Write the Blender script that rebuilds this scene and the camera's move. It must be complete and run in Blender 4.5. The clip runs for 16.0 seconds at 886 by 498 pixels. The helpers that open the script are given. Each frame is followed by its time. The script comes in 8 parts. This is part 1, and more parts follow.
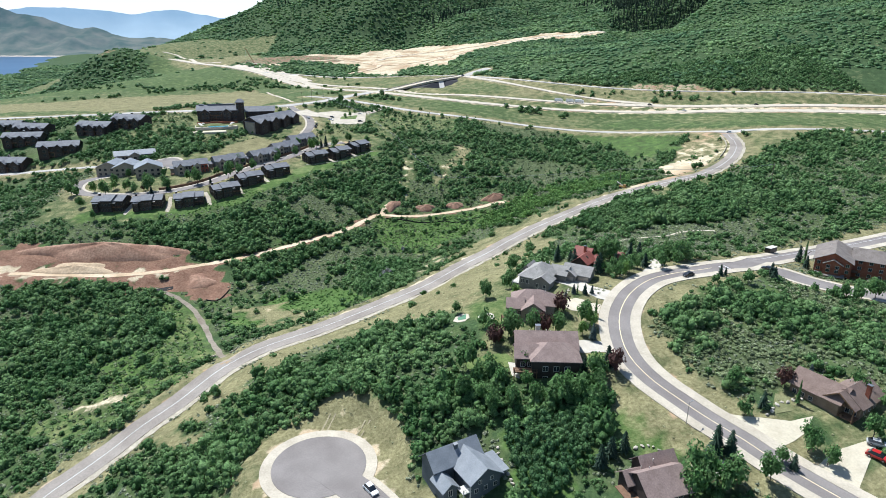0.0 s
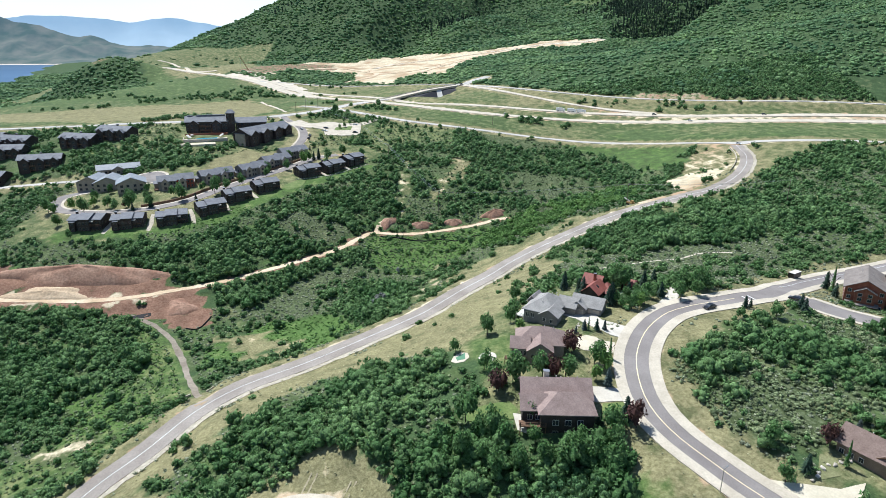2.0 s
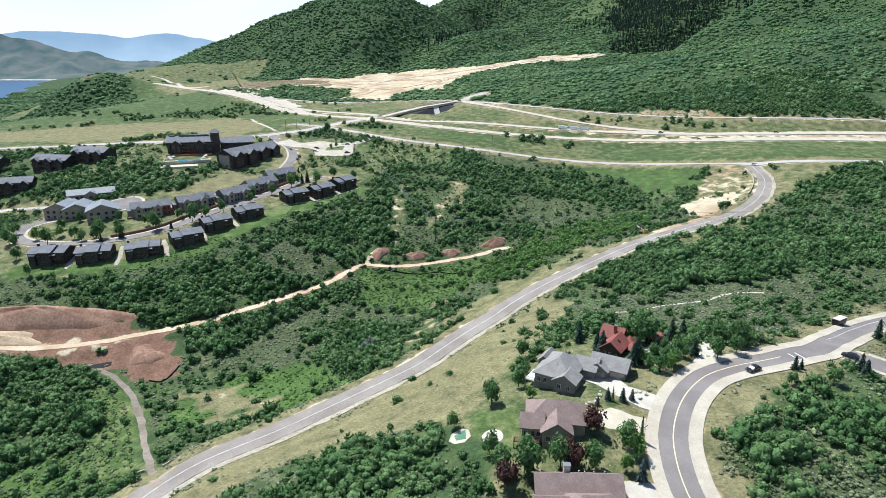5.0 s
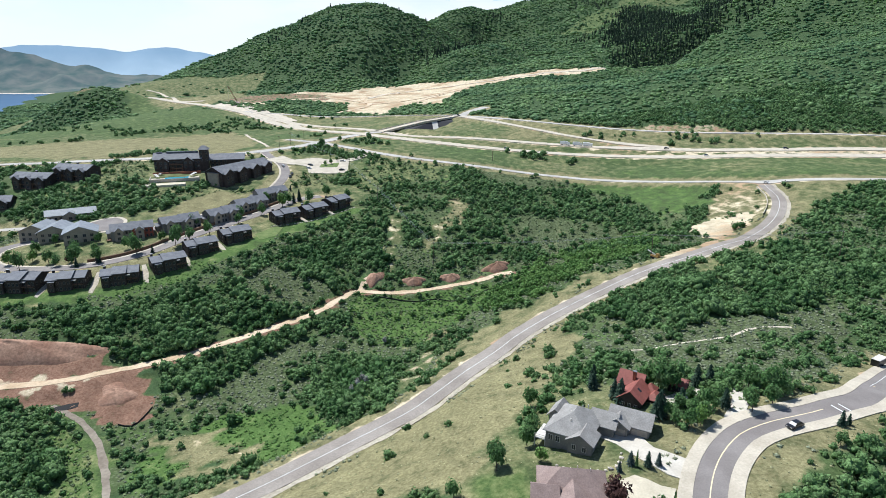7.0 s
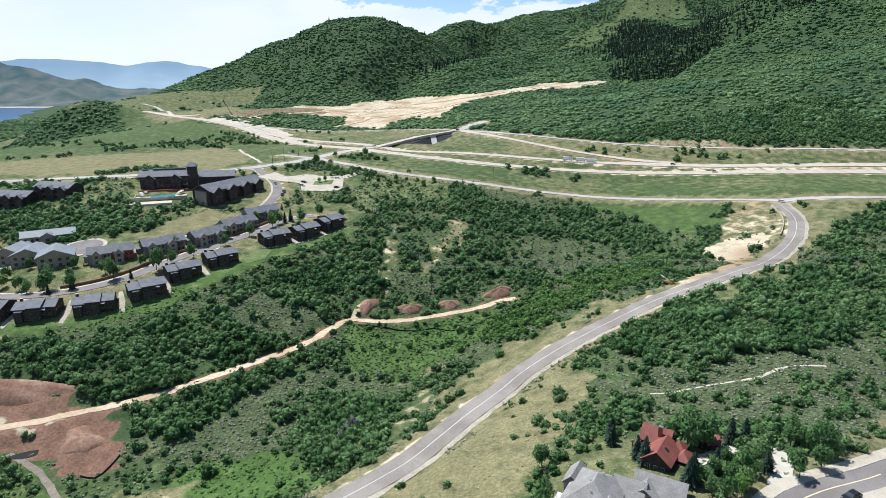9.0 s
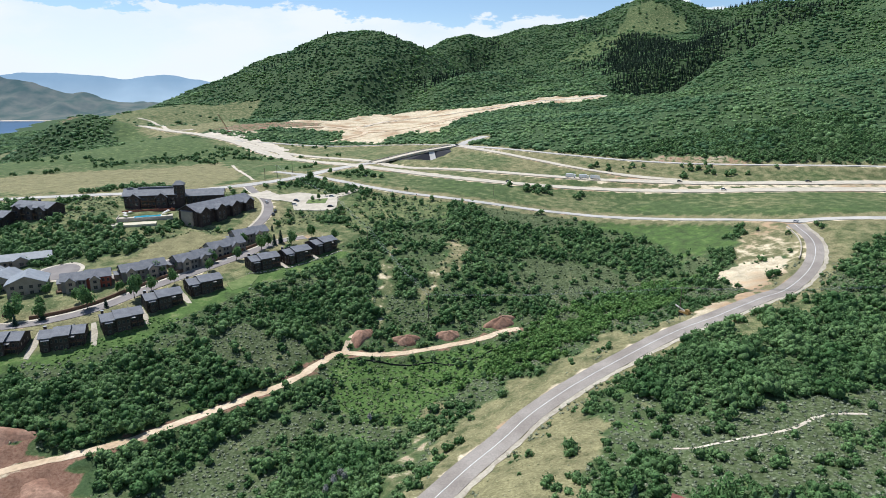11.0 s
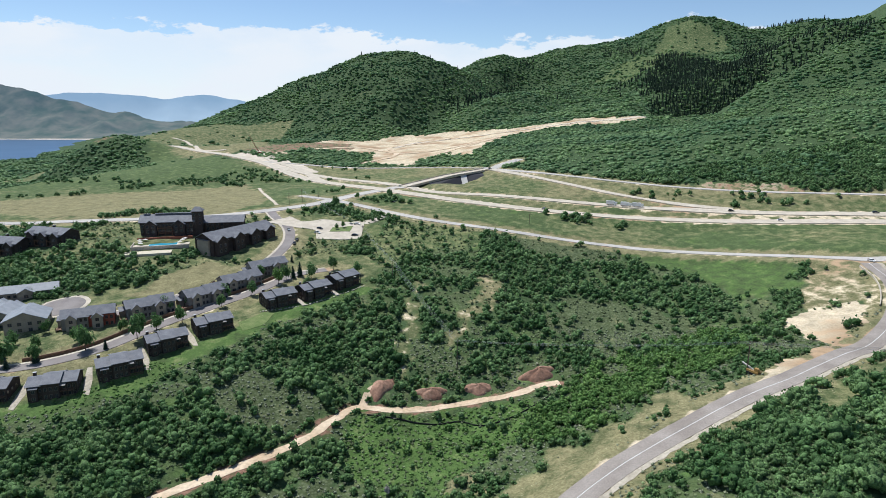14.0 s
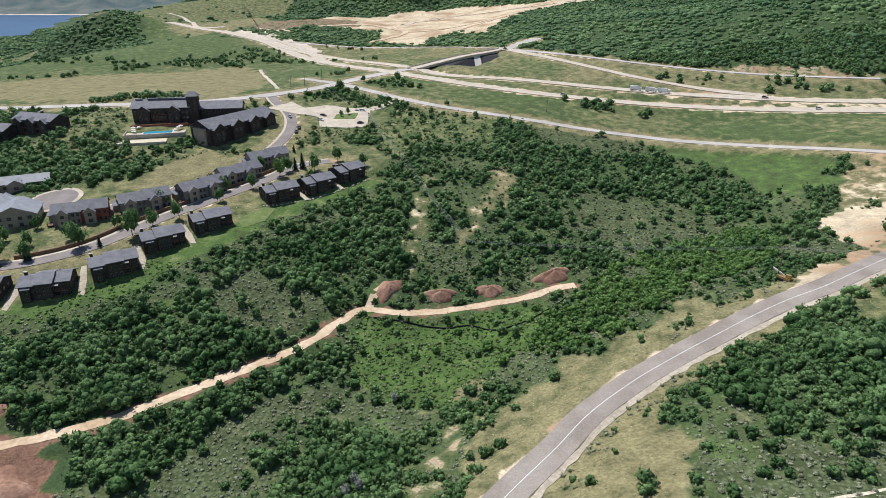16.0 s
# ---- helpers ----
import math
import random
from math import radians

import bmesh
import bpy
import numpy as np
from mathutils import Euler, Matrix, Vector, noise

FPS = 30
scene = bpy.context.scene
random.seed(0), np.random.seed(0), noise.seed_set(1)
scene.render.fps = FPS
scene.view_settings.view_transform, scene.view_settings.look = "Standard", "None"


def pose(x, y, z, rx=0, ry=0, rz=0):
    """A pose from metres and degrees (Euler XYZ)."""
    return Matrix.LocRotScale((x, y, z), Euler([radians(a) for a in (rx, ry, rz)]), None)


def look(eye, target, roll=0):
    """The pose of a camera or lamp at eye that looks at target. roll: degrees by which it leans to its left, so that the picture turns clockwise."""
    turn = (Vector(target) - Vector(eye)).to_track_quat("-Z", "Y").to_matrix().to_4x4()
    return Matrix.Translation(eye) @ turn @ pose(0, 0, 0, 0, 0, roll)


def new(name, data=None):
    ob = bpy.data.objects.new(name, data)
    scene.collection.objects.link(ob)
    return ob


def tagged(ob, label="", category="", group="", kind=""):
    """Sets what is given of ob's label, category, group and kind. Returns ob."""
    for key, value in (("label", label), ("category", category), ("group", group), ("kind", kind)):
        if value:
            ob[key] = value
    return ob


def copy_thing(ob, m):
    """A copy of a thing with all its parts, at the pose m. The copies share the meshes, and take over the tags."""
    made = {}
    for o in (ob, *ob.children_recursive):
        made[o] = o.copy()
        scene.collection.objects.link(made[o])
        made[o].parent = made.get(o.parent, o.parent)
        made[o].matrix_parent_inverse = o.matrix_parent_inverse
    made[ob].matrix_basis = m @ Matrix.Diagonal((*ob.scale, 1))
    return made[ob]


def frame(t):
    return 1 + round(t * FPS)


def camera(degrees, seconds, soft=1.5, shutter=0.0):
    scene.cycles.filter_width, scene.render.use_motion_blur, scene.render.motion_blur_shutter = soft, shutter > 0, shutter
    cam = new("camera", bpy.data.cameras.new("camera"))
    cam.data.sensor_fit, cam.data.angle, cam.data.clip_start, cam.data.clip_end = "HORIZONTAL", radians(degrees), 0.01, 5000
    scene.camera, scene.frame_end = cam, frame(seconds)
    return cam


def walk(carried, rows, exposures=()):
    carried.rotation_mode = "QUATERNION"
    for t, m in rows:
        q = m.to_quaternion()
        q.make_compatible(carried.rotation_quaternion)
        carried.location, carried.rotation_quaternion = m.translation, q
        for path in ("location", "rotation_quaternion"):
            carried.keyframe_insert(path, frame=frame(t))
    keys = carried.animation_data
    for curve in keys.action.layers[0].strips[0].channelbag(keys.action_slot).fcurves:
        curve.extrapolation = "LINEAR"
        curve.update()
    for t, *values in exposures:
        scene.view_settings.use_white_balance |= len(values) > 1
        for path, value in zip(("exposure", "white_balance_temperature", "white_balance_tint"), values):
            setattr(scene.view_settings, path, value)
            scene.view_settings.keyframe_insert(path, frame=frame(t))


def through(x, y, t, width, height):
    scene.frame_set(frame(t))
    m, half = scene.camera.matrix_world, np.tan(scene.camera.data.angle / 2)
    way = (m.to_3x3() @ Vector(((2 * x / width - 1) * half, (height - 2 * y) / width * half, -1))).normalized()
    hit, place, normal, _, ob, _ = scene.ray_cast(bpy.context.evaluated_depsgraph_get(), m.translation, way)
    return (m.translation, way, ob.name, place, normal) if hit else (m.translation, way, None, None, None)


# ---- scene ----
# ---------------------------------------------------------------- camera
cam = camera(71.13, 16.0, 0.6)
# seconds, eye x y z, yaw to the left, pitch up, lean
PATH = [
    (0, 0.02, -0.00, 100.01, 0.241, -19.431, 0.150),
    (0.5, 0.22, 5.33, 100.10, 0.220, -19.303, 0.139),
    (1, 0.41, 10.63, 100.19, 0.207, -19.142, 0.076),
    (1.5, 0.56, 15.92, 100.29, 0.178, -18.961, 0.077),
    (2, 0.66, 21.23, 100.43, 0.148, -18.804, 0.070),
    (2.5, 0.74, 26.55, 100.58, 0.111, -18.629, 0.039),
    (3, 0.83, 31.83, 100.73, 0.081, -18.439, 0.020),
    (3.5, 0.93, 37.06, 100.86, 0.057, -18.243, -0.002),
    (4, 1.03, 42.24, 100.97, 0.029, -18.056, -0.010),
    (6.5, 1.37, 68.39, 101.04, -0.119, -16.692, -0.021),
    (7, 1.48, 73.67, 101.07, -0.137, -16.405, -0.016),
    (7.5, 1.57, 78.96, 101.09, -0.161, -16.124, -0.030),
    (8, 1.65, 84.26, 101.11, -0.173, -15.829, -0.027),
    (8.5, 1.73, 89.52, 101.11, -0.201, -15.535, -0.016),
    (9, 1.82, 94.76, 101.10, -0.214, -15.246, -0.037),
    (11.5, 2.59, 120.84, 102.51, -0.284, -13.801, -0.038),
    (12, 2.63, 126.00, 102.88, -0.121, -13.526, -0.015),
    (12.5, 2.65, 131.13, 103.28, 0.465, -13.236, 0.010),
    (13, 2.65, 136.25, 103.66, 1.459, -12.937, 0.038),
    (13.5, 2.60, 141.35, 103.98, 2.205, -12.642, 0.062),
    (14, 2.47, 146.41, 104.20, 2.680, -12.358, 0.070),
    (14.5, 2.29, 151.37, 104.30, 3.012, -12.058, 0.100),
    (15, 2.12, 156.11, 104.24, 3.229, -11.936, 0.130),
    (15.5, 1.97, 160.51, 103.97, 3.537, -13.733, 0.152),
    (16, 1.84, 164.71, 103.67, 3.730, -22.973, 0.143),
]


def aim(yaw, pitch):
    return Vector((-math.sin(radians(yaw)) * math.cos(radians(pitch)), math.cos(radians(yaw)) * math.cos(radians(pitch)), math.sin(radians(pitch))))


walk(cam, [(t, look((x, y, z), Vector((x, y, z)) + aim(yw, pt), ln)) for t, x, y, z, yw, pt, ln in PATH], [(0.0, 0.43, 6000.0, 5.5), (4.0, 0.41, 6000.0, 5.5), (7.0, 0.3, 6050.0, 6.0), (11.5, 0.19, 6100.0, 7.5), (14.0, 0.1, 6100.0, 8.0), (15.3, 0.09, 6150.0, 8.5), (16.0, 0.07, 6400.0, 11.0)])


# ---------------------------------------------------------------- world, sun
world = bpy.data.worlds.new("sky")
scene.world = world
world.use_nodes = True
SUN_EL, SUN_AZ = 60.0, 42.0  # degrees; the azimuth is counted from +y towards -x
_n = world.node_tree.nodes
_l = world.node_tree.links
_n.clear()
sky = _n.new("ShaderNodeTexSky")
sky.sky_type = "NISHITA"
sky.sun_disc = False
sky.sun_elevation = radians(SUN_EL)
sky.sun_rotation = radians(-SUN_AZ)
sky.altitude = 2000
sky.dust_density = 0.6
# a bank of fair-weather cloud low over the horizon, with a billowing upper edge
coord = _n.new("ShaderNodeTexCoord")
sep = _n.new("ShaderNodeSeparateXYZ")
_l.new(coord.outputs["Generated"], sep.inputs[0])
stretch = _n.new("ShaderNodeMapping")
stretch.inputs["Scale"].default_value = (1.0, 1.0, 2.6)
_l.new(coord.outputs["Generated"], stretch.inputs[0])


def sky_noise(scale, detail, rough=0.55):
    n = _n.new("ShaderNodeTexNoise")
    n.inputs["Scale"].default_value, n.inputs["Detail"].default_value, n.inputs["Roughness"].default_value = scale, detail, rough
    _l.new(stretch.outputs[0], n.inputs["Vector"])
    return n.outputs["Fac"]


def sky_math(op, a, b):
    n = _n.new("ShaderNodeMath")
    n.operation = op
    for k, v in enumerate((a, b)):
        if isinstance(v, (int, float)):
            n.inputs[k].default_value = v
        else:
            _l.new(v, n.inputs[k])
    return n.outputs[0]


def sky_range(v, lo, hi, a, b, smooth=True):
    n = _n.new("ShaderNodeMapRange")
    n.interpolation_type = "SMOOTHSTEP" if smooth else "LINEAR"
    for k, q in zip(("From Min", "From Max", "To Min", "To Max"), (lo, hi, a, b)):
        n.inputs[k].default_value = q
    _l.new(v, n.inputs["Value"])
    return n.outputs[0]


edge_h = sky_math("ADD", sky_range(sky_noise(14.0, 6.0, 0.6), 0.25, 0.75, -0.022, 0.022, False), sky_range(sky_noise(2.5, 2.0), 0.3, 0.7, 0.1, 0.135, False))
below = sky_range(sky_math("SUBTRACT", edge_h, sep.outputs["Z"]), -0.001, 0.005, 0.0, 1.0)
veil = sky_range(sky_noise(5.0, 5.0), 0.35, 0.6, 0.72, 1.0)
cloud = sky_math("MULTIPLY", below, veil)
high = sky_range(sky_noise(3.2, 6.0, 0.62), 0.62, 0.72, 0.0, 0.9)
cloud = sky_math("MAXIMUM", cloud, sky_math("MULTIPLY", high, sky_range(sep.outputs["Z"], 0.14, 0.3, 0.0, 1.0)))
white = _n.new("ShaderNodeMix")
white.data_type = "RGBA"
_l.new(cloud, white.inputs["Factor"])
_l.new(sky.outputs[0], white.inputs["A"])
white.inputs["B"].default_value = (7.6, 7.8, 8.1, 1)
bg = _n.new("ShaderNodeBackground")
bg.inputs["Strength"].default_value = 0.105
wout = _n.new("ShaderNodeOutputWorld")
_l.new(white.outputs["Result"], bg.inputs["Color"])
_l.new(bg.outputs[0], wout.inputs["Surface"])

sun = new("sun", bpy.data.lights.new("sun", "SUN"))
sun.data.energy = 5.0
sun.data.angle = radians(0.5)
sun.data.color = (1.0, 0.965, 0.93)
_d = Vector((-math.sin(radians(SUN_AZ)) * math.cos(radians(SUN_EL)), math.cos(radians(SUN_AZ)) * math.cos(radians(SUN_EL)), math.sin(radians(SUN_EL))))
sun.matrix_world = look(_d * 300, (0, 0, 0))


# ---------------------------------------------------------------- materials
def material(name, color, rough=0.85, color2=None, scale=1.0, detail=4.0, metal=0.0, bump=0.0, spec=0.3, fine=None, fine_scale=8.0, island=0.0, rnd=0.0):
    """A surface with two colours mixed by noise at one scale, darkened and lightened by a finer one."""
    m = bpy.data.materials.new(name)
    m.use_nodes = True
    nt = m.node_tree
    b = nt.nodes["Principled BSDF"]
    b.inputs["Roughness"].default_value = rough
    b.inputs["Metallic"].default_value = metal
    b.inputs["Specular IOR Level"].default_value = spec
    coord = nt.nodes.new("ShaderNodeNewGeometry")
    src = None
    if color2:
        no = nt.nodes.new("ShaderNodeTexNoise")
        no.inputs["Scale"].default_value = scale
        no.inputs["Detail"].default_value = detail
        nt.links.new(coord.outputs["Position"], no.inputs["Vector"])
        ramp = nt.nodes.new("ShaderNodeValToRGB")
        ramp.color_ramp.elements[0].position, ramp.color_ramp.elements[1].position = 0.36, 0.64
        ramp.color_ramp.elements[0].color = (*color, 1)
        ramp.color_ramp.elements[1].color = (*color2, 1)
        nt.links.new(no.outputs["Fac"], ramp.inputs["Fac"])
        src = ramp.outputs["Color"]
    else:
        rgb = nt.nodes.new("ShaderNodeRGB")
        rgb.outputs[0].default_value = (*color, 1)
        src = rgb.outputs[0]
    if fine:
        n2 = nt.nodes.new("ShaderNodeTexNoise")
        n2.inputs["Scale"].default_value = fine_scale
        n2.inputs["Detail"].default_value = 3.0
        nt.links.new(coord.outputs["Position"], n2.inputs["Vector"])
        mr = nt.nodes.new("ShaderNodeMapRange")
        mr.inputs["From Min"].default_value, mr.inputs["From Max"].default_value = 0.3, 0.7
        mr.inputs["To Min"].default_value, mr.inputs["To Max"].default_value = 1 - fine, 1 + fine
        nt.links.new(n2.outputs["Fac"], mr.inputs["Value"])
        src = shade(nt, src, mr.outputs[0])
        if bump:
            bp = nt.nodes.new("ShaderNodeBump")
            bp.inputs["Strength"].default_value = bump
            bp.inputs["Distance"].default_value = 0.3
            nt.links.new(n2.outputs["Fac"], bp.inputs["Height"])
            nt.links.new(bp.outputs[0], b.inputs["Normal"])
    if island:
        mr = nt.nodes.new("ShaderNodeMapRange")
        mr.inputs["To Min"].default_value, mr.inputs["To Max"].default_value = 1 - island, 1 + island
        nt.links.new(coord.outputs["Random Per Island"], mr.inputs["Value"])
        src = shade(nt, src, mr.outputs[0])
    if rnd:
        oi = nt.nodes.new("ShaderNodeObjectInfo")
        mr = nt.nodes.new("ShaderNodeMapRange")
        mr.inputs["To Min"].default_value, mr.inputs["To Max"].default_value = 1 - rnd, 1 + rnd
        nt.links.new(oi.outputs["Random"], mr.inputs["Value"])
        src = shade(nt, src, mr.outputs[0])
    nt.links.new(src, b.inputs["Base Color"])
    return m


def shade(nt, color, factor):
    mul = nt.nodes.new("ShaderNodeVectorMath")
    mul.operation = "SCALE"
    nt.links.new(color, mul.inputs[0])
    nt.links.new(factor, mul.inputs["Scale"])
    return mul.outputs[0]


def leaf_material(name, color, color2, scale, fine_scale, through=0.3, bump=0.9, island=0.25):
    """Leaves: a matt surface with the relief of sprays, that also lets some light through."""
    m = material(name, color, 0.7, color2, scale, spec=0.15, fine=0.5, fine_scale=fine_scale, island=island, bump=bump)
    nt = m.node_tree
    b = nt.nodes["Principled BSDF"]
    base = b.inputs["Base Color"].links[0].from_socket
    tr = nt.nodes.new("ShaderNodeBsdfTranslucent")
    nt.links.new(base, tr.inputs["Color"])
    mix = nt.nodes.new("ShaderNodeMixShader")
    mix.inputs[0].default_value = through
    nt.links.new(b.outputs[0], mix.inputs[1])
    nt.links.new(tr.outputs[0], mix.inputs[2])
    nt.links.new(mix.outputs[0], nt.nodes["Material Output"].inputs["Surface"])
    return m


M_ASPHALT = material("asphalt", (0.195, 0.172, 0.16), 0.9, (0.245, 0.22, 0.205), 0.12, fine=0.1, fine_scale=3.0)
M_OLDASPHALT = material("worn_asphalt", (0.245, 0.212, 0.183), 0.9, (0.325, 0.287, 0.25), 0.1, fine=0.14, fine_scale=2.0)
M_CONCRETE = material("pale_concrete", (0.43, 0.375, 0.295), 0.9, (0.53, 0.47, 0.375), 0.2, fine=0.1, fine_scale=2.0)
M_ROADDIRT = material("pale_road_gravel", (0.48, 0.41, 0.32), 0.95, (0.58, 0.51, 0.41), 0.06, fine=0.15, fine_scale=1.0)
M_PALEROAD = material("pale_worn_asphalt", (0.38, 0.355, 0.32), 0.95, (0.47, 0.44, 0.4), 0.06, fine=0.12, fine_scale=1.0)
M_GREYTRACK = material("grey_dirt_track", (0.19, 0.155, 0.12), 0.95, (0.28, 0.24, 0.19), 0.1, fine=0.15, fine_scale=0.8)
M_TRACK = material("dirt_track", (0.45, 0.33, 0.21), 0.95, (0.6, 0.48, 0.34), 0.08, fine=0.15, fine_scale=0.8)
M_PAINT = material("white_paint", (0.7, 0.7, 0.68), 0.7)
M_YELLOW = material("yellow_paint", (0.72, 0.61, 0.4), 0.7)
M_LEAF = leaf_material("oak_leaves", (0.065, 0.14, 0.045), (0.16, 0.26, 0.1), 0.06, 2.2, 0.3)
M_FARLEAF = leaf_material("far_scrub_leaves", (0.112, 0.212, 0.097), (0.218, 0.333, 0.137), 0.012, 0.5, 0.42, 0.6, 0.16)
M_CONIFER = material("conifer_needles", (0.012, 0.028, 0.016), 0.75, (0.02, 0.04, 0.02), 0.05, spec=0.1, island=0.3)
M_SPRUCE = material("spruce_needles", (0.025, 0.05, 0.03), 0.7, (0.04, 0.07, 0.045), 0.3, spec=0.15, island=0.3)
M_BARK = material("bark", (0.08, 0.06, 0.045), 0.95, (0.12, 0.1, 0.08), 2.0)
M_DRYLAWN = material("dry_lawn", (0.15, 0.16, 0.07), 0.9, (0.22, 0.215, 0.11), 0.3, fine=0.2, fine_scale=2.0)
M_SHOULDER = material("gravel_shoulder", (0.36, 0.315, 0.245), 0.95, (0.45, 0.4, 0.315), 0.15, fine=0.2, fine_scale=1.0)
M_RUT = material("faint_dry_ruts", (0.29, 0.25, 0.16), 0.95, (0.36, 0.31, 0.2), 0.3, fine=0.2, fine_scale=2.0)
M_GREEN = material("mown_lawn", (0.1, 0.15, 0.04), 0.9, (0.155, 0.195, 0.065), 0.3, fine=0.2, fine_scale=2.0)
M_WATER = material("lake_water", (0.03, 0.085, 0.17), 0.35, (0.04, 0.1, 0.19), 0.004, spec=0.15)


# ---------------------------------------------------------------- mesh helpers
def mesh_object(name, verts, faces, mats, parent=None, face_mats=None, smooth=False):
    me = bpy.data.meshes.new(name)
    me.from_pydata([tuple(map(float, v)) for v in verts], [], [tuple(map(int, f)) for f in faces])
    for m in mats if isinstance(mats, (list, tuple)) else [mats]:
        me.materials.append(m)
    if face_mats is not None:
        me.polygons.foreach_set("material_index", face_mats)
    if smooth:
        me.polygons.foreach_set("use_smooth", [True] * len(me.polygons))
    me.update()
    ob = new(name, me)
    if parent:
        ob.parent = parent
    return ob


def tri_object(name, verts, tris, mat, smooth=False):
    """A mesh of many triangles, from arrays."""
    me = bpy.data.meshes.new(name)
    me.vertices.add(len(verts))
    me.vertices.foreach_set("co", np.asarray(verts, np.float32).ravel())
    me.loops.add(len(tris) * 3)
    me.loops.foreach_set("vertex_index", np.asarray(tris, np.int32).ravel())
    me.polygons.add(len(tris))
    me.polygons.foreach_set("loop_start", np.arange(len(tris), dtype=np.int32) * 3)
    me.polygons.foreach_set("loop_total", np.full(len(tris), 3, np.int32))
    if smooth:
        me.polygons.foreach_set("use_smooth", np.ones(len(tris), bool))
    me.materials.append(mat)
    me.update(calc_edges=True)
    return new(name, me)


# ---------------------------------------------------------------- the lie of the land
PEAKS = [(81, 2443, 77, 121), (834, 2528, 191, 168), (824, 1626, 88, 108), (1912, 2814, -125, 333), (1068, 2331, 70, 90)]
# draws behind the spurs of the mountains: a line on the plan, depth, spread
DRAWS = [
    ([(905, 1610), (840, 1608), (760, 1606), (690, 1598), (625, 1584), (560, 1566), (490, 1535), (425, 1450)], 72, 55),
    ([(150, 2250), (70, 2010), (-10, 1830), (-75, 1700), (-110, 1600)], 50, 55),
]
MOUNTAIN_RELIEF = [
    (0, 2, -7, -8, 13, 30, 31, 27),
    (-15, 10, 47, 30, 27, 38, 10, 160),
    (-45, 16, -84, -46, 10, 54, 48, 238),
    (-11, 20, 66, 79, 4, 100, 40, 263),
    (-29, -11, -50, -41, -12, 120, 28, 254),
    (-35, 9, 10, 82, 208, 10, -102, 419),
    (-15, -69, 71, 70, 38, 101, 232, 121),
]
HILL_RELIEF = [
    (-0.1, -4, -4.8, -6.7, -2.6, 7, 11.3, 4.5),
    (-1.1, 17, 9.4, 11.6, -11.4, -20.2, -19.3, -1.5),
    (1.8, -2.8, -3.8, 1.3, -2.5, -9.8, 18, -38.4),
    (-2.7, 15.5, -14.3, -6.5, 1.5, 14.5, 19.7, 34.5),
    (-34.4, 5.4, 13.1, -9.2, 14, -13.9, -19.1, 0),
    (42.1, 39, 31.7, 3.9, 4.2, 5.7, -19.8, -9.8),
    (95.3, -5.2, 10.9, -4.7, 18.9, 9.4, 2.8, 24),
]
VALLEY_RELIEF = [
    (-18.5, -7.7, -14.7, -1.2, -8.1, 4.3, 4.5, 8.6),
    (-3.7, -4.8, -0.7, 18.3, 7.1, 6.1, 2.6, 7.9),
    (-6.1, -4.4, -3, -16.7, 8.8, 2.9, -15.3, -0.9),
    (12.8, 1.8, 13.2, -18.7, -6.7, 16.1, -1.5, -1.4),
    (-18.7, 5.1, -2.6, 4.4, 5.2, -12.5, 0.4, -3.6),
    (8.6, 1.9, -5.3, -1.2, 1.8, -7.4, 13.6, 8.3),
]


def bumps(x, y, x0, y0, step, spread, rows):
    z = np.zeros_like(x)
    for j, row in enumerate(rows):
        cy = y0 + j * step
        gy = np.exp(-((y - cy) ** 2) / (2 * spread * spread))
        for i, h in enumerate(row):
            cx = x0 + i * step + (j % 2) * step / 2
            z += h * gy * np.exp(-((x - cx) ** 2) / (2 * spread * spread))
    return z


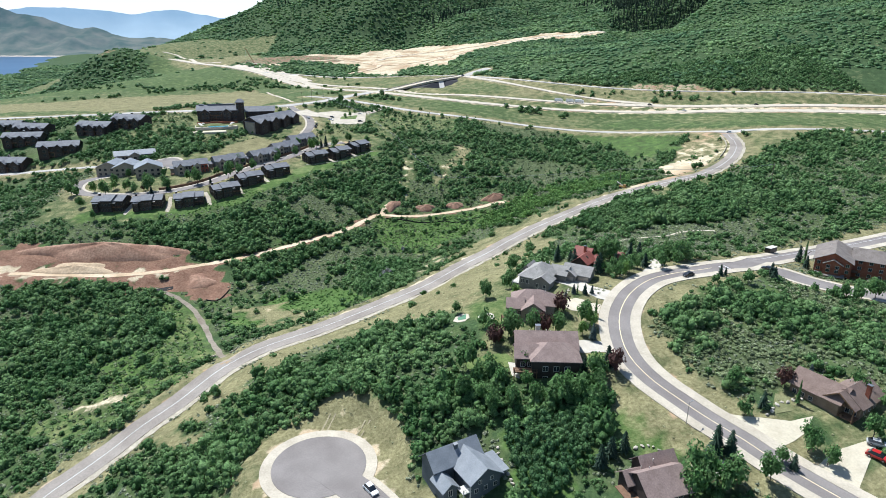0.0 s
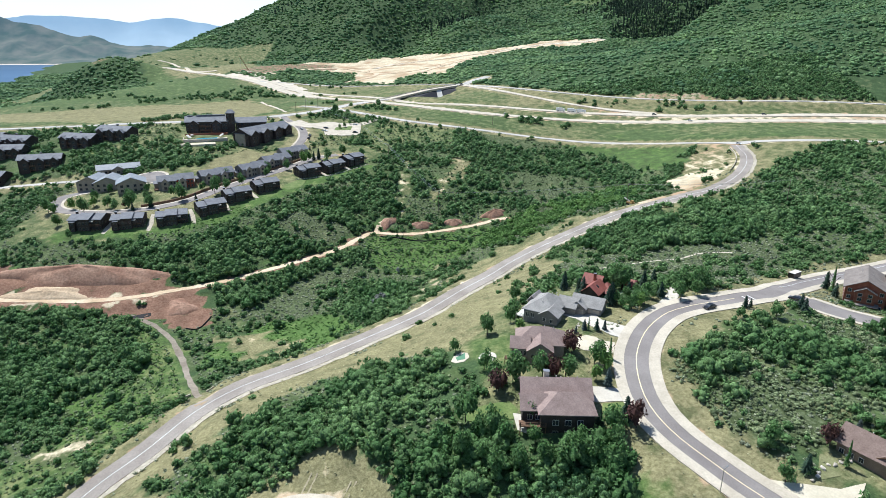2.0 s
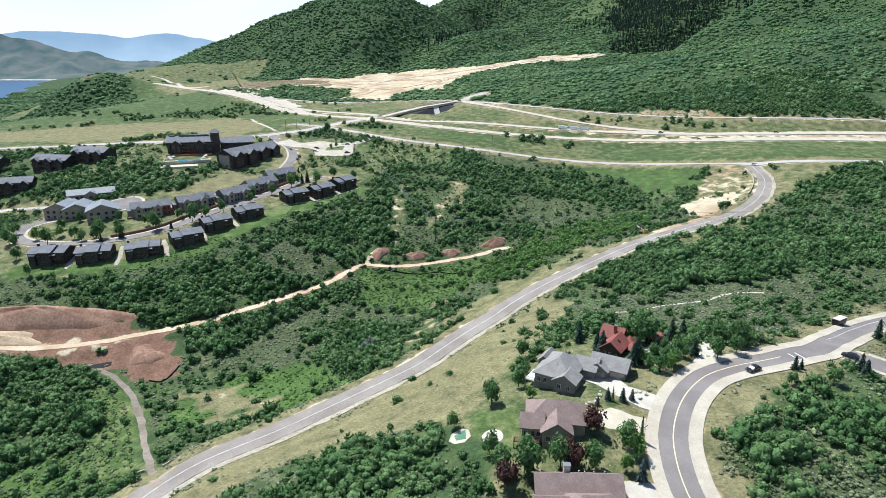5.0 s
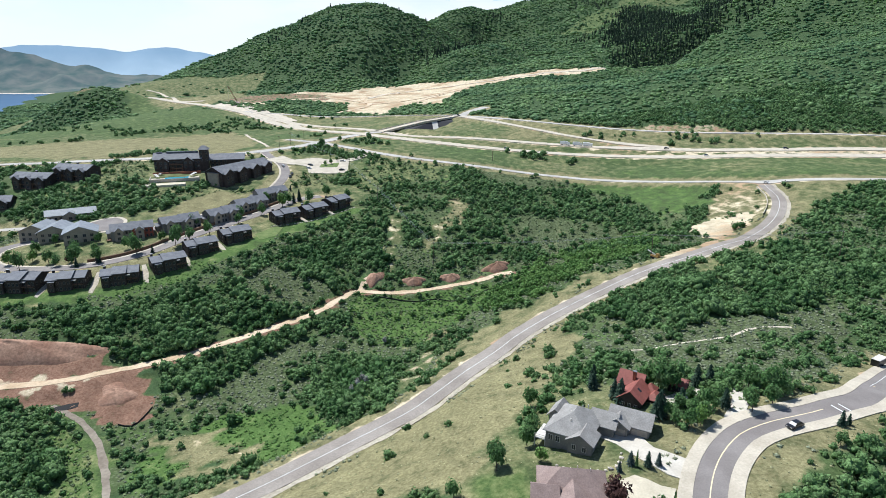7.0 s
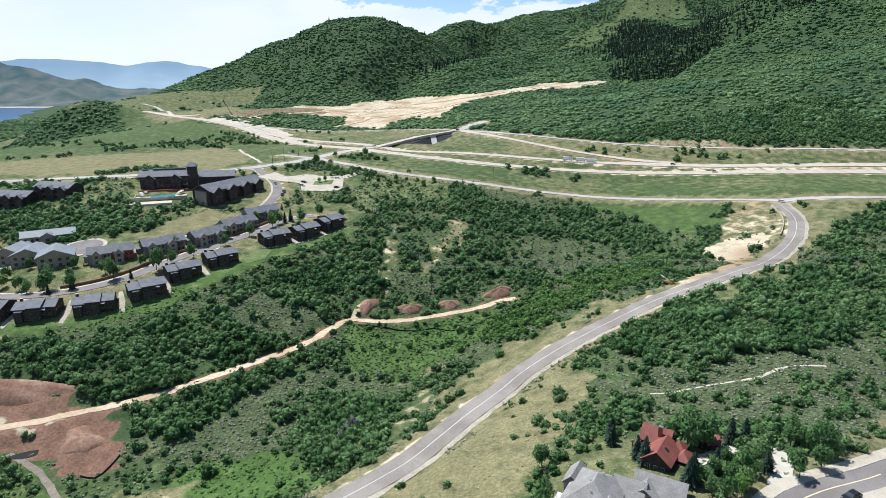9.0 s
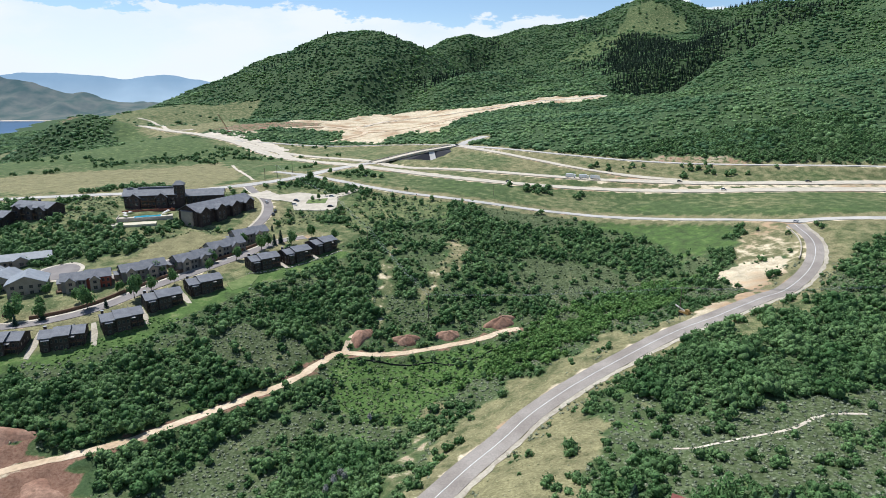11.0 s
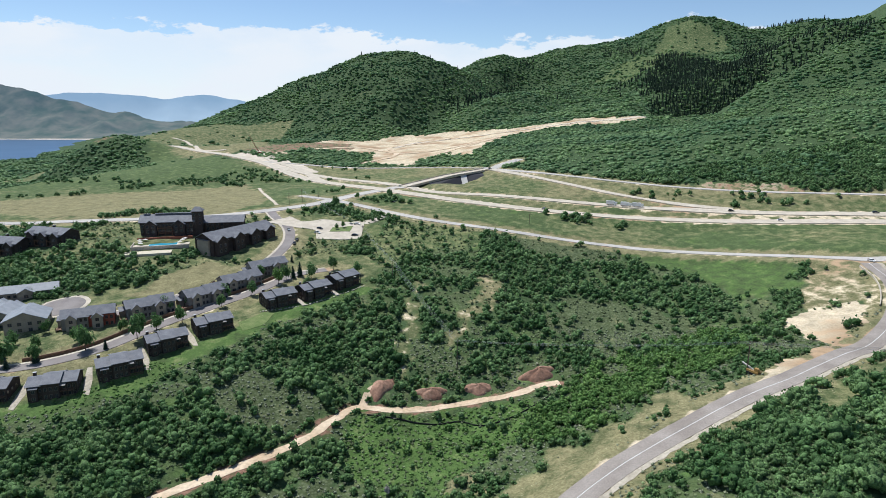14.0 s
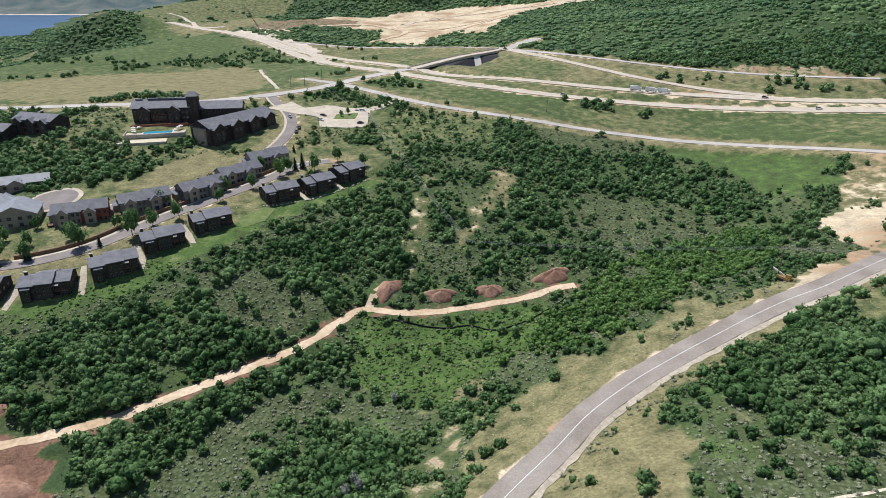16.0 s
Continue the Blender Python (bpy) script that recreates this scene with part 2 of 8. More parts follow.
def land(x, y):
    """The height of the natural ground."""
    x, y = np.asarray(x, float), np.asarray(y, float)
    z = -10 + bumps(x, y, -1500, 600, 420, 330, MOUNTAIN_RELIEF) + bumps(x, y, -700, 350, 190, 140, HILL_RELIEF) + bumps(x, y, -300, 100, 80, 66, VALLEY_RELIEF)
    for a, b, h, s in PEAKS:
        z = z + h * np.exp(-((x - a) ** 2 + (y - b) ** 2) / (2 * s * s))
    # the rise at the street corner and the dip below the road
    z = z + 4.5 * np.exp(-((x - 108) ** 2 + (y - 218) ** 2) / (2 * 22**2)) - 6 * np.exp(-((x + 26) ** 2 + (y - 220) ** 2) / (2 * 24**2))
    # the bank under the winding road
    z = z + 5.0 * np.exp(-((x - 82) ** 2) / (2 * 42**2) - (y - 342) ** 2 / (2 * 34**2))
    # the cutting under the bridge
    z = z - 6 * np.exp(-((x + 2) ** 2 + (y - 790) ** 2) / (2 * 19**2))
    # the scrubby knoll beside the lake
    z = z + 68 * np.exp(-((x + 616) ** 2) / (2 * np.where(x < -616, 88, 66) ** 2.0) - (y - 1170) ** 2 / (2 * 62**2))
    # the round mountain behind the highway
    d = np.sqrt(((x + 265) / np.where(x < -265, 770, 500)) ** 2 + ((y - 2080) / 600) ** 2 + 0.02) - 0.1414
    z = z + 240 * np.clip(1 - d, 0, 1) ** 1.1
    # spurs and gullies of the mountains
    z = z + 6.5 * wander(x, y, 230.0, 3, 2.0) * smoothstep(1500, 1700, y) * smoothstep(-900, -500, x)
    z = z + 3.0 * wander(x, y, 120.0, 2, 6.0) * smoothstep(760, 900, y) * smoothstep(150, 260, x)
    for pts, deep, wide in DRAWS:
        p = np.array(pts, float)
        best = np.full(x.shape, 1e12)
        for a, b in zip(p[:-1], p[1:]):
            v = b - a
            k = np.clip(((x - a[0]) * v[0] + (y - a[1]) * v[1]) / (v @ v), 0, 1)
            best = np.minimum(best, (x - a[0] - k * v[0]) ** 2 + (y - a[1] - k * v[1]) ** 2)
        z = z - deep * np.exp(-best / (2 * wide * wide))
    # low land in front of the lake, and its basin
    z = np.where((x < -600) & (y > 850), np.maximum(z, -24 + 2 * wander(x, y, 200.0, 2, 3.0)), z)
    edge = np.interp(y, [1650, 1711, 1909, 2407, 3155], [-1330, -1240, -1270, -1510, -1890]) + 18 * np.sin(y / 60.0)
    m = np.clip((edge - x) / 120, 0, 1) * np.clip((y - 1650) / 60, 0, 1)
    return z * (1 - m) - 48 * m


def smoothstep(a, b, v):
    t = np.clip((v - a) / (b - a), 0, 1)
    return t * t * (3 - 2 * t)


def wander(x, y, size, octaves=3, seed=0.0):
    """Smooth pseudo-random relief between about -1 and 1, from sums of turned waves."""
    out, amp, tot = np.zeros_like(np.asarray(x, float)), 1.0, 0.0
    for o in range(octaves):
        k = 2 * math.pi / size * 2.03**o
        for q in range(4):
            a = seed + 1.7 * o + q * 0.8 + 0.35 * math.sin(3.1 * q + o)
            u, v = x * math.cos(a) + y * math.sin(a), -x * math.sin(a) + y * math.cos(a)
            out = out + amp * np.sin(k * u * (1 + 0.13 * q) + 2.4 * q + seed + 1.3 * np.sin(k * 0.61 * v + q + seed))
        tot += amp * 2.2
        amp *= 0.5
    return out / tot


def resample(points, step):
    """Points along a rounded line through the given ones."""
    p = np.array(points, float)
    q = np.vstack([2 * p[0] - p[1], p, 2 * p[-1] - p[-2]])
    out = []
    for i in range(1, len(q) - 2):
        n = max(2, int(np.linalg.norm(q[i + 1] - q[i]) / step))
        for t in np.arange(n) / n:
            out.append(0.5 * (2 * q[i] + (q[i + 1] - q[i - 1]) * t + (2 * q[i - 1] - 5 * q[i] + 4 * q[i + 1] - q[i + 2]) * t * t + (3 * q[i] - q[i - 1] - 3 * q[i + 1] + q[i + 2]) * t**3))
    out.append(p[-1])
    return np.array(out)


# ---------------------------------------------------------------- roads: centre lines on the plan
COLLECTOR = [(-150, 90), (-128, 118), (-111, 143), (-102.2, 155.1), (-95.6, 165.4), (-88, 175.7), (-80.6, 190), (-74.7, 198.4), (-68.7, 204.9), (-61.4, 210.4), (-53.3, 216), (-45, 222.6), (-36.8, 229.5), (-26.8, 237.2), (-16.9, 244.2), (-7.2, 252.2), (2.3, 264.4), (10.7, 276.3), (22.2, 290.9), (33, 304.7), (47, 316.6), (60.9, 325.5), (74.5, 333.2), (87.7, 341), (101.6, 349.1), (116.2, 357.2), (130.3, 367), (147, 378.6), (162, 388), (185, 411), (202, 433.5), (213.5, 457), (218, 484)]
BEND_STREET = [(110, 80), (92, 98), (78, 114), (70.6, 124), (65, 131), (60.5, 137.5), (56, 144.5), (53, 152), (52, 160), (53, 170), (56, 180), (62.5, 191.5), (71.5, 200.8), (81, 205.5), (88, 207.7), (97, 211), (113, 219.5), (126, 231), (141, 244.5), (159, 257), (192, 271.5), (240, 288)]
SIDE_STREET = [(116, 222), (123, 214), (130, 207), (138, 202.5), (147, 199), (175, 190)]
FRONTAGE = [(-150, 690), (-111, 655), (-61, 609), (-20, 584), (25, 570), (62, 560), (99, 554), (149, 540), (189, 516), (223, 490), (300, 478), (420, 470)]
ARTERIAL = [(60, 900), (20, 845), (-33, 800), (-67, 755), (-98, 692), (-125, 637), (-154, 608), (-184, 584), (-226, 569), (-288, 566), (-345, 575), (-480, 600)]
HIGHWAY_SOUTH = [(-700, 1400), (-480, 1190), (-330, 1050), (-273, 990), (-225, 925), (-155, 830), (-84, 730), (-25, 672), (29, 643), (90, 628), (156, 617), (229, 602), (300, 588), (460, 560), (700, 520)]
HIGHWAY_NORTH = [(-720, 1425), (-500, 1210), (-363, 1075), (-285, 1005), (-213, 940), (-139, 860), (-77, 780), (-27, 722), (31, 688), (77, 670), (122, 657), (163, 646), (239, 626), (300, 612), (460, 585), (700, 545)]
RAMP = [(20, 845), (53, 792), (86, 745), (120, 704), (148, 680), (179, 660), (210, 645)]
BACK_ROAD = [(-296, 1023), (-221, 1016), (-104, 974), (-38, 915), (38, 832), (91, 778), (138, 740), (181, 712), (222, 691), (260, 675), (330, 650), (480, 610), (700, 570)]
TRAIL = [(-215, 283), (-188, 282), (-168, 281.5), (-153, 283.6), (-145.5, 285), (-137, 287.7), (-129.7, 291.5), (-117.4, 296.5), (-103, 304.5), (-92.7, 313), (-80, 323), (-70, 332), (-62, 339), (-54, 348), (-47, 359), (-41, 366), (-30, 365), (-14, 367), (4, 372), (21, 376), (30, 381), (39, 383)]
TRACK = [(-82, 203), (-92.6, 220), (-102.6, 238), (-114, 255), (-126, 266), (-140, 274)]
FOOTPATH = [(64.9, 263.6), (71.3, 262.7), (79.5, 264.2), (88, 266.1), (96.3, 268.9), (104.5, 272.9), (112.8, 277.5), (123.1, 278.8), (127, 278.6)]

COURT = [(-33.5, 130), (-31.5, 128.5), (-20, 119), (-9, 107), (4, 92), (14, 80)]
LANE = [(-218, 409), (-234, 402), (-238, 392), (-232, 378), (-219, 368), (-200, 363), (-178, 364), (-162, 371), (-150, 382), (-141, 398), (-134, 411), (-126, 423), (-118, 436), (-109, 450), (-102, 464), (-94, 478), (-80, 486)]
UPPER = [(-166, 412), (-152, 428), (-141, 443), (-130, 460), (-123, 478), (-118, 493), (-115, 512), (-116, 537), (-124, 562), (-142, 590), (-150, 606)]
WEST = [(-480, 470), (-400, 452), (-328, 446), (-302, 446), (-274, 441), (-243, 432), (-222, 416)]


class Way:
    """A graded strip: its line, its smoothed height along the line, half width, and the distance over which the ground runs out to it."""

    def __init__(self, points, half, run, smooth=40.0, step=3.0):
        self.line, self.half, self.run = resample(points, step), half, run
        z = land(self.line[:, 0], self.line[:, 1])
        n = max(1, int(smooth / step))
        pad = np.r_[np.full(n, z[0]), z, np.full(n, z[-1])]
        kern = np.hanning(2 * n + 3)[1:-1]
        self.z = np.convolve(pad, kern / kern.sum(), "valid")

    def near(self, x, y):
        """Distance from the line, and the height of its nearest point."""
        d2 = np.full(x.shape, 1e12)
        zz = np.zeros(x.shape)
        lo, hi = self.line.min(0) - self.half - self.run, self.line.max(0) + self.half + self.run
        ok = (x > lo[0]) & (x < hi[0]) & (y > lo[1]) & (y < hi[1])
        if not ok.any():
            return np.sqrt(d2), zz
        px, py = x[ok], y[ok]
        best, bz = np.full(px.shape, 1e12), np.zeros(px.shape)
        a, b = self.line[:-1], self.line[1:]
        for k in range(len(a)):
            v = b[k] - a[k]
            s = np.clip(((px - a[k, 0]) * v[0] + (py - a[k, 1]) * v[1]) / max(v @ v, 1e-9), 0, 1)
            q = (px - a[k, 0] - s * v[0]) ** 2 + (py - a[k, 1] - s * v[1]) ** 2
            m = q < best
            best = np.where(m, q, best)
            bz = np.where(m, self.z[k] * (1 - s) + self.z[k + 1] * s, bz)
        d2[ok], zz[ok] = best, bz
        return np.sqrt(d2), zz


WAYS = {
    "collector": Way(COLLECTOR, 5.4, 9), "bend": Way(BEND_STREET, 6.6, 8), "side": Way(SIDE_STREET, 6.0, 8), "frontage": Way(FRONTAGE, 6.0, 12, 60),
    "arterial": Way(ARTERIAL[3:], 9.0, 14, 80), "crest": Way(ARTERIAL[:2], 9.0, 14, 40), "south": Way(HIGHWAY_SOUTH, 9.0, 16, 120), "north": Way(HIGHWAY_NORTH, 9.0, 16, 120), "ramp": Way(RAMP, 7.0, 12, 60),
    "back": Way(BACK_ROAD, 7.0, 12, 80), "trail": Way(TRAIL, 3.0, 5, 24), "track": Way(TRACK, 3.0, 5, 24),
    "court": Way(COURT, 7.0, 8, 30), "circle": Way([(-33, 129), (-30, 128)], 15.0, 9, 9, 1.0), "lane": Way(LANE, 5.0, 7, 30), "upper": Way(UPPER, 4.5, 7, 30), "west": Way(WEST, 5.0, 8, 40),
}


# the northern carriageway dips to pass under the bridge
_p = WAYS["north"].line
WAYS["north"].z -= 3.5 * np.exp(-((_p[:, 0] + 30) ** 2 + (_p[:, 1] - 735) ** 2) / (2 * 40.0**2))


def ground(x, y):
    """The height of the ground as graded for the roads."""
    x, y = np.atleast_1d(np.asarray(x, float)), np.atleast_1d(np.asarray(y, float))
    z = land(x, y) + 0.5 * wander(x, y, 37.0) * smoothstep(0, 80, y)
    total, acc, keep = np.zeros(x.shape), np.zeros(x.shape), np.ones(x.shape)
    for w in WAYS.values():
        d, wz = w.near(x, y)
        k = 1 - smoothstep(w.half, w.half + w.run, d)
        k2 = k**2 + 1e-9 * (k > 0)
        acc, total = acc + k2 * wz, total + k2
        keep = np.minimum(keep, 1 - k)
    graded = np.where(total > 0, acc / np.maximum(total, 1e-12), z)
    return keep * z + (1 - keep) * graded


def height(x, y):
    return float(ground(np.array([x]), np.array([y]))[0])


# ---------------------------------------------------------------- the ground sheet
def spread_axis(lo, fine_lo, fine_hi, hi, step, grow):
    out, s = list(np.arange(fine_lo, fine_hi + step, step)), step
    v = out[-1]
    while v < hi:
        s *= grow
        v += s
        out.append(v)
    s, v = step, fine_lo
    while v > lo:
        s *= grow
        v -= s
        out.insert(0, v)
    return np.array(out)


GX = spread_axis(-3600, -320, 300, 3000, 3.2, 1.035)
GY = spread_axis(-600, 90, 560, 4400, 3.2, 1.016)
gx, gy = np.meshgrid(GX, GY)
gz = ground(gx.ravel(), gy.ravel())
nx, ny = len(GX), len(GY)
ix = (np.arange(ny - 1)[:, None] * nx + np.arange(nx - 1)).ravel()
tris = np.concatenate([np.stack([ix, ix + 1, ix + nx + 1], 1), np.stack([ix, ix + nx + 1, ix + nx], 1)])
# what covers the ground: outlines on the plan
TAN_FIELD = [(-560, 700), (-470, 640), (-372, 620), (-299, 584), (-239, 584), (-183, 598), (-167, 655), (-209, 763), (-248, 822), (-291, 765), (-355, 742), (-430, 712), (-520, 730)]
HOLLOW = [(95, 548), (147, 536), (189, 510), (176, 469), (145, 466), (140, 492), (118, 518)]
SAND_FAN = [(147, 425.4), (158, 437.7), (167.6, 439.5), (180.2, 439.2), (187.5, 438), (184.7, 427.8), (174.2, 412.8), (159.3, 401.4), (150.1, 394), (147.4, 400.7), (146.6, 410.8)]
APRON = [(111.7, 370.6), (141.9, 385.3), (162.5, 402.2), (160.9, 393.1), (137, 371.6), (110, 353), (100.9, 348)]
ROAD_EDGE = [(112.5, 343.9), (130.4, 351.7), (153.8, 368.6), (174.3, 387), (184.5, 397.7), (181.1, 387.2), (161.1, 362.8), (140.3, 349.5), (127.7, 338.2), (115.8, 335)]
BARE_STRIP = [(-17, 262), (-16, 277), (-13, 293), (-6, 308), (3.6, 313), (4.5, 309), (-2, 303), (-8, 291), (-11, 277), (-13, 263)]
SILT = [(-11, 321), (-6.3, 330.4), (2.6, 332.7), (7.5, 324.3), (0, 320.8)]
ROAD_BANK = [(4, 274), (22, 299), (54, 329), (79, 352), (77, 362), (50, 342), (22, 329), (4, 308), (-2, 290)]
HILL_GAP = [(-9, 420), (-2, 406), (4, 428), (14, 450), (18, 470), (10, 490), (8, 456), (-2, 436)]
WORN_LINE = [(-29, 382), (-28, 407), (-28, 433), (-28, 470), (-24, 470), (-24, 433), (-24, 407), (-25, 382)]
LODGE_LAWN = [(-169, 437), (-163, 468), (-146, 489), (-134, 478), (-135, 461), (-152, 446), (-161, 434)]
TRACK_GRASS = [(-145, 185), (-124, 189), (-118, 233), (-108, 250), (-86, 202), (-101, 176), (-115, 168), (-133, 168)]
WET_MEADOW = [(-39, 361), (-2, 366), (26, 371), (35, 365), (24, 346), (7, 336), (-17, 335), (-33, 328), (-40, 340)]
LOW_MEADOW = [(-98, 250), (-71, 270), (-50, 276), (-34, 250), (-50, 235), (-86, 232)]
TAN_SLOPE = [(20, 250), (38, 268), (30, 231), (24, 205), (14, 190), (-34, 196), (-12, 216)]
CONDO_TERRACE = [(-232, 332), (-240, 372), (-215, 420), (-150, 470), (-90, 520), (-46, 500), (-52, 455), (-99, 396), (-112, 376), (-126, 352), (-150, 338), (-178, 331), (-205, 329)]
RED_PAD = [(-235, 306), (-205, 304), (-180, 303), (-158, 302), (-136, 300), (-124, 297), (-114, 289), (-109, 284), (-103, 273), (-107, 264), (-112, 265), (-126, 270), (-138, 271), (-190, 275), (-235, 272)]
PAD_WAY = [(-235, 287), (-200, 287), (-160, 288), (-138, 291), (-128, 290), (-134, 282), (-150, 277), (-200, 277), (-235, 276)]
ISLAND_RIM = [(58, 150), (60, 168), (68, 186), (92, 204), (116, 219), (120, 213), (96, 199), (75, 186), (67, 172), (65, 158), (70, 142), (84, 122), (78, 118)]
HOUSE_LOTS = [(22, 226), (40, 236), (58, 230), (61, 212), (50, 180), (46, 153), (36, 147), (18, 150), (8, 172), (6, 190)]
FAR_CUT = [(-366, 1125), (-341, 1173), (-268, 1225), (-231, 1420), (-161, 1478), (-102, 1488), (-18, 1490), (71, 1360), (161, 1356), (222, 1376), (326, 1330), (290, 1300), (219, 1290), (140, 1300), (64, 1235), (14, 1068), (-2, 1000), (-40, 1060), (-70, 1030), (-78, 985), (-123, 1025), (-170, 1060), (-205, 1100), (-318, 1100)]
RED_CUT = [(200, 722), (241, 708), (272, 694), (284, 678), (250, 681), (205, 702)]
LODGE_GROUNDS = [(-250, 480), (-250, 545), (-200, 572), (-150, 600), (-90, 600), (-60, 560), (-80, 515), (-150, 470)]
LAKE_MEADOW = [(-900, 900), (-900, 1180), (-640, 1300), (-420, 1120), (-330, 1000), (-250, 900), (-330, 800), (-560, 780)]
PALE_STRIP = [(-96, 254), (-86, 260), (-80, 259), (-67, 247), (-56, 247), (-56, 236), (-71, 233), (-80, 238)]
FIRE_LAWN = [(8, 185), (11, 192), (19, 195), (22, 189), (20, 179), (14, 173), (9, 176)]
SAGE_LOW = [
    [(-81, 282), (-78, 297), (-67, 311), (-57, 322), (-47, 319), (-49, 300), (-50, 283)], [(-103, 346), (-94, 360), (-78, 361), (-72, 354), (-84, 343), (-94, 340)], [(-34, 572), (55, 572), (95, 538), (104, 507), (44, 470), (16, 482), (-16, 509)],
    [(36, 391), (47, 407), (72, 416), (109, 415), (125, 433), (110, 454), (76, 424), (48, 412)], [(72, 192), (94, 198), (111, 198), (126, 192), (132, 182), (112, 152), (97, 148), (80, 141), (69, 146), (65, 156)], [(-17, 198), (1, 204), (15, 189), (9, 174), (-4, 162), (-15, 165), (-26, 166)],
    [(-103, 268), (-97, 288), (-80, 304), (-64, 327), (-54, 325), (-58, 299), (-71, 282), (-87, 261)], [(37, 283), (63, 305), (74, 305), (133, 290), (147, 278), (171, 293), (146, 257), (75, 248), (51, 256)],
]
KNOLL = [(-900, 1260), (-830, 1090), (-690, 1040), (-560, 1030), (-470, 1060), (-520, 1130), (-560, 1200), (-620, 1290), (-720, 1340)]
BARE_SLOPE = [(-480, 1150), (-420, 1060), (-380, 1100), (-330, 1180), (-420, 1330), (-560, 1400), (-600, 1300)]
KNOLL_TOP = [(-640, 1166), (-618, 1184), (-588, 1176), (-594, 1152), (-625, 1150)]
PARK_SLOPE = [(-68, 534), (-70, 571), (-52, 586), (8, 563), (5, 526), (-31, 523), (-46, 502)]
CONDO_FRONT = [(-204, 335), (-171, 337), (-146, 342), (-127, 357), (-117, 378), (-104, 396), (-84, 427), (-70, 440), (-56, 455)]
ROADSIDE = [(-92, 160), (-80, 180), (-64, 200), (-46, 212), (-31, 224), (-13, 236), (8, 256), (32, 290), (48, 306), (54, 290), (44, 262), (30, 232), (23, 219), (17, 209), (3, 206), (-16, 199), (-34, 193), (-47, 186), (-55, 176), (-66, 170), (-74, 158), (-75, 146)]
CUT_BROWN = [(-366, 1125), (-341, 1173), (-268, 1225), (-205, 1230), (-190, 1165), (-258, 1130), (-318, 1100)]
THICKETS = [
    [(-146, 319), (-129, 294), (-104, 306), (-80, 322), (-54, 348), (-46, 366), (-40, 380), (-27, 389), (-34, 448), (-53, 429), (-65, 395), (-85, 369), (-103, 343), (-126, 331)], [(77, 338), (98, 338), (125, 338), (94, 283), (78, 292), (69, 306)],
    [(-115, 292), (-76, 319), (-52, 338), (-39, 351), (-35, 330), (-59, 312), (-75, 297), (-86, 287), (-98, 280)], [(3, 156), (17, 158), (42, 151), (43, 137), (37, 127), (6, 129), (-11, 134), (-14, 144), (-6, 150)],
    [(-201, 272), (-151, 275), (-118, 264), (-110, 232), (-115, 202), (-130, 194), (-157, 204)],
]
OAK_STANDS = [
    [(71, 338), (79, 344), (95, 344), (118, 353), (144, 368), (172, 375), (187, 363), (203, 354), (222, 342), (200, 310), (185, 309), (166, 307), (142, 296), (120, 285), (98, 281), (76, 288), (66, 302)],
    [(218, 442), (232, 450), (251, 457), (283, 473), (319, 492), (266, 410), (246, 423), (223, 418), (212, 427)],
    [(9, 597), (55, 555), (92, 525), (123, 488), (128, 454), (117, 449), (82, 443), (65, 428), (42, 417), (27, 399), (6, 393)],
    [(-217, 281), (-182, 281), (-150, 278), (-133, 258), (-116, 232), (-99, 209), (-99, 195), (-130, 204), (-150, 194), (-163, 195)],
    [(-60, 169), (-53, 179), (-42, 177), (-28, 187), (-17, 189), (0, 186), (2, 165), (-8, 159), (-14, 149), (-15, 137), (-4, 128), (-7, 127), (-16, 136), (-18, 147), (-33, 156), (-38, 159), (-46, 150), (-49, 144)],
    [(-68, 164), (-62, 168), (-38, 159), (-31, 153), (-39, 147), (-45, 134), (-48, 124), (-72, 131), (-72, 143), (-63, 149)],
    [(2, 157), (10, 159), (33, 151), (43, 152), (45, 146), (43, 141), (38, 133), (42, 129), (39, 124), (33, 118), (18, 114), (18, 122), (13, 128), (9, 131), (2, 131)],
    [(-175, 327), (-142, 326), (-128, 346), (-107, 355), (-95, 383), (-64, 407), (-49, 430), (-27, 438), (-34, 377), (-45, 359), (-54, 353), (-70, 339), (-85, 325), (-101, 307), (-120, 303), (-138, 303), (-163, 308)],
    [(-118, 298), (-98, 300), (-81, 313), (-68, 328), (-53, 347), (-46, 348), (-50, 334), (-58, 325), (-74, 311), (-85, 282), (-105, 283)],
    [(-56, 297), (-46, 311), (-27, 310), (-15, 298), (-16, 261), (-28, 253), (-47, 277)],
    [(62, 171), (70, 180), (81, 184), (100, 189), (112, 184), (122, 176), (129, 165), (119, 149), (112, 158), (100, 162), (92, 169), (81, 171), (73, 163), (67, 155), (63, 160)],
]
SAGE_FLATS = [
    [(73, 161), (82, 170), (92, 167), (100, 160), (112, 154), (94, 146), (87, 139), (75, 139), (67, 150), (65, 155)],
    [(-85, 281), (-74, 308), (-58, 324), (-41, 334), (-46, 312), (-57, 301), (-58, 289), (-63, 266), (-74, 263), (-88, 276)],
    [(52, 273), (80, 282), (100, 285), (125, 289), (160, 301), (114, 234), (90, 233), (73, 242), (54, 255)],
    [(61, 475), (103, 457), (124, 429), (92, 420), (74, 411), (50, 420), (37, 433)],
    [(35, 570), (75, 563), (98, 539), (82, 516), (53, 517), (29, 535)],
    [(-103, 366), (-93, 377), (-67, 370), (-46, 364), (-54, 354), (-74, 343), (-88, 351)],
    [(-202, 257), (-185, 257), (-172, 252), (-182, 246), (-195, 245)],
]
DRAIN_MEADOW = [(-42, 358), (2, 358), (4, 333), (-12, 318), (-31, 325), (-39, 335)]
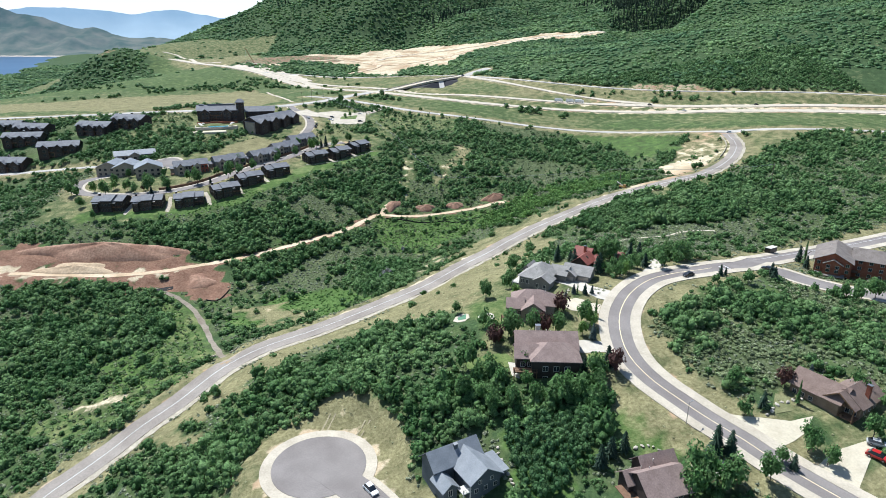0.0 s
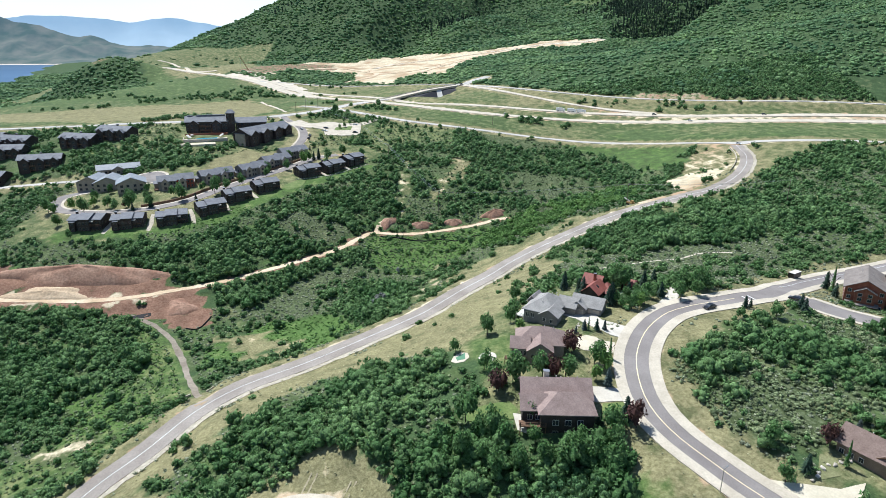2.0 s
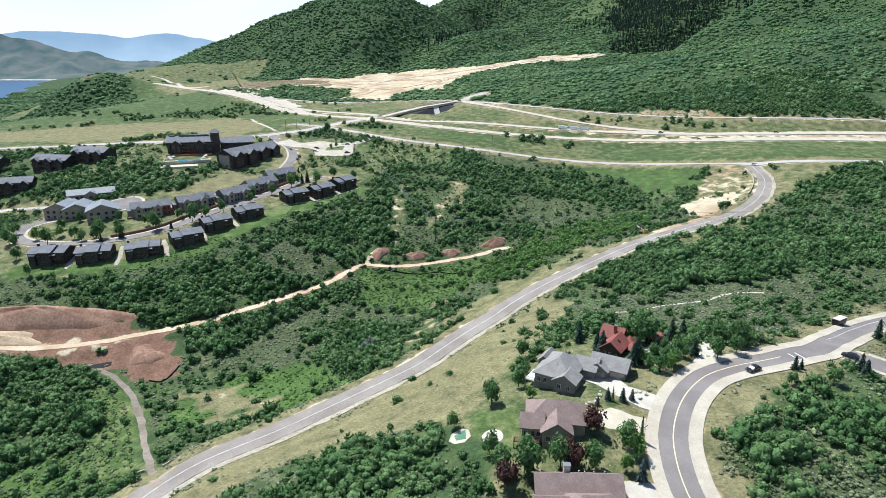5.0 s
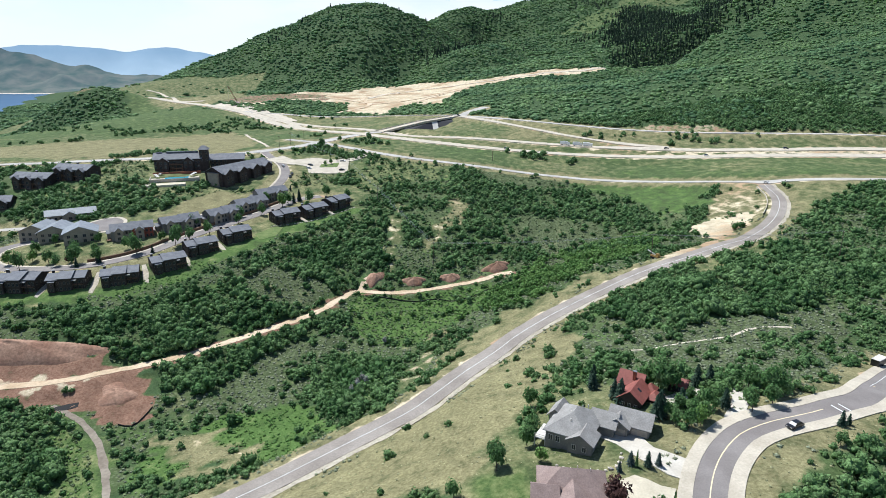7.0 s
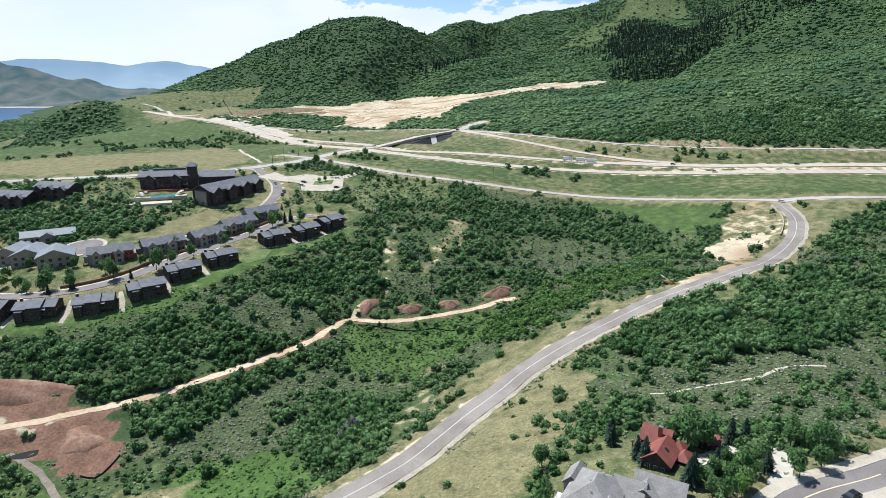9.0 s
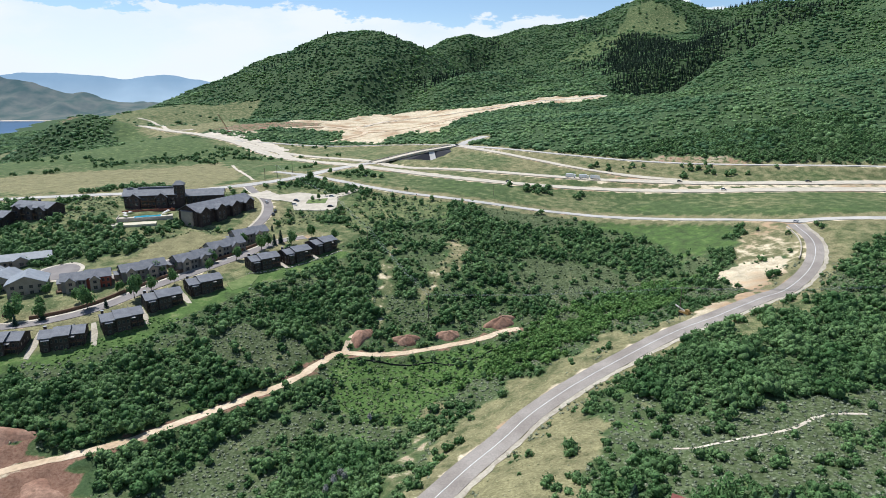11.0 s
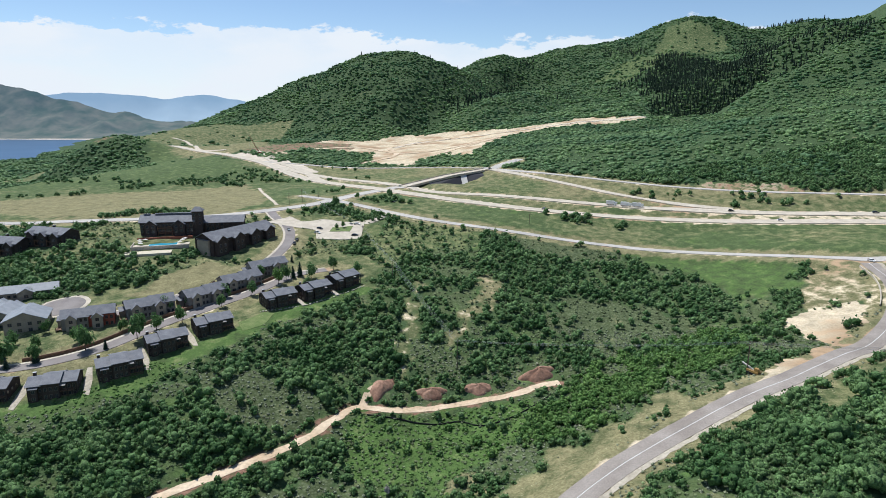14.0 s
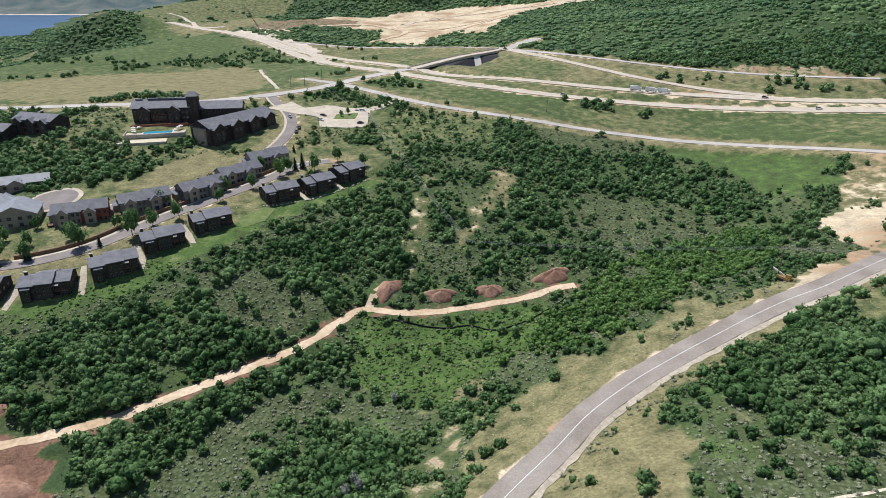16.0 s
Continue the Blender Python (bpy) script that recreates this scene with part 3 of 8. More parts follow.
TRACK_SIDE = [(-134, 270), (-118, 258), (-90, 211), (-96, 208), (-114, 232), (-128, 252)]
LEFT_GLADE = [(-142, 215), (-122, 224), (-106, 210), (-103, 189), (-124, 197)]
PARK_GRASS = [(-71, 564), (-37, 596), (2, 557), (-13, 533), (-30, 512), (-50, 500)]
SANDY_SPOT = [(-132, 188), (-121, 188), (-110, 188), (-109, 183), (-123, 180)]
CUT_FACE = [(171.9, 460.9), (190.8, 493.1), (200.2, 506.3), (208.8, 493.1), (210, 473.6), (204.4, 450.5), (196, 433), (185.4, 421.4), (184.7, 427.8), (188.4, 439.7), (181.1, 441), (168.9, 442.4), (155.7, 436.7)]
JUNCTION_GRASS = [(234, 480), (290, 473), (231, 438), (200, 414), (204, 430)]
CUT_ISLAND = [(-292, 1119), (-253, 1162), (-155, 1132), (-148, 1060), (-244, 1056)]
PEAK_GRASS = [(687, 2481), (747, 2462), (793, 2397), (827, 2303), (805, 2216), (716, 2203), (653, 2286), (594, 2331), (649, 2407)]
SPUR_GRASS = [(450, 2251), (592, 2321), (644, 2284), (552, 2166), (463, 2071), (379, 2151)]
WILLOW_BAND = [(33, 370), (72, 408), (97, 422), (123, 429), (128, 408), (110, 386), (97, 379), (80, 371), (66, 358), (45, 343), (21, 338), (19, 356)]
STREET_GRASS = [(43, 144), (49, 147), (52, 139), (57, 129), (62, 123), (57.4, 122.5), (49, 124.5), (43.5, 127), (42.8, 135)]
GARDEN = [(86, 142), (93, 147), (101, 153), (109, 149), (115, 140), (107, 127), (98, 121), (88, 127)]
WILLOW_THICKET = [(14.7, 133.3), (24.8, 134.7), (39, 134.2), (39.9, 128.9), (35.8, 125.5), (30.8, 119.9), (27.2, 114.2), (18.2, 111.6), (17.4, 118.6), (15.5, 125.9)]
CDS_YARD = [(-44, 118), (-48, 136), (-34, 150), (-24, 156), (-12, 148), (-10, 128), (-16, 112), (-30, 108)]


def inside(poly, x, y):
    p = np.array(poly, float)
    hit = np.zeros(x.shape, bool)
    for (ax, ay), (bx, by) in zip(p, np.roll(p, -1, 0)):
        cut = (ay > y) != (by > y)
        hit ^= cut & (x < (bx - ax) * (y - ay) / (by - ay + 1e-12) + ax)
    return hit


def line_y(points, x):
    p = sorted(points)
    return np.interp(x, [q[0] for q in p], [q[1] for q in p])


FRONT_LINE = [(-700, 560), (-345, 560), (-226, 556), (-154, 590), (-111, 640), (-61, 600), (-20, 578), (62, 552), (149, 532), (223, 486), (420, 466), (900, 430)]


def road_distance(x, y, names=None):
    d = np.full(x.shape, 1e9)
    for k, w in WAYS.items():
        if names is None or k in names:
            d = np.minimum(d, w.near(x, y)[0] - w.half)
    return d


# places kept clear of scrub for buildings: x, y, radius
PAVED = [(43, 160, 5.5), (43.5, 183, 6), (46, 198, 6), (49, 204, 5), (54, 188, 4), (5, 184, 5), (13, 181, 7), (12, 157, 6), (19.5, 153, 4), (83, 126.5, 7), (92, 114, 7), (70, 217, 6), (0, 110, 6), (55, 120, 4), (43, 153, 4)]
BUILT = [(-90, 562, 22), (-122, 576, 14), (-76, 560, 18), (-108, 548, 10), (-200, 300, 9), (-185, 300, 9), (-170, 300, 9), (-155, 300, 9), (-143, 299, 7), (-13, 376.5, 6.5), (6, 380, 6), (31, 389, 8), (-34, 377, 7), (-116, 284, 12), (13, 182, 9), (12, 157, 6), (28, 157, 13), (28, 182, 12), (34, 204, 12), (46, 207, 11), (52, 219, 12), (6, 119, 12), (47, 112, 10), (95, 131, 13), (155, 232, 17), (170, 238, 14), (-190, 535, 26), (-140, 525, 30), (-186, 505, 22), (-160, 540, 25), (-286, 508, 18), (-260, 514, 18), (-343, 517, 18), (-296, 476, 18), (-328, 458, 18), (-338, 498, 18), (-220, 415, 20), (-200, 405, 18)]


def cover(x, y):
    """Shares of dry grass, lush grass, pale sand and red soil, and how thick the scrub stands."""
    jx, jy = x + 5 * wander(x, y, 23.0, 2, 1.0), y + 5 * wander(x, y, 23.0, 2, 4.0)
    dry = 0.05 + 0.25 * wander(x, y, 60.0, 3, 2.0)
    lush, sand, red = 0.16 + 0.28 * wander(x, y, 34.0, 2, 8.0), 0 * x, 0 * x
    north = jy > line_y(FRONT_LINE, jx)
    beyond = jy > line_y(BACK_ROAD, jx) + 6
    clump = wander(x, y, 46.0, 3, 0.5) + 0.35 * wander(x, y, 15.0, 2, 5.0)
    scrub = np.where(clump > -0.02, 0.92, np.where(clump > -0.3, 0.32, 0.1))
    sage = np.where(clump > -0.02, 0.1, 0.6)
    for poly in SAGE_LOW:
        scrub = np.where(inside(poly, jx, jy), np.where(clump > 0.25, 0.65, 0.2), scrub)
    for poly in THICKETS:
        scrub = np.where(inside(poly, jx, jy), np.where(clump > -0.5, 1.0, 0.4), scrub)
    for poly in OAK_STANDS:
        m = inside(poly, jx, jy)
        scrub, sage = np.where(m, np.where(clump > -0.55, 1.0, 0.3), scrub), np.where(m, 0.0, sage)
    for poly in SAGE_FLATS:
        m = inside(poly, jx, jy)
        scrub, sage = np.where(m, np.where(clump > 0.5, 0.45, 0.09), scrub), np.where(m, 1.0, sage)
        lush = np.where(m, 0.12 * lush, lush)
    # thinner on the round hill below the highway
    scrub = np.where((jx > -30) & (jx < 150) & (jy > 400), scrub * 0.85, scrub)
    scrub = np.where(north, 0.0, scrub)
    dry = np.where(north, np.where(jy > line_y(HIGHWAY_SOUTH, jx), 0.5, 0.28) + 0.2 * wander(x, y, 140.0, 3, 7.0), dry)
    scrub = np.where(beyond, np.where(wander(x, y, 110.0, 3, 3.0) > -0.75, 1.0, 0.4), scrub)
    dry = np.where(beyond, 0.02 + 0.2 * wander(x, y, 130.0, 2, 3.0), dry)
    lush, sage = np.where(beyond, 0.0, lush), np.where(north, 0.0, sage)
    # wooded ground, where the shade between crowns is painted into the floor colour
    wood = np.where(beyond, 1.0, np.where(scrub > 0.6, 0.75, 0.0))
    for poly, a, b, c, d, s in (
        (LAKE_MEADOW, 0.2, 0.3, 0, 0, 0.04), (TAN_FIELD, 0.85, 0.1, 0, 0, 0.0), (PEAK_GRASS, 0.3, 0.2, 0, 0, 0.12), (SPUR_GRASS, 0.25, 0.35, 0, 0, 0.35), (HOLLOW, 0.12, 0.5, 0, 0, 0.0), (WET_MEADOW, 0.06, 0.8, 0, 0, 0.14), (LOW_MEADOW, 0.15, 0.8, 0, 0, 0.08), (TRACK_GRASS, 0.3, 0.55, 0, 0, 0.15),
        (ROADSIDE, 0.85, 0.05, 0.06, 0, 0.03), (TAN_SLOPE, 0.85, 0, 0, 0, 0.02), (ROAD_BANK, 0.7, 0.2, 0.1, 0, 0.03), (CONDO_TERRACE, 0.45, 0.28, 0, 0, 0.0), (ISLAND_RIM, 0.6, 0.2, 0.05, 0, 0.04), (HOUSE_LOTS, 0.5, 0.3, 0, 0, 0.05),
        (LODGE_GROUNDS, 0.45, 0.35, 0, 0, 0.12), (LODGE_LAWN, 0.9, 0, 0, 0, 0), (HILL_GAP, 0.7, 0, 0.3, 0, 0.05), (WORN_LINE, 0.5, 0.3, 0.35, 0, 0), (PARK_SLOPE, 0.35, 0.4, 0, 0, 0.14), (KNOLL, 0.02, 0.0, 0, 0, 1.0), (BARE_SLOPE, 0.7, 0, 0, 0, 0.03), (KNOLL_TOP, 0.2, 0, 0.5, 0.5, 0), (CDS_YARD, 0.9, 0, 0.2, 0.1, 0.0), (WILLOW_THICKET, 0.05, 0.7, 0, 0, 0.0), (STREET_GRASS, 0.32, 0.75, 0, 0, 0.02), (GARDEN, 0.55, 0.2, 0.1, 0.15, 0.12), (PALE_STRIP, 0.75, 0.1, 0.25, 0, 0.02), (FIRE_LAWN, 0.35, 0.6, 0, 0, 0), (SILT, 0.8, 0, 0.3, 0, 0.15), (BARE_STRIP, 0.5, 0, 0.42, 0.35, 0.0),
        (JUNCTION_GRASS, 0.55, 0.35, 0, 0, 0.0), (DRAIN_MEADOW, 0.15, 0.75, 0, 0, 0.1), (TRACK_SIDE, 0.3, 0.6, 0, 0, 0.12), (LEFT_GLADE, 0.2, 0.7, 0, 0, 0.25), (PARK_GRASS, 0.4, 0.45, 0, 0, 0.1), (SANDY_SPOT, 0.5, 0, 0.5, 0, 0.05),
        (ROAD_EDGE, 0.5, 0.4, 0, 0, 0.01), (CUT_FACE, 0.75, 0.05, 0.42, 0.12, 0.03), (SAND_FAN, 0.2, 0, 1.0, 0, 0.0), (APRON, 0.2, 0, 0.8, 0, 0.0), (RED_PAD, 0, 0, 0.3, 0.8, 0.0), (PAD_WAY, 0, 0, 0.8, 0.3, 0.0), (FAR_CUT, 0.1, 0, 0.95, 0.12, 0.0), (CUT_BROWN, 0.2, 0, 0.5, 0.5, 0), (CUT_ISLAND, 0, 0.2, 0, 0, 1.0), (RED_CUT, 0.3, 0, 0.5, 0.4, 0.0),
    ):
        m = inside(poly, jx, jy)
        dry, lush, sand, red, scrub = np.where(m, a, dry), np.where(m, b, lush), np.where(m, c, sand), np.where(m, d, red), np.where(m, s, scrub)
        sage, wood = np.where(m, 0.15, sage), np.where(m, 1.0 * (s > 0.5), wood)
    # open slopes between the knoll and the mountain, woods along the near shore
    open_slope = (jx < -420) & (jx > -900) & (jy > 1230) & (jy < 1640) & ~inside(KNOLL, jx, jy)
    scrub, wood = np.where(open_slope, 0.05, scrub), np.where(open_slope, 0.1, wood)
    dry = np.where(open_slope, 0.45, dry)
    q = np.array(CONDO_FRONT, float)
    for p0, p1 in zip(q[:-1], q[1:]):
        t = np.clip(((x - p0[0]) * (p1 - p0)[0] + (y - p0[1]) * (p1 - p0)[1]) / ((p1 - p0) @ (p1 - p0)), 0, 1)
        near = np.hypot(x - p0[0] - t * (p1 - p0)[0], y - p0[1] - t * (p1 - p0)[1]) < 6.0
        lush, dry, scrub = np.where(near, 0.62, lush), np.where(near, 0.2, dry), np.where(near, 0, scrub)
    for fx, fy in resample(FOOTPATH, 3):
        scrub = np.where((x - fx) ** 2 + (y - fy) ** 2 < 12, 0, scrub)
    for a, b, r in BUILT + PAVED:
        scrub = np.where((x - a) ** 2 + (y - b) ** 2 < r * r, 0, scrub)
    verge = road_distance(x, y, ("collector", "bend", "side", "frontage", "arterial", "crest", "ramp", "back", "court", "circle", "lane", "upper", "west"))
    near_road = verge < 7
    scrub = np.where(verge < 4 + 3 * wander(x, y, 31.0, 2, 9.0), 0, scrub)
    scrub = np.where(road_distance(x, y, ("south", "north")) < 12, 0, scrub)
    scrub = np.where(road_distance(x, y, ("trail", "track")) < 0.3, 0, scrub)
    red = np.where(road_distance(x, y, ("trail",)) < 1.5, np.maximum(red, 0.5), red)
    dry = np.where(near_road, np.maximum(dry, 0.75), dry)
    sand = np.where(verge < -0.8, np.maximum(sand, 0.75), sand)
    sand = np.where(road_distance(x, y, ("south", "north")) < 3, 0.6, sand)
    wood = np.where(verge < 2, 0, wood)
    return np.clip(dry, 0, 1), np.clip(lush, 0, 1), np.clip(sand, 0, 1), np.clip(red, 0, 1), scrub, sage, wood


def ground_material():
    m = bpy.data.materials.new("grass_and_soil")
    m.use_nodes = True
    nt = m.node_tree
    b = nt.nodes["Principled BSDF"]
    b.inputs["Roughness"].default_value = 0.95
    b.inputs["Specular IOR Level"].default_value = 0.1
    geo = nt.nodes.new("ShaderNodeNewGeometry")
    att = nt.nodes.new("ShaderNodeAttribute")
    att.attribute_name = "cover"
    sp = nt.nodes.new("ShaderNodeSeparateColor")
    nt.links.new(att.outputs["Color"], sp.inputs[0])

    def noise_at(scale, detail):
        n = nt.nodes.new("ShaderNodeTexNoise")
        n.inputs["Scale"].default_value, n.inputs["Detail"].default_value, n.inputs["Roughness"].default_value = scale, detail, 0.62
        nt.links.new(geo.outputs["Position"], n.inputs["Vector"])
        return n.outputs["Fac"]

    def ranged(v, lo, hi, a=0.0, c=1.0):
        r = nt.nodes.new("ShaderNodeMapRange")
        for k, q in zip(("From Min", "From Max", "To Min", "To Max"), (lo, hi, a, c)):
            r.inputs[k].default_value = q
        nt.links.new(v, r.inputs["Value"])
        return r.outputs[0]

    def added(a, c):
        n = nt.nodes.new("ShaderNodeMath")
        n.operation = "ADD"
        nt.links.new(a, n.inputs[0])
        nt.links.new(c, n.inputs[1])
        return n.outputs[0]

    def mixed(fac, a, c):
        n = nt.nodes.new("ShaderNodeMix")
        n.data_type = "RGBA"
        nt.links.new(fac, n.inputs["Factor"])
        for k, v in (("A", a), ("B", c)):
            if isinstance(v, tuple):
                n.inputs[k].default_value = (*v, 1)
            else:
                nt.links.new(v, n.inputs[k])
        return n.outputs["Result"]

    patchy = noise_at(0.16, 8.0)
    grain = noise_at(1.1, 6.0)
    wide = noise_at(0.02, 5.0)
    att2 = nt.nodes.new("ShaderNodeAttribute")
    att2.attribute_name = "plants"
    sp2 = nt.nodes.new("ShaderNodeSeparateColor")
    nt.links.new(att2.outputs["Color"], sp2.inputs[0])
    tufts = nt.nodes.new("ShaderNodeTexVoronoi")
    tufts.inputs["Scale"].default_value, tufts.inputs["Randomness"].default_value = 0.85, 1.0
    nt.links.new(geo.outputs["Position"], tufts.inputs["Vector"])
    green = mixed(ranged(grain, 0.35, 0.65), (0.06, 0.092, 0.034), (0.105, 0.145, 0.058))
    # sage tufts, with shade painted as a darker colour in the gaps
    sagec = mixed(ranged(tufts.outputs["Distance"], 0.25, 0.6), mixed(ranged(grain, 0.3, 0.7), (0.105, 0.13, 0.066), (0.15, 0.176, 0.095)), (0.07, 0.092, 0.04))
    # woodland floor, darkened to paint in the shade between the crowns
    shaded_floorc = mixed(ranged(grain, 0.35, 0.65), (0.042, 0.073, 0.03), (0.07, 0.109, 0.046))
    lushc = mixed(ranged(grain, 0.35, 0.65), (0.065, 0.12, 0.03), (0.105, 0.17, 0.05))
    dryc = mixed(ranged(grain, 0.35, 0.65), (0.155, 0.142, 0.07), (0.275, 0.252, 0.135))
    sandc = mixed(ranged(wide, 0.46, 0.6), mixed(ranged(grain, 0.35, 0.65), (0.48, 0.39, 0.26), (0.66, 0.57, 0.41)), (0.37, 0.26, 0.16))
    redc = mixed(ranged(grain, 0.35, 0.65), (0.165, 0.09, 0.06), (0.255, 0.155, 0.108))
    spread = ranged(patchy, 0.3, 0.7, -0.32, 0.32)
    col = mixed(ranged(added(sp2.outputs["Red"], spread), 0.3, 0.7), green, sagec)
    col = mixed(ranged(added(sp2.outputs["Green"], spread), 0.3, 0.7), col, shaded_floorc)
    col = mixed(ranged(added(sp.outputs["Green"], spread), 0.3, 0.7), col, lushc)
    col = mixed(ranged(added(sp.outputs["Red"], spread), 0.25, 0.75), col, dryc)
    col = mixed(ranged(added(sp.outputs["Blue"], ranged(patchy, 0.3, 0.7, -0.3, 0.3)), 0.4, 0.6), col, sandc)
    col = mixed(ranged(added(att.outputs["Alpha"], ranged(patchy, 0.3, 0.7, -0.3, 0.3)), 0.4, 0.6), col, redc)
    nt.links.new(shade(nt, col, ranged(patchy, 0.25, 0.75, 0.62, 1.35)), b.inputs["Base Color"])
    bp = nt.nodes.new("ShaderNodeBump")
    bp.inputs["Strength"].default_value, bp.inputs["Distance"].default_value = 0.8, 0.5
    nt.links.new(grain, bp.inputs["Height"])
    nt.links.new(bp.outputs[0], b.inputs["Normal"])
    return m


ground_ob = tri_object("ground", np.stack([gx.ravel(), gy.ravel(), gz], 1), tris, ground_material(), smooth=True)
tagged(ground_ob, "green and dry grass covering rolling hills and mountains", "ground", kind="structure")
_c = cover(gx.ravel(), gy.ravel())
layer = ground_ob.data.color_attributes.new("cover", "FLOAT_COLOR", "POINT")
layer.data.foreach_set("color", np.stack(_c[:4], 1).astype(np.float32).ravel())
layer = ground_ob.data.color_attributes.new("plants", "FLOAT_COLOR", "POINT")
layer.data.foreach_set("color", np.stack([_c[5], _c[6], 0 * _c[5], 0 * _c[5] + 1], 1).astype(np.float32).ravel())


def ground(x, y):
    """The height of the ground sheet itself, between its corners."""
    x, y = np.atleast_1d(np.asarray(x, float)), np.atleast_1d(np.asarray(y, float))
    i, j = np.clip(np.searchsorted(GX, x) - 1, 0, nx - 2), np.clip(np.searchsorted(GY, y) - 1, 0, ny - 2)
    u, v = (x - GX[i]) / (GX[i + 1] - GX[i]), (y - GY[j]) / (GY[j + 1] - GY[j])
    g = gz.reshape(ny, nx)
    return g[j, i] * (1 - u) * (1 - v) + g[j, i + 1] * u * (1 - v) + g[j + 1, i] * (1 - u) * v + g[j + 1, i + 1] * u * v


def off_paving(x, y):
    out = np.ones(x.shape, bool)
    for a, b, r in PAVED:
        out &= (x - a) ** 2 + (y - b) ** 2 > r * r
    return out



def ribbon(name, line, offset0, offset1, lift, mat, label="", category="", parent=None, across=4, z_of=None, ragged=0.0):
    """A strip laid on the ground along a line, between two offsets to its left, with a thin edge; ragged: how far its edges wander."""
    p = np.asarray(line, float)
    tan = np.gradient(p, axis=0)
    tan /= np.linalg.norm(tan, axis=1)[:, None]
    nrm = np.stack([-tan[:, 1], tan[:, 0]], 1)
    offs = np.linspace(offset0, offset1, across + 1)
    offs = np.repeat(offs[None], len(p), 0)
    if ragged:
        offs[:, 0] += ragged * wander(p[:, 0], p[:, 1], 9.0, 3, 1.0)
        offs[:, -1] += ragged * wander(p[:, 0], p[:, 1], 11.0, 3, 4.0)
    pts = p[:, None, :] + nrm[:, None, :] * offs[..., None]
    z = ground(pts[..., 0].ravel(), pts[..., 1].ravel()).reshape(pts.shape[:2]) if z_of is None else np.repeat(z_of[:, None], across + 1, 1)
    top = np.concatenate([pts, (z + lift)[..., None]], -1)
    n, m = pts.shape[:2]
    verts = top.reshape(-1, 3)
    low = np.concatenate([top[:, [0, -1]], ], 1).copy().reshape(-1, 3)
    low[:, 2] -= lift + 0.4
    faces = []
    for i in range(n - 1):
        for j in range(m - 1):
            a = i * m + j
            faces.append((a, a + m, a + m + 1, a + 1))
        b = n * m + 2 * i
        faces.append((i * m, b, b + 2, (i + 1) * m))
        faces.append((i * m + m - 1, (i + 1) * m + m - 1, b + 3, b + 1))
    ob = mesh_object(name, np.vstack([verts, low]), faces, mat, parent)
    if label:
        tagged(ob, label, category, kind="structure")
    return ob


W = WAYS
ribbon("road", W["collector"].line, -4.2, 4.2, 0.14, M_OLDASPHALT, "grey asphalt two-lane road winding over the hills", "road")
ribbon("road", W["bend"].line, -3.3, 3.3, 0.14, M_ASPHALT, "dark asphalt street bending round a scrub island", "road")
ribbon("pavement", W["bend"].line, 3.3, 6.2, 0.22, M_CONCRETE, "pale concrete kerb and verge beside the bending street", "pavement", across=2)
ribbon("pavement", W["bend"].line, -6.4, -3.3, 0.22, M_CONCRETE, "pale concrete kerb and verge beside the bending street", "pavement", across=2)
ribbon("road", W["side"].line, -4.0, 4.0, 0.16, M_ASPHALT, "asphalt side street leading to the brick apartment house", "road")
ribbon("pavement", W["side"].line[3:], 4.0, 5.8, 0.22, M_CONCRETE, "pale concrete walk beside the side street", "pavement", across=1)
ribbon("pavement", W["side"].line[3:], -5.6, -4.0, 0.22, M_CONCRETE, "pale concrete walk beside the side street", "pavement", across=1)
ribbon("road", W["frontage"].line, -4.0, 4.0, 0.3, M_PALEROAD, "pale worn frontage road beside the highway meadow", "road")
ribbon("road", W["arterial"].line, -6.0, 6.0, 0.4, M_PALEROAD, "pale dusty road leading from the lodge to the bridge", "road")
ribbon("road", W["crest"].line, -6.0, 6.0, 0.4, M_PALEROAD, "pale dusty road beyond the bridge", "road")
ribbon("road", W["south"].line, -7.5, 7.5, 0.5, M_CONCRETE, "white concrete highway carriageway under construction", "road")
ribbon("road", W["north"].line, -7.0, 7.0, 0.6, M_CONCRETE, "white concrete highway carriageway under construction", "road")
ribbon("road", W["ramp"].line, -5.0, 5.0, 0.6, M_CONCRETE, "pale concrete highway ramp joining from the bridge", "road")
ribbon("road", W["back"].line, -4.5, 4.5, 0.5, M_PALEROAD, "pale gravel road at the foot of the mountain", "road")
ribbon("road", W["trail"].line, -2.0, 2.0, 0.12, M_TRACK, "orange-brown dirt trail cut through the scrub", "dirt road", ragged=0.7)
ribbon("road", W["track"].line, -1.2, 1.2, 0.08, M_GREYTRACK, "brown dirt track climbing to the bare soil pad", "dirt road", ragged=0.5)

# the third strip of the interchange, the works beside it, and dirt roads over the slopes
ribbon("road", resample([(-330, 1092), (-304, 1061), (-278, 1028), (-223, 965), (-178, 870), (-142, 811), (-110, 772), (-92, 745)], 8), -6.0, 6.0, 0.55, M_CONCRETE, "white concrete slip road curving to the interchange", "road", ragged=1.0)
ribbon("verge", resample([(-352, 1105), (-300, 1050), (-255, 1000), (-215, 945)], 8), -24.0, 22.0, 0.3, M_ROADDIRT, "pale graded earth of the highway works", "earthworks", across=8, ragged=5.0)
ribbon("road", resample([(-623, 1431), (-578, 1397), (-500, 1260), (-458, 1182), (-430, 1163), (-400, 1150)], 8), -3.5, 3.5, 0.5, M_ROADDIRT, "pale dirt road over the bare slope", "dirt road", ragged=0.8)
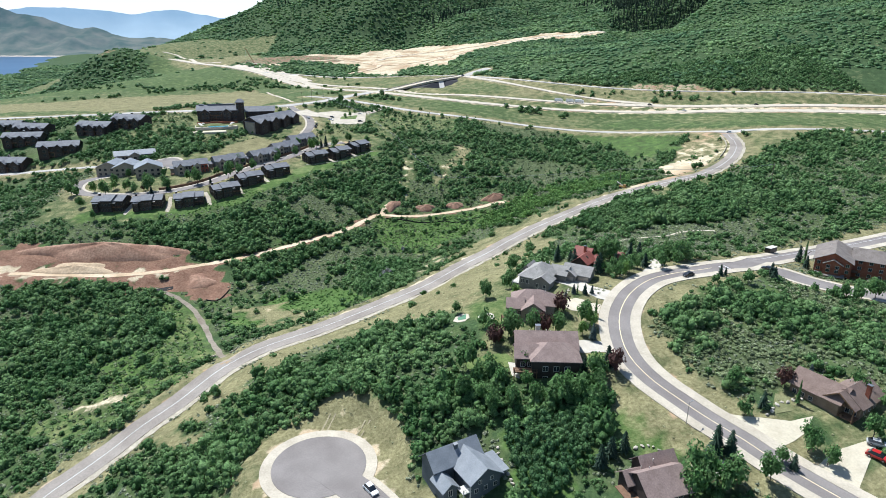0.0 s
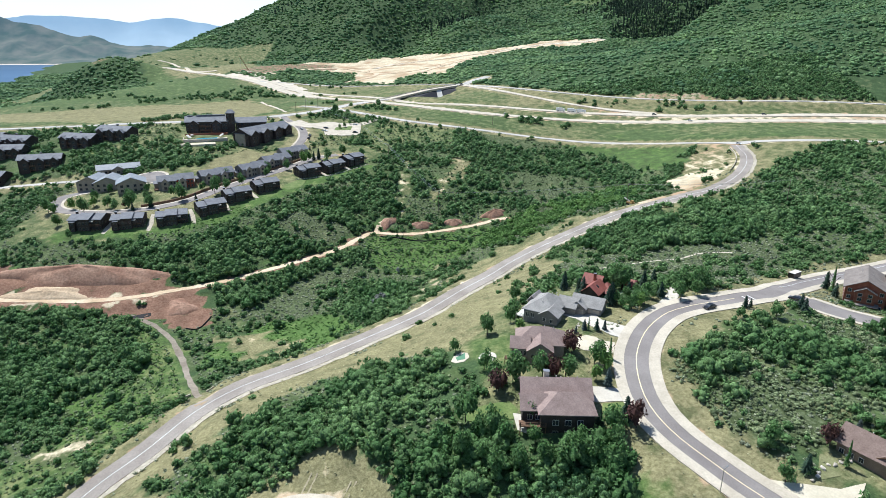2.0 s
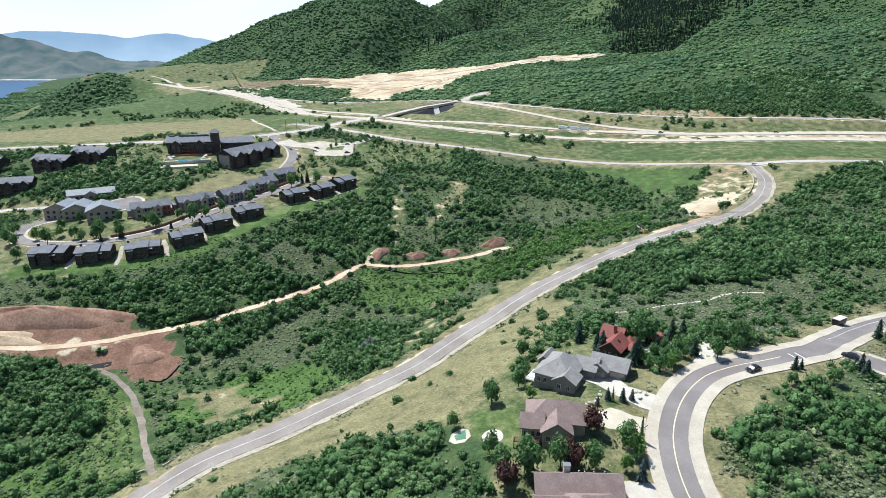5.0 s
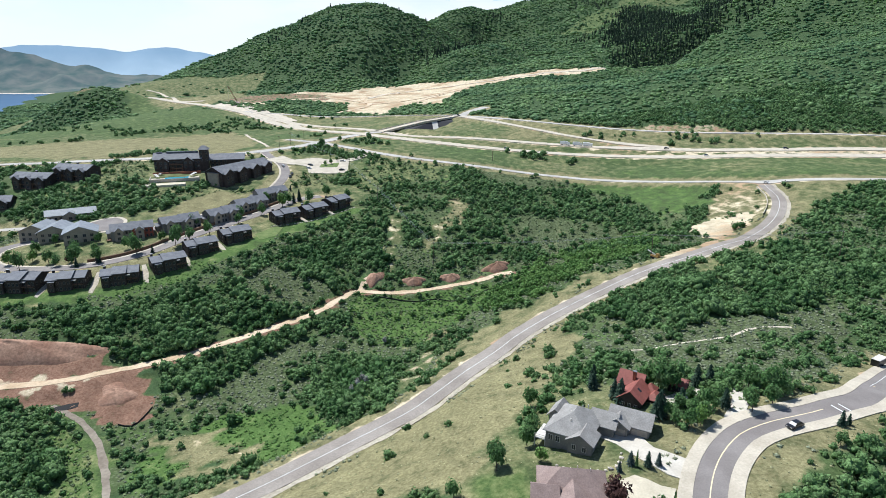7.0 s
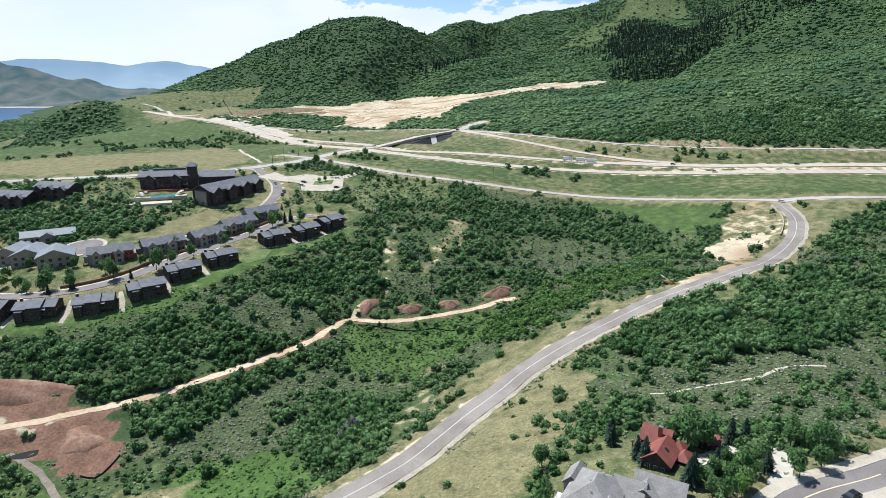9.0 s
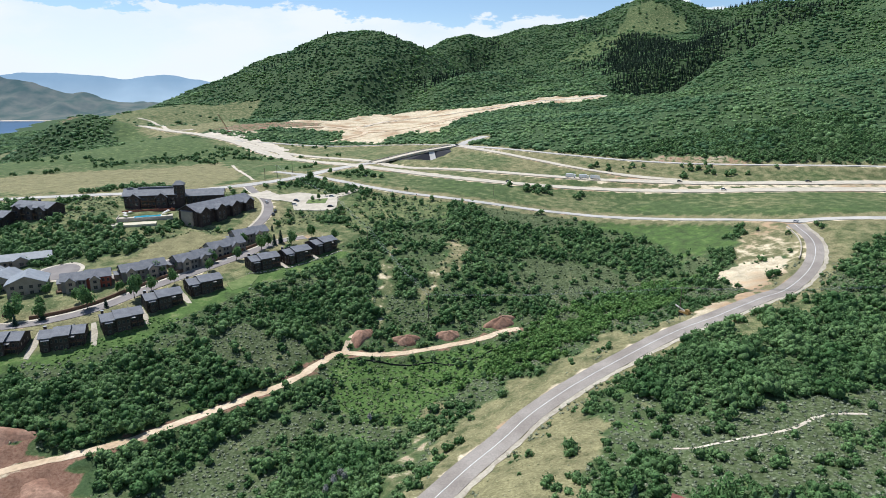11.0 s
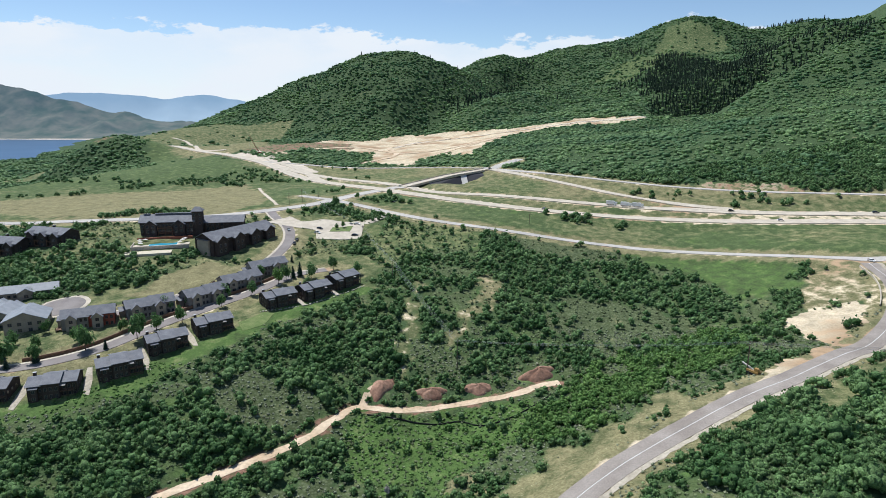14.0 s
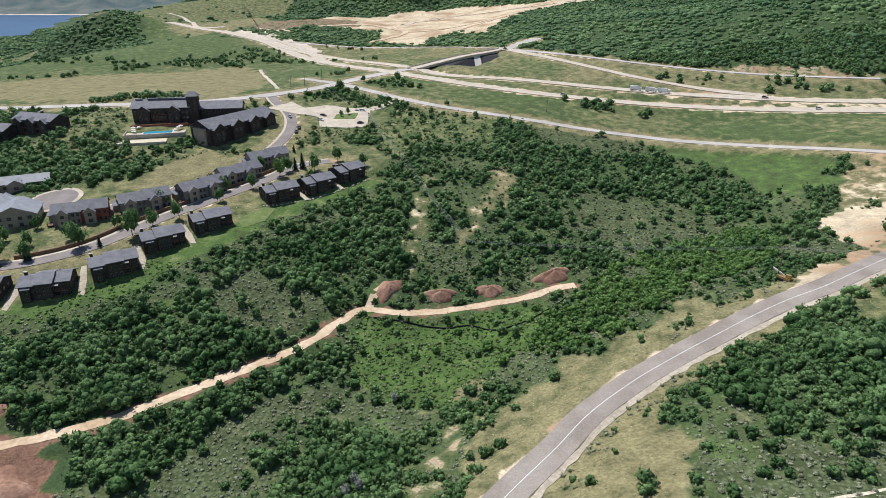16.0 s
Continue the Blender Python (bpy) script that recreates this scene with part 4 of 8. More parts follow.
ribbon("road", resample([(-222, 790), (-206, 750), (-191, 716), (-176, 682), (-158, 643), (-155, 634)], 6), -1.4, 1.4, 0.3, M_ROADDIRT, "pale farm track beside the tan field", "dirt road", ragged=0.6)

# ---------------------------------------------------------------- lake
lake = mesh_object("water", [(-3600, 1600, -30), (-900, 1600, -30), (-900, 3700, -30), (-3600, 3700, -30)], [(0, 1, 2, 3)], M_WATER)
tagged(lake, "calm blue reservoir between green hills", "lake", kind="structure")
# ---------------------------------------------------------------- far range and plants
RANGE_LINE = [(-3300, 150), (-2900, 185), (-2765, 190), (-2627, 206), (-2503, 228), (-2308, 226), (-2212, 218), (-2023, 193), (-1978, 197), (-1818, 226), (-1728, 212), (-1521, 175), (-1236, 161), (-800, 160), (400, 160)]


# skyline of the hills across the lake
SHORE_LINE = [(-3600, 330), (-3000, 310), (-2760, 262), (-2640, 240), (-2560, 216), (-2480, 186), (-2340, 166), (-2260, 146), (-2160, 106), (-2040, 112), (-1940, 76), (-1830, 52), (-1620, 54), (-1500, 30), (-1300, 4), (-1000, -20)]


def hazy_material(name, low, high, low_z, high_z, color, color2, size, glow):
    """Far slopes, kilometres of air haze painted in as glow, paler towards their foot."""
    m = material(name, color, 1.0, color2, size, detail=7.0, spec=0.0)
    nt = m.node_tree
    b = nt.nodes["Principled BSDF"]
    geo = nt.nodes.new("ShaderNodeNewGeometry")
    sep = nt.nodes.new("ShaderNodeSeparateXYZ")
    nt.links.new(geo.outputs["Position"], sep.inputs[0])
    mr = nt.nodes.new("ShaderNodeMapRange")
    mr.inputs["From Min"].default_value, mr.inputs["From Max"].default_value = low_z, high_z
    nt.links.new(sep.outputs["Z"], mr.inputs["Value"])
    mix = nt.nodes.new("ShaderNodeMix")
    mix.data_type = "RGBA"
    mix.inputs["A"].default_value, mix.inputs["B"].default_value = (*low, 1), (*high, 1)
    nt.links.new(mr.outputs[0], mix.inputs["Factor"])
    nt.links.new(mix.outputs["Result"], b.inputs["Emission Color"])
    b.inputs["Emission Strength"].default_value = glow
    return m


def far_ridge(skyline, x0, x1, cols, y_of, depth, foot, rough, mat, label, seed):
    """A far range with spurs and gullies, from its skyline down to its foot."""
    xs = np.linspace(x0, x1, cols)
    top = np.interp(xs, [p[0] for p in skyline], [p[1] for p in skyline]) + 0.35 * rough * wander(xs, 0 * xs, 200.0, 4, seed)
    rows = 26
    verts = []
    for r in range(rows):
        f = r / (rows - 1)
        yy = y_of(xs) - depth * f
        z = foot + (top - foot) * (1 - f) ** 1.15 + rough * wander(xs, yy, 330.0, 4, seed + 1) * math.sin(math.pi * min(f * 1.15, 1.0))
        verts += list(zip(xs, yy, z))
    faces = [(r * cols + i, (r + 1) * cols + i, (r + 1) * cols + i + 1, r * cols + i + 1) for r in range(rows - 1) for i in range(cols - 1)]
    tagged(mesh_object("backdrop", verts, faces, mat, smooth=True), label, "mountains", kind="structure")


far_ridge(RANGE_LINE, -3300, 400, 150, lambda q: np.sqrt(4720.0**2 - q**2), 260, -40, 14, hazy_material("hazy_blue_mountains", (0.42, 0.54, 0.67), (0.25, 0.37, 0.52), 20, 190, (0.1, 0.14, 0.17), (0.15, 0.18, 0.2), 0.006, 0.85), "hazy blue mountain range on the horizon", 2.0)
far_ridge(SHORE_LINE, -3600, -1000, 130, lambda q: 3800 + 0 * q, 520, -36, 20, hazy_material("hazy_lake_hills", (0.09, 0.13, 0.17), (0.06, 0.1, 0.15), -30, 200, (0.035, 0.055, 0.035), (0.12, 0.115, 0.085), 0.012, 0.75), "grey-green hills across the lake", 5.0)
# pale beach along the far shore
shore = mesh_object("shore", [(-3600, 3262, -29.6), (-1700, 3262, -29.6), (-1700, 3330, -27), (-3600, 3330, -27)], [(0, 1, 2, 3)], material("pale_beach", (0.42, 0.36, 0.3), 0.95, (0.55, 0.47, 0.4), 0.02))
tagged(shore, "pale sandy beach along the far lake shore", "beach", kind="structure")
rng = np.random.default_rng(7)
ICO_V = []
for a, b in ((1, 1.618), (-1, 1.618), (1, -1.618), (-1, -1.618)):
    ICO_V += [(0, a, b), (a, b, 0), (b, 0, a)]
ICO_V = np.array(ICO_V) / 1.902


def hull_faces(v):
    """The triangles of the convex hull of the twelve corners of an icosahedron."""
    d = np.linalg.norm(v[:, None] - v[None], axis=2)
    out = []
    for i in range(12):
        for j in range(i + 1, 12):
            for k in range(j + 1, 12):
                if max(d[i, j], d[j, k], d[i, k]) < 1.2:
                    n = np.cross(v[j] - v[i], v[k] - v[i])
                    out.append((i, j, k) if n @ v[i] > 0 else (i, k, j))
    return np.array(out)


ICO_F = hull_faces(ICO_V)
OCT_V = np.array([(1, 0, 0), (0, 1, 0), (-1, 0, 0), (0, -1, 0), (0, 0, 1), (0, 0, -1)], float)
OCT_F = np.array([(0, 1, 4), (1, 2, 4), (2, 3, 4), (3, 0, 4), (1, 0, 5), (2, 1, 5), (3, 2, 5), (0, 3, 5)])


def leafy(seed, leaves, lobes, leaf, squash=0.8, core=True, quads=True, inner=0.86):
    """A bush of radius one standing on z = 0: dark lobes inside, and a skin of small leaf sprays turned every way."""
    r = np.random.default_rng(seed)
    cen, rad = [], []
    for k in range(lobes):
        a, q = r.uniform(0, 6.283), math.sqrt(r.uniform(0, 0.42)) if lobes > 1 else 0
        cen.append((q * math.cos(a), q * math.sin(a), r.uniform(0.4, 0.85) * squash))
        rad.append(r.uniform(0.38, 0.56) if lobes > 1 else 0.85)
    cen, rad = np.array(cen), np.array(rad)
    vs, fs, n = [], [], 0
    if core:
        for c, q in zip(cen, rad):
            a = r.uniform(0, 1.57)
            v = OCT_V * r.uniform(0.9, 1.15, (6, 1)) * q * inner
            v = np.stack([v[:, 0] * math.cos(a) - v[:, 1] * math.sin(a), v[:, 0] * math.sin(a) + v[:, 1] * math.cos(a), v[:, 2] * 0.95], 1) + c
            v[:, 2] = np.maximum(v[:, 2], -0.05)
            vs.append(v)
            fs.append(OCT_F + n)
            n += 6
    for k in range(leaves):
        i = r.integers(lobes)
        d = r.normal(size=3)
        d[2] = abs(d[2]) * 1.1 - 0.25
        d /= np.linalg.norm(d)
        c = cen[i] + d * rad[i] * r.uniform(0.82, 1.14)
        nrm = 0.6 * d + 0.5 * r.normal(size=3) + (0, 0, 0.8)
        nrm /= np.linalg.norm(nrm)
        u = np.cross(nrm, r.normal(size=3))
        u /= np.linalg.norm(u)
        w = np.cross(nrm, u)
        s1, s2 = leaf * r.uniform(0.6, 1.3), leaf * r.uniform(0.5, 1.0)
        if quads:
            vs.append(np.array([c - u * s1, c - w * s2 + nrm * 0.2 * leaf, c + u * s1, c + w * s2 + nrm * 0.2 * leaf]))
            fs.append(np.array([(0, 1, 2), (0, 2, 3)]) + n)
            n += 4
        else:
            vs.append(np.array([c - u * s1, c + u * s1, c + w * s2 * 1.6]))
            fs.append(np.array([(0, 1, 2)]) + n)
            n += 3
    return np.concatenate(vs), np.concatenate(fs)


def firry(seed, tiers, spokes, trunk=True):
    """A conifer of height one: drooping, ragged whorls of boughs up a thin trunk."""
    r = np.random.default_rng(seed)
    vs, fs, n = [], [], 0
    if trunk:
        v = np.array([(0.02 * math.cos(a), 0.02 * math.sin(a), 0) for a in np.linspace(0, 6.283, 5)[:4]] + [(0, 0, 0.9)])
        vs.append(v)
        fs.append(np.array([(0, 1, 4), (1, 2, 4), (2, 3, 4), (3, 0, 4)]))
        n = 5
    for t in range(tiers):
        z = 0.08 + 0.84 * t / tiers
        rad = 0.2 * (1 - z) ** 0.85 + 0.012
        for k in range(spokes):
            a = 6.283 * (k + r.uniform(-0.25, 0.25)) / spokes + t
            q = rad * r.uniform(0.75, 1.2)
            da = 3.6 / spokes
            tip = (q * math.cos(a), q * math.sin(a), z - 0.035 * r.uniform(0.3, 1.6))
            b1 = (0.55 * q * math.cos(a - da), 0.55 * q * math.sin(a - da), z + 0.0)
            b2 = (0.55 * q * math.cos(a + da), 0.55 * q * math.sin(a + da), z + 0.0)
            top = (0, 0, z + 1.25 / tiers * 0.84)
            vs.append(np.array([tip, b1, top, b2]))
            fs.append(np.array([(0, 2, 1), (0, 3, 2)]) + n)
            n += 4
    return np.concatenate(vs), np.concatenate(fs)


def scatter(name, shapes, x, y, z, size, tall, mat, label, category, smooth=False):
    """One mesh of many copies of a few shapes, each turned, sized and set on the ground."""
    kind = rng.integers(0, len(shapes), len(x))
    vs, fs, n = [], [], 0
    for k, (v, f) in enumerate(shapes):
        m = np.where(kind == k)[0]
        if not len(m):
            continue
        a = rng.uniform(0, 6.283, len(m))
        c, s = np.cos(a)[:, None], np.sin(a)[:, None]
        sx = size[m][:, None]
        px = (v[None, :, 0] * c - v[None, :, 1] * s) * sx + x[m][:, None]
        py = (v[None, :, 0] * s + v[None, :, 1] * c) * sx + y[m][:, None]
        pz = v[None, :, 2] * tall[m][:, None] + z[m][:, None]
        vs.append(np.stack([px, py, pz], -1).reshape(-1, 3))
        fs.append((f[None] + (np.arange(len(m)) * len(v))[:, None, None]).reshape(-1, 3) + n)
        n += len(m) * len(v)
    ob = tri_object(name, np.concatenate(vs), np.concatenate(fs), mat, smooth)
    return tagged(ob, label, category, kind="stuff")


def strewn(x0, x1, y0, y1, step):
    ux, uy = np.meshgrid(np.arange(x0, x1, step), np.arange(y0, y1, step))
    return (ux + rng.uniform(-0.5, 0.5, ux.shape) * step).ravel(), (uy + rng.uniform(-0.5, 0.5, uy.shape) * step).ravel()


def view_wedge(x, y, margin=14):
    """Keeps what lies in the stretch of land that the flight looks over."""
    side = np.maximum(y, 0)
    return (x < 0.705 * side + margin + 12) & (x > -0.755 * side - margin - 14)


def oak(seed, lobes, leaves, leaf, squash=0.8):
    """A clump of scrub oak of radius one on z = 0: rounded lobes of foliage with loose sprays standing out of them."""
    r = np.random.default_rng(seed)
    vs, fs, n = [], [], 0
    cen = []
    for k in range(lobes):
        a, q = 2.4 * k + r.uniform(-0.4, 0.4), (0.0 if k == 0 else r.uniform(0.38, 0.66))
        rad = r.uniform(0.36, 0.52) if k else 0.58
        c = np.array((q * math.cos(a), q * math.sin(a), (r.uniform(0.45, 0.85) if k else 0.95) * squash))
        v = ICO_V * r.uniform(0.62, 1.22, (12, 1)) * rad * (1, 1, 0.9)
        t = r.uniform(0, 6.28)
        v = np.stack([v[:, 0] * math.cos(t) - v[:, 1] * math.sin(t), v[:, 0] * math.sin(t) + v[:, 1] * math.cos(t), v[:, 2]], 1) + c
        keep = np.array([f for f in ICO_F if ICO_V[f].mean(0)[2] > -0.55])
        vs.append(v)
        fs.append(keep + n)
        n += 12
        cen.append((c, rad))
    for k in range(leaves):
        c, rad = cen[r.integers(lobes)]
        d = r.normal(size=3)
        d[2] = abs(d[2]) - 0.2
        d /= np.linalg.norm(d)
        p = c + d * rad * r.uniform(0.92, 1.2)
        u = np.cross(d, r.normal(size=3))
        u /= np.linalg.norm(u)
        w = 0.7 * d + 0.7 * np.cross(d, u)
        s = leaf * r.uniform(0.6, 1.3)
        vs.append(np.array([p - u * s * 0.7, p + u * s * 0.7, p + w * s * 1.3]))
        fs.append(np.array([(0, 1, 2)]) + n)
        n += 3
    return np.concatenate(vs), np.concatenate(fs)


# oak scrub close by, farther off, and on the mountains
x, y = strewn(-330, 320, 95, 400, 2.35)
keep = view_wedge(x, y)
x, y = x[keep], y[keep]
den = cover(x, y)[4]
keep = rng.uniform(0, 1, len(x)) < den * 0.9
x, y = x[keep], y[keep]
far = (y > 330) | (abs(x) > 200)
wet = inside(WILLOW_BAND, x + 3 * wander(x, y, 20.0, 2, 1.0), y + 3 * wander(x, y, 20.0, 2, 3.0))
SCRUB_SHAPES = [oak(k, 5, 38, 0.22) for k in range(10)]
MID_SHAPES = [oak(20 + k, 3, 18, 0.25) for k in range(8)]
for m, shapes in ((~far, SCRUB_SHAPES), (far, MID_SHAPES)):
    m = m & ~wet
    thick = np.any([inside(q, x[m], y[m]) for q in THICKETS + OAK_STANDS], 0)
    sz = rng.triangular(0.75, 1.4, 3.0, m.sum()) * (1 + 0.3 * wander(x[m], y[m], 40.0, 2, 6.0)) * np.where(thick, 1.15, 0.8)
    scatter("oak_scrub", shapes, x[m], y[m], ground(x[m], y[m]) - 0.2, sz, sz * rng.uniform(0.8, 1.35, m.sum()), M_LEAF, "dense green oak scrub thickets covering the slopes", "shrubs", True)

x, y = strewn(-480, 420, 400, 760, 3.3)
keep = view_wedge(x, y)
x, y = x[keep], y[keep]
keep = rng.uniform(0, 1, len(x)) < cover(x, y)[4] * 0.95
x, y = x[keep], y[keep]
sz = rng.triangular(1.2, 2.0, 3.4, len(x))
scatter("oak_scrub", MID_SHAPES, x, y, ground(x, y) - 0.2, sz, sz * rng.uniform(0.8, 1.35, len(x)), M_LEAF, "green oak scrub on the hillside below the highway", "shrubs", True)


def faces_flight(x, y):
    """The slopes that turn towards the flight, or nearly so."""
    rise = (land(x, y + 25) - land(x, y - 25)) / 50
    return rise > (land(x, y) - 100) / np.maximum(y - 100, 1) - 0.1


FAR_BUSH = [oak(60 + k, 2, 3, 0.2, 0.55) for k in range(8)]
FAR_DOME = [oak(70 + k, 1, 2, 0.24, 0.5) for k in range(8)]
for x0, x1, y0, y1, gap, lo, hi, shapes in ((-1000, 1100, 700, 1350, 7.4, 4.2, 7.8, FAR_BUSH), (-1400, 2000, 1350, 2700, 9.6, 6.0, 10.5, FAR_DOME)):
    x, y = strewn(x0, x1, y0, y1, gap)
    keep = view_wedge(x, y, 10) & ((y > line_y(BACK_ROAD, x) + 4) | inside(KNOLL, x, y))
    x, y = x[keep], y[keep]
    keep = (rng.uniform(0, 1, len(x)) < cover(x, y)[4] * 0.92) & faces_flight(x, y) & ((x > -1000) | (land(x, y) > -27))
    x, y = x[keep], y[keep]
    sz = rng.uniform(lo, hi, len(x)) * (1 + 0.25 * wander(x, y, 90.0, 2, 4.0))
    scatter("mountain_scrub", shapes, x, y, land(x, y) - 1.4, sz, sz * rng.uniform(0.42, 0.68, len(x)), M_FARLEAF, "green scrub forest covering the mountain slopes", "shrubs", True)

# clumps of bushes in the highway meadow and a hedge below the lodge: x, y, bushes, spread
CLUMPS = [(52, 630, 9, 5), (70, 618, 9, 5), (82, 616, 9, 4), (87, 607, 7, 4), (108, 600, 4, 3), (22, 577, 2, 2), (144, 697, 4, 3), (176, 690, 9, 6), (215, 656, 5, 3), (237, 669, 14, 6), (-62, 646, 10, 6), (-83, 660, 9, 6), (-37, 595, 14, 7), (-103, 622, 9, 5), (-215, 576, 8, 4), (-209, 581, 8, 4), (-199, 587, 9, 4), (-235, 574, 5, 4), (-377, 813, 8, 5), (-349, 796, 9, 5), (-221, 858, 9, 6), (-283, 940, 9, 6), (-203, 461, 9, 5), (-194, 472, 9, 5), (-176, 467, 9, 5), (-169, 484, 9, 5), (-162, 499, 8, 4), (-186, 448, 9, 5), (-223, 469, 9, 5), (-228, 457, 9, 5), (-240, 482, 10, 5), (-226, 490, 10, 5), (-212, 482, 10, 5), (-243, 500, 9, 5), (-255, 470, 10, 5), (-208, 452, 9, 4), (-181, 456, 9, 4), (-214, 500, 8, 4), (-198, 488, 8, 4), (-265, 488, 8, 5), (-246, 455, 9, 5), (-150, 556, 6, 5), (-48, 574, 6, 5), (-150, 860, 12, 14), (-130, 720, 8, 8), (-300, 850, 10, 12), (-260, 820, 9, 9), (250, 650, 9, 5), (300, 660, 12, 8), (-420, 830, 12, 14), (-470, 850, 14, 16), (-452, 734, 5, 5), (-415, 731, 4, 5), (-390, 736, 5, 5), (-356, 779, 8, 6), (-344, 792, 9, 5), (-308, 807, 6, 8), (-279, 844, 7, 8), (-180, 992, 10, 12), (-235, 870, 12, 14), (-275, 907, 10, 16), (-253, 809, 6, 8), (-314, 820, 12, 9), (-298, 840, 14, 9), (-284, 856, 14, 9), (-270, 882, 14, 10), (-258, 905, 14, 11), (-245, 945, 12, 12), (-259, 585, 14, 5), (-247, 588, 14, 5), (-237, 592, 14, 5), (-225, 596, 12, 5), (-215, 598, 10, 4)]
q = np.concatenate([rng.normal(0, 1, (n, 2)) * s * (1.3, 0.8) + (a, b) for a, b, n, s in CLUMPS])
q = q[road_distance(q[:, 0], q[:, 1]) > 1.5]
sz = rng.uniform(1.8, 3.3, len(q))
scatter("oak_scrub", [oak(40 + k, 4, 20, 0.2) for k in range(6)], q[:, 0], q[:, 1], ground(q[:, 0], q[:, 1]) - 0.2, sz, sz * rng.uniform(0.9, 1.4, len(q)), M_LEAF, "clumps of green bushes in the meadow by the highway", "shrubs", True)

# dark stands of conifers on the mountains: outline on the plan, spacing, share
STANDS = [
    ([(642, 2277), (588, 2272), (509, 2063), (449, 1826), (380, 1500), (365, 1400), (430, 1480), (500, 1530), (560, 1560), (640, 1580), (700, 1700), (680, 1850), (678, 1999), (701, 2158), (660, 2248)], 7.6, 0.85),
    ([(500, 1545), (570, 1560), (650, 1570), (740, 1585), (830, 1590), (900, 1600), (960, 1700), (983, 2238), (896, 2273), (843, 2349), (822, 2215), (767, 2000), (700, 1800), (640, 1700)], 10.5, 0.55),
    ([(-62, 1813), (-75, 1721), (-30, 1671), (20, 1760), (60, 1885), (150, 2305), (250, 2463), (216, 2464), (107, 2273), (12, 1900)], 9.5, 0.5),
    ([(464, 2471), (580, 2350), (571, 2311), (489, 2356), (445, 2419)], 11.0, 0.6),
    ([(893, 2420), (1010, 2420), (1180, 2330), (1130, 2280), (999, 2330)], 11.0, 0.6),
    ([(-472, 1814), (-421, 1890), (-365, 1940), (-355, 1916), (-405, 1820), (-446, 1802)], 11.0, 0.5),
    ([(384, 1962), (440, 2075), (504, 2073), (445, 1929)], 11.0, 0.5),
    ([(-400, 1700), (300, 1650), (500, 1900), (200, 2200), (-300, 2000)], 60.0, 0.4),
]
cx, cy = [], []
for outline, gap, share in STANDS:
    p = np.array(outline, float)
    qx, qy = strewn(p[:, 0].min(), p[:, 0].max(), p[:, 1].min(), p[:, 1].max(), gap)
    k = inside(outline, qx + 34 * wander(qx, qy, 110.0, 3, 1.0), qy + 34 * wander(qx, qy, 110.0, 3, 5.0)) & (rng.uniform(0, 1, len(qx)) < share)
    cx.append(qx[k])
    cy.append(qy[k])
cx, cy = np.concatenate(cx), np.concatenate(cy)
hh = rng.uniform(9, 17, len(cx))
scatter("conifer_forest", [firry(80 + k, 5, 5, False) for k in range(4)], cx, cy, land(cx, cy) - 1, hh * 1.25, hh, M_CONIFER, "dark conifer stands on the mountain sides", "forest")

# low green undergrowth among the thickets, and grey-green sagebrush between them
M_UNDER = leaf_material("undergrowth_leaves", (0.14, 0.19, 0.085), (0.25, 0.295, 0.155), 0.09, 0.5)
M_SAGE = material("sagebrush_leaves", (0.26, 0.26, 0.14), 0.8, (0.38, 0.365, 0.21), 0.15, spec=0.1, island=0.3)
x, y = strewn(-280, 280, 95, 430, 2.05)
keep = view_wedge(x, y)
x, y = x[keep], y[keep]
cv = cover(x, y)
clear = off_paving(x, y) & (cv[1] < 0.85) & (cv[2] < 0.4) & (cv[3] < 0.4) & (road_distance(x, y) > 0.5)
M_GREYSAGE = leaf_material("grey_green_sage", (0.2, 0.23, 0.145), (0.315, 0.335, 0.225), 0.2, 2.5, 0.25)
for m, mat, share, lo, hi, nm, label in (((cv[4] >= 0.1) & (cv[5] < 0.5), M_UNDER, 0.75, 0.6, 1.25, "undergrowth", "low green undergrowth among the oak scrub"), ((cv[5] >= 0.5) & (cv[6] < 0.6), M_GREYSAGE, 0.95, 0.55, 1.2, "sagebrush", "low grey-green sagebrush between the thickets"), ((cv[4] < 0.5) & (cv[5] < 0.5) & (cv[0] > 0.42), M_SAGE, 0.36, 0.25, 0.6, "sagebrush", "low grey-green sagebrush tufts in the dry grass")):
    k = m & clear & (rng.uniform(0, 1, len(x)) < share)
    sz = rng.uniform(lo, hi, k.sum())
    scatter(nm, [oak(100 + j, 1, 9, 0.3, 0.35) for j in range(4)], x[k], y[k], ground(x[k], y[k]) - 0.05, sz, sz * rng.uniform(0.4, 0.8, k.sum()), mat, label, "shrubs", True)
x, y = strewn(-260, 260, 380, 580, 3.6)
cv = cover(x, y)
k = (cv[4] > 0.03) & (cv[2] < 0.4) & (cv[3] < 0.4) & (road_distance(x, y) > 0.5) & (rng.uniform(0, 1, len(x)) < 0.8)
sz = rng.uniform(0.7, 1.5, k.sum())
scatter("sagebrush", [oak(110 + j, 1, 8, 0.3, 0.4) for j in range(4)], x[k], y[k], ground(x[k], y[k]) - 0.05, sz, sz * rng.uniform(0.6, 1.0, k.sum()), M_UNDER, "low grey-green brush on the round hill", "shrubs", True)
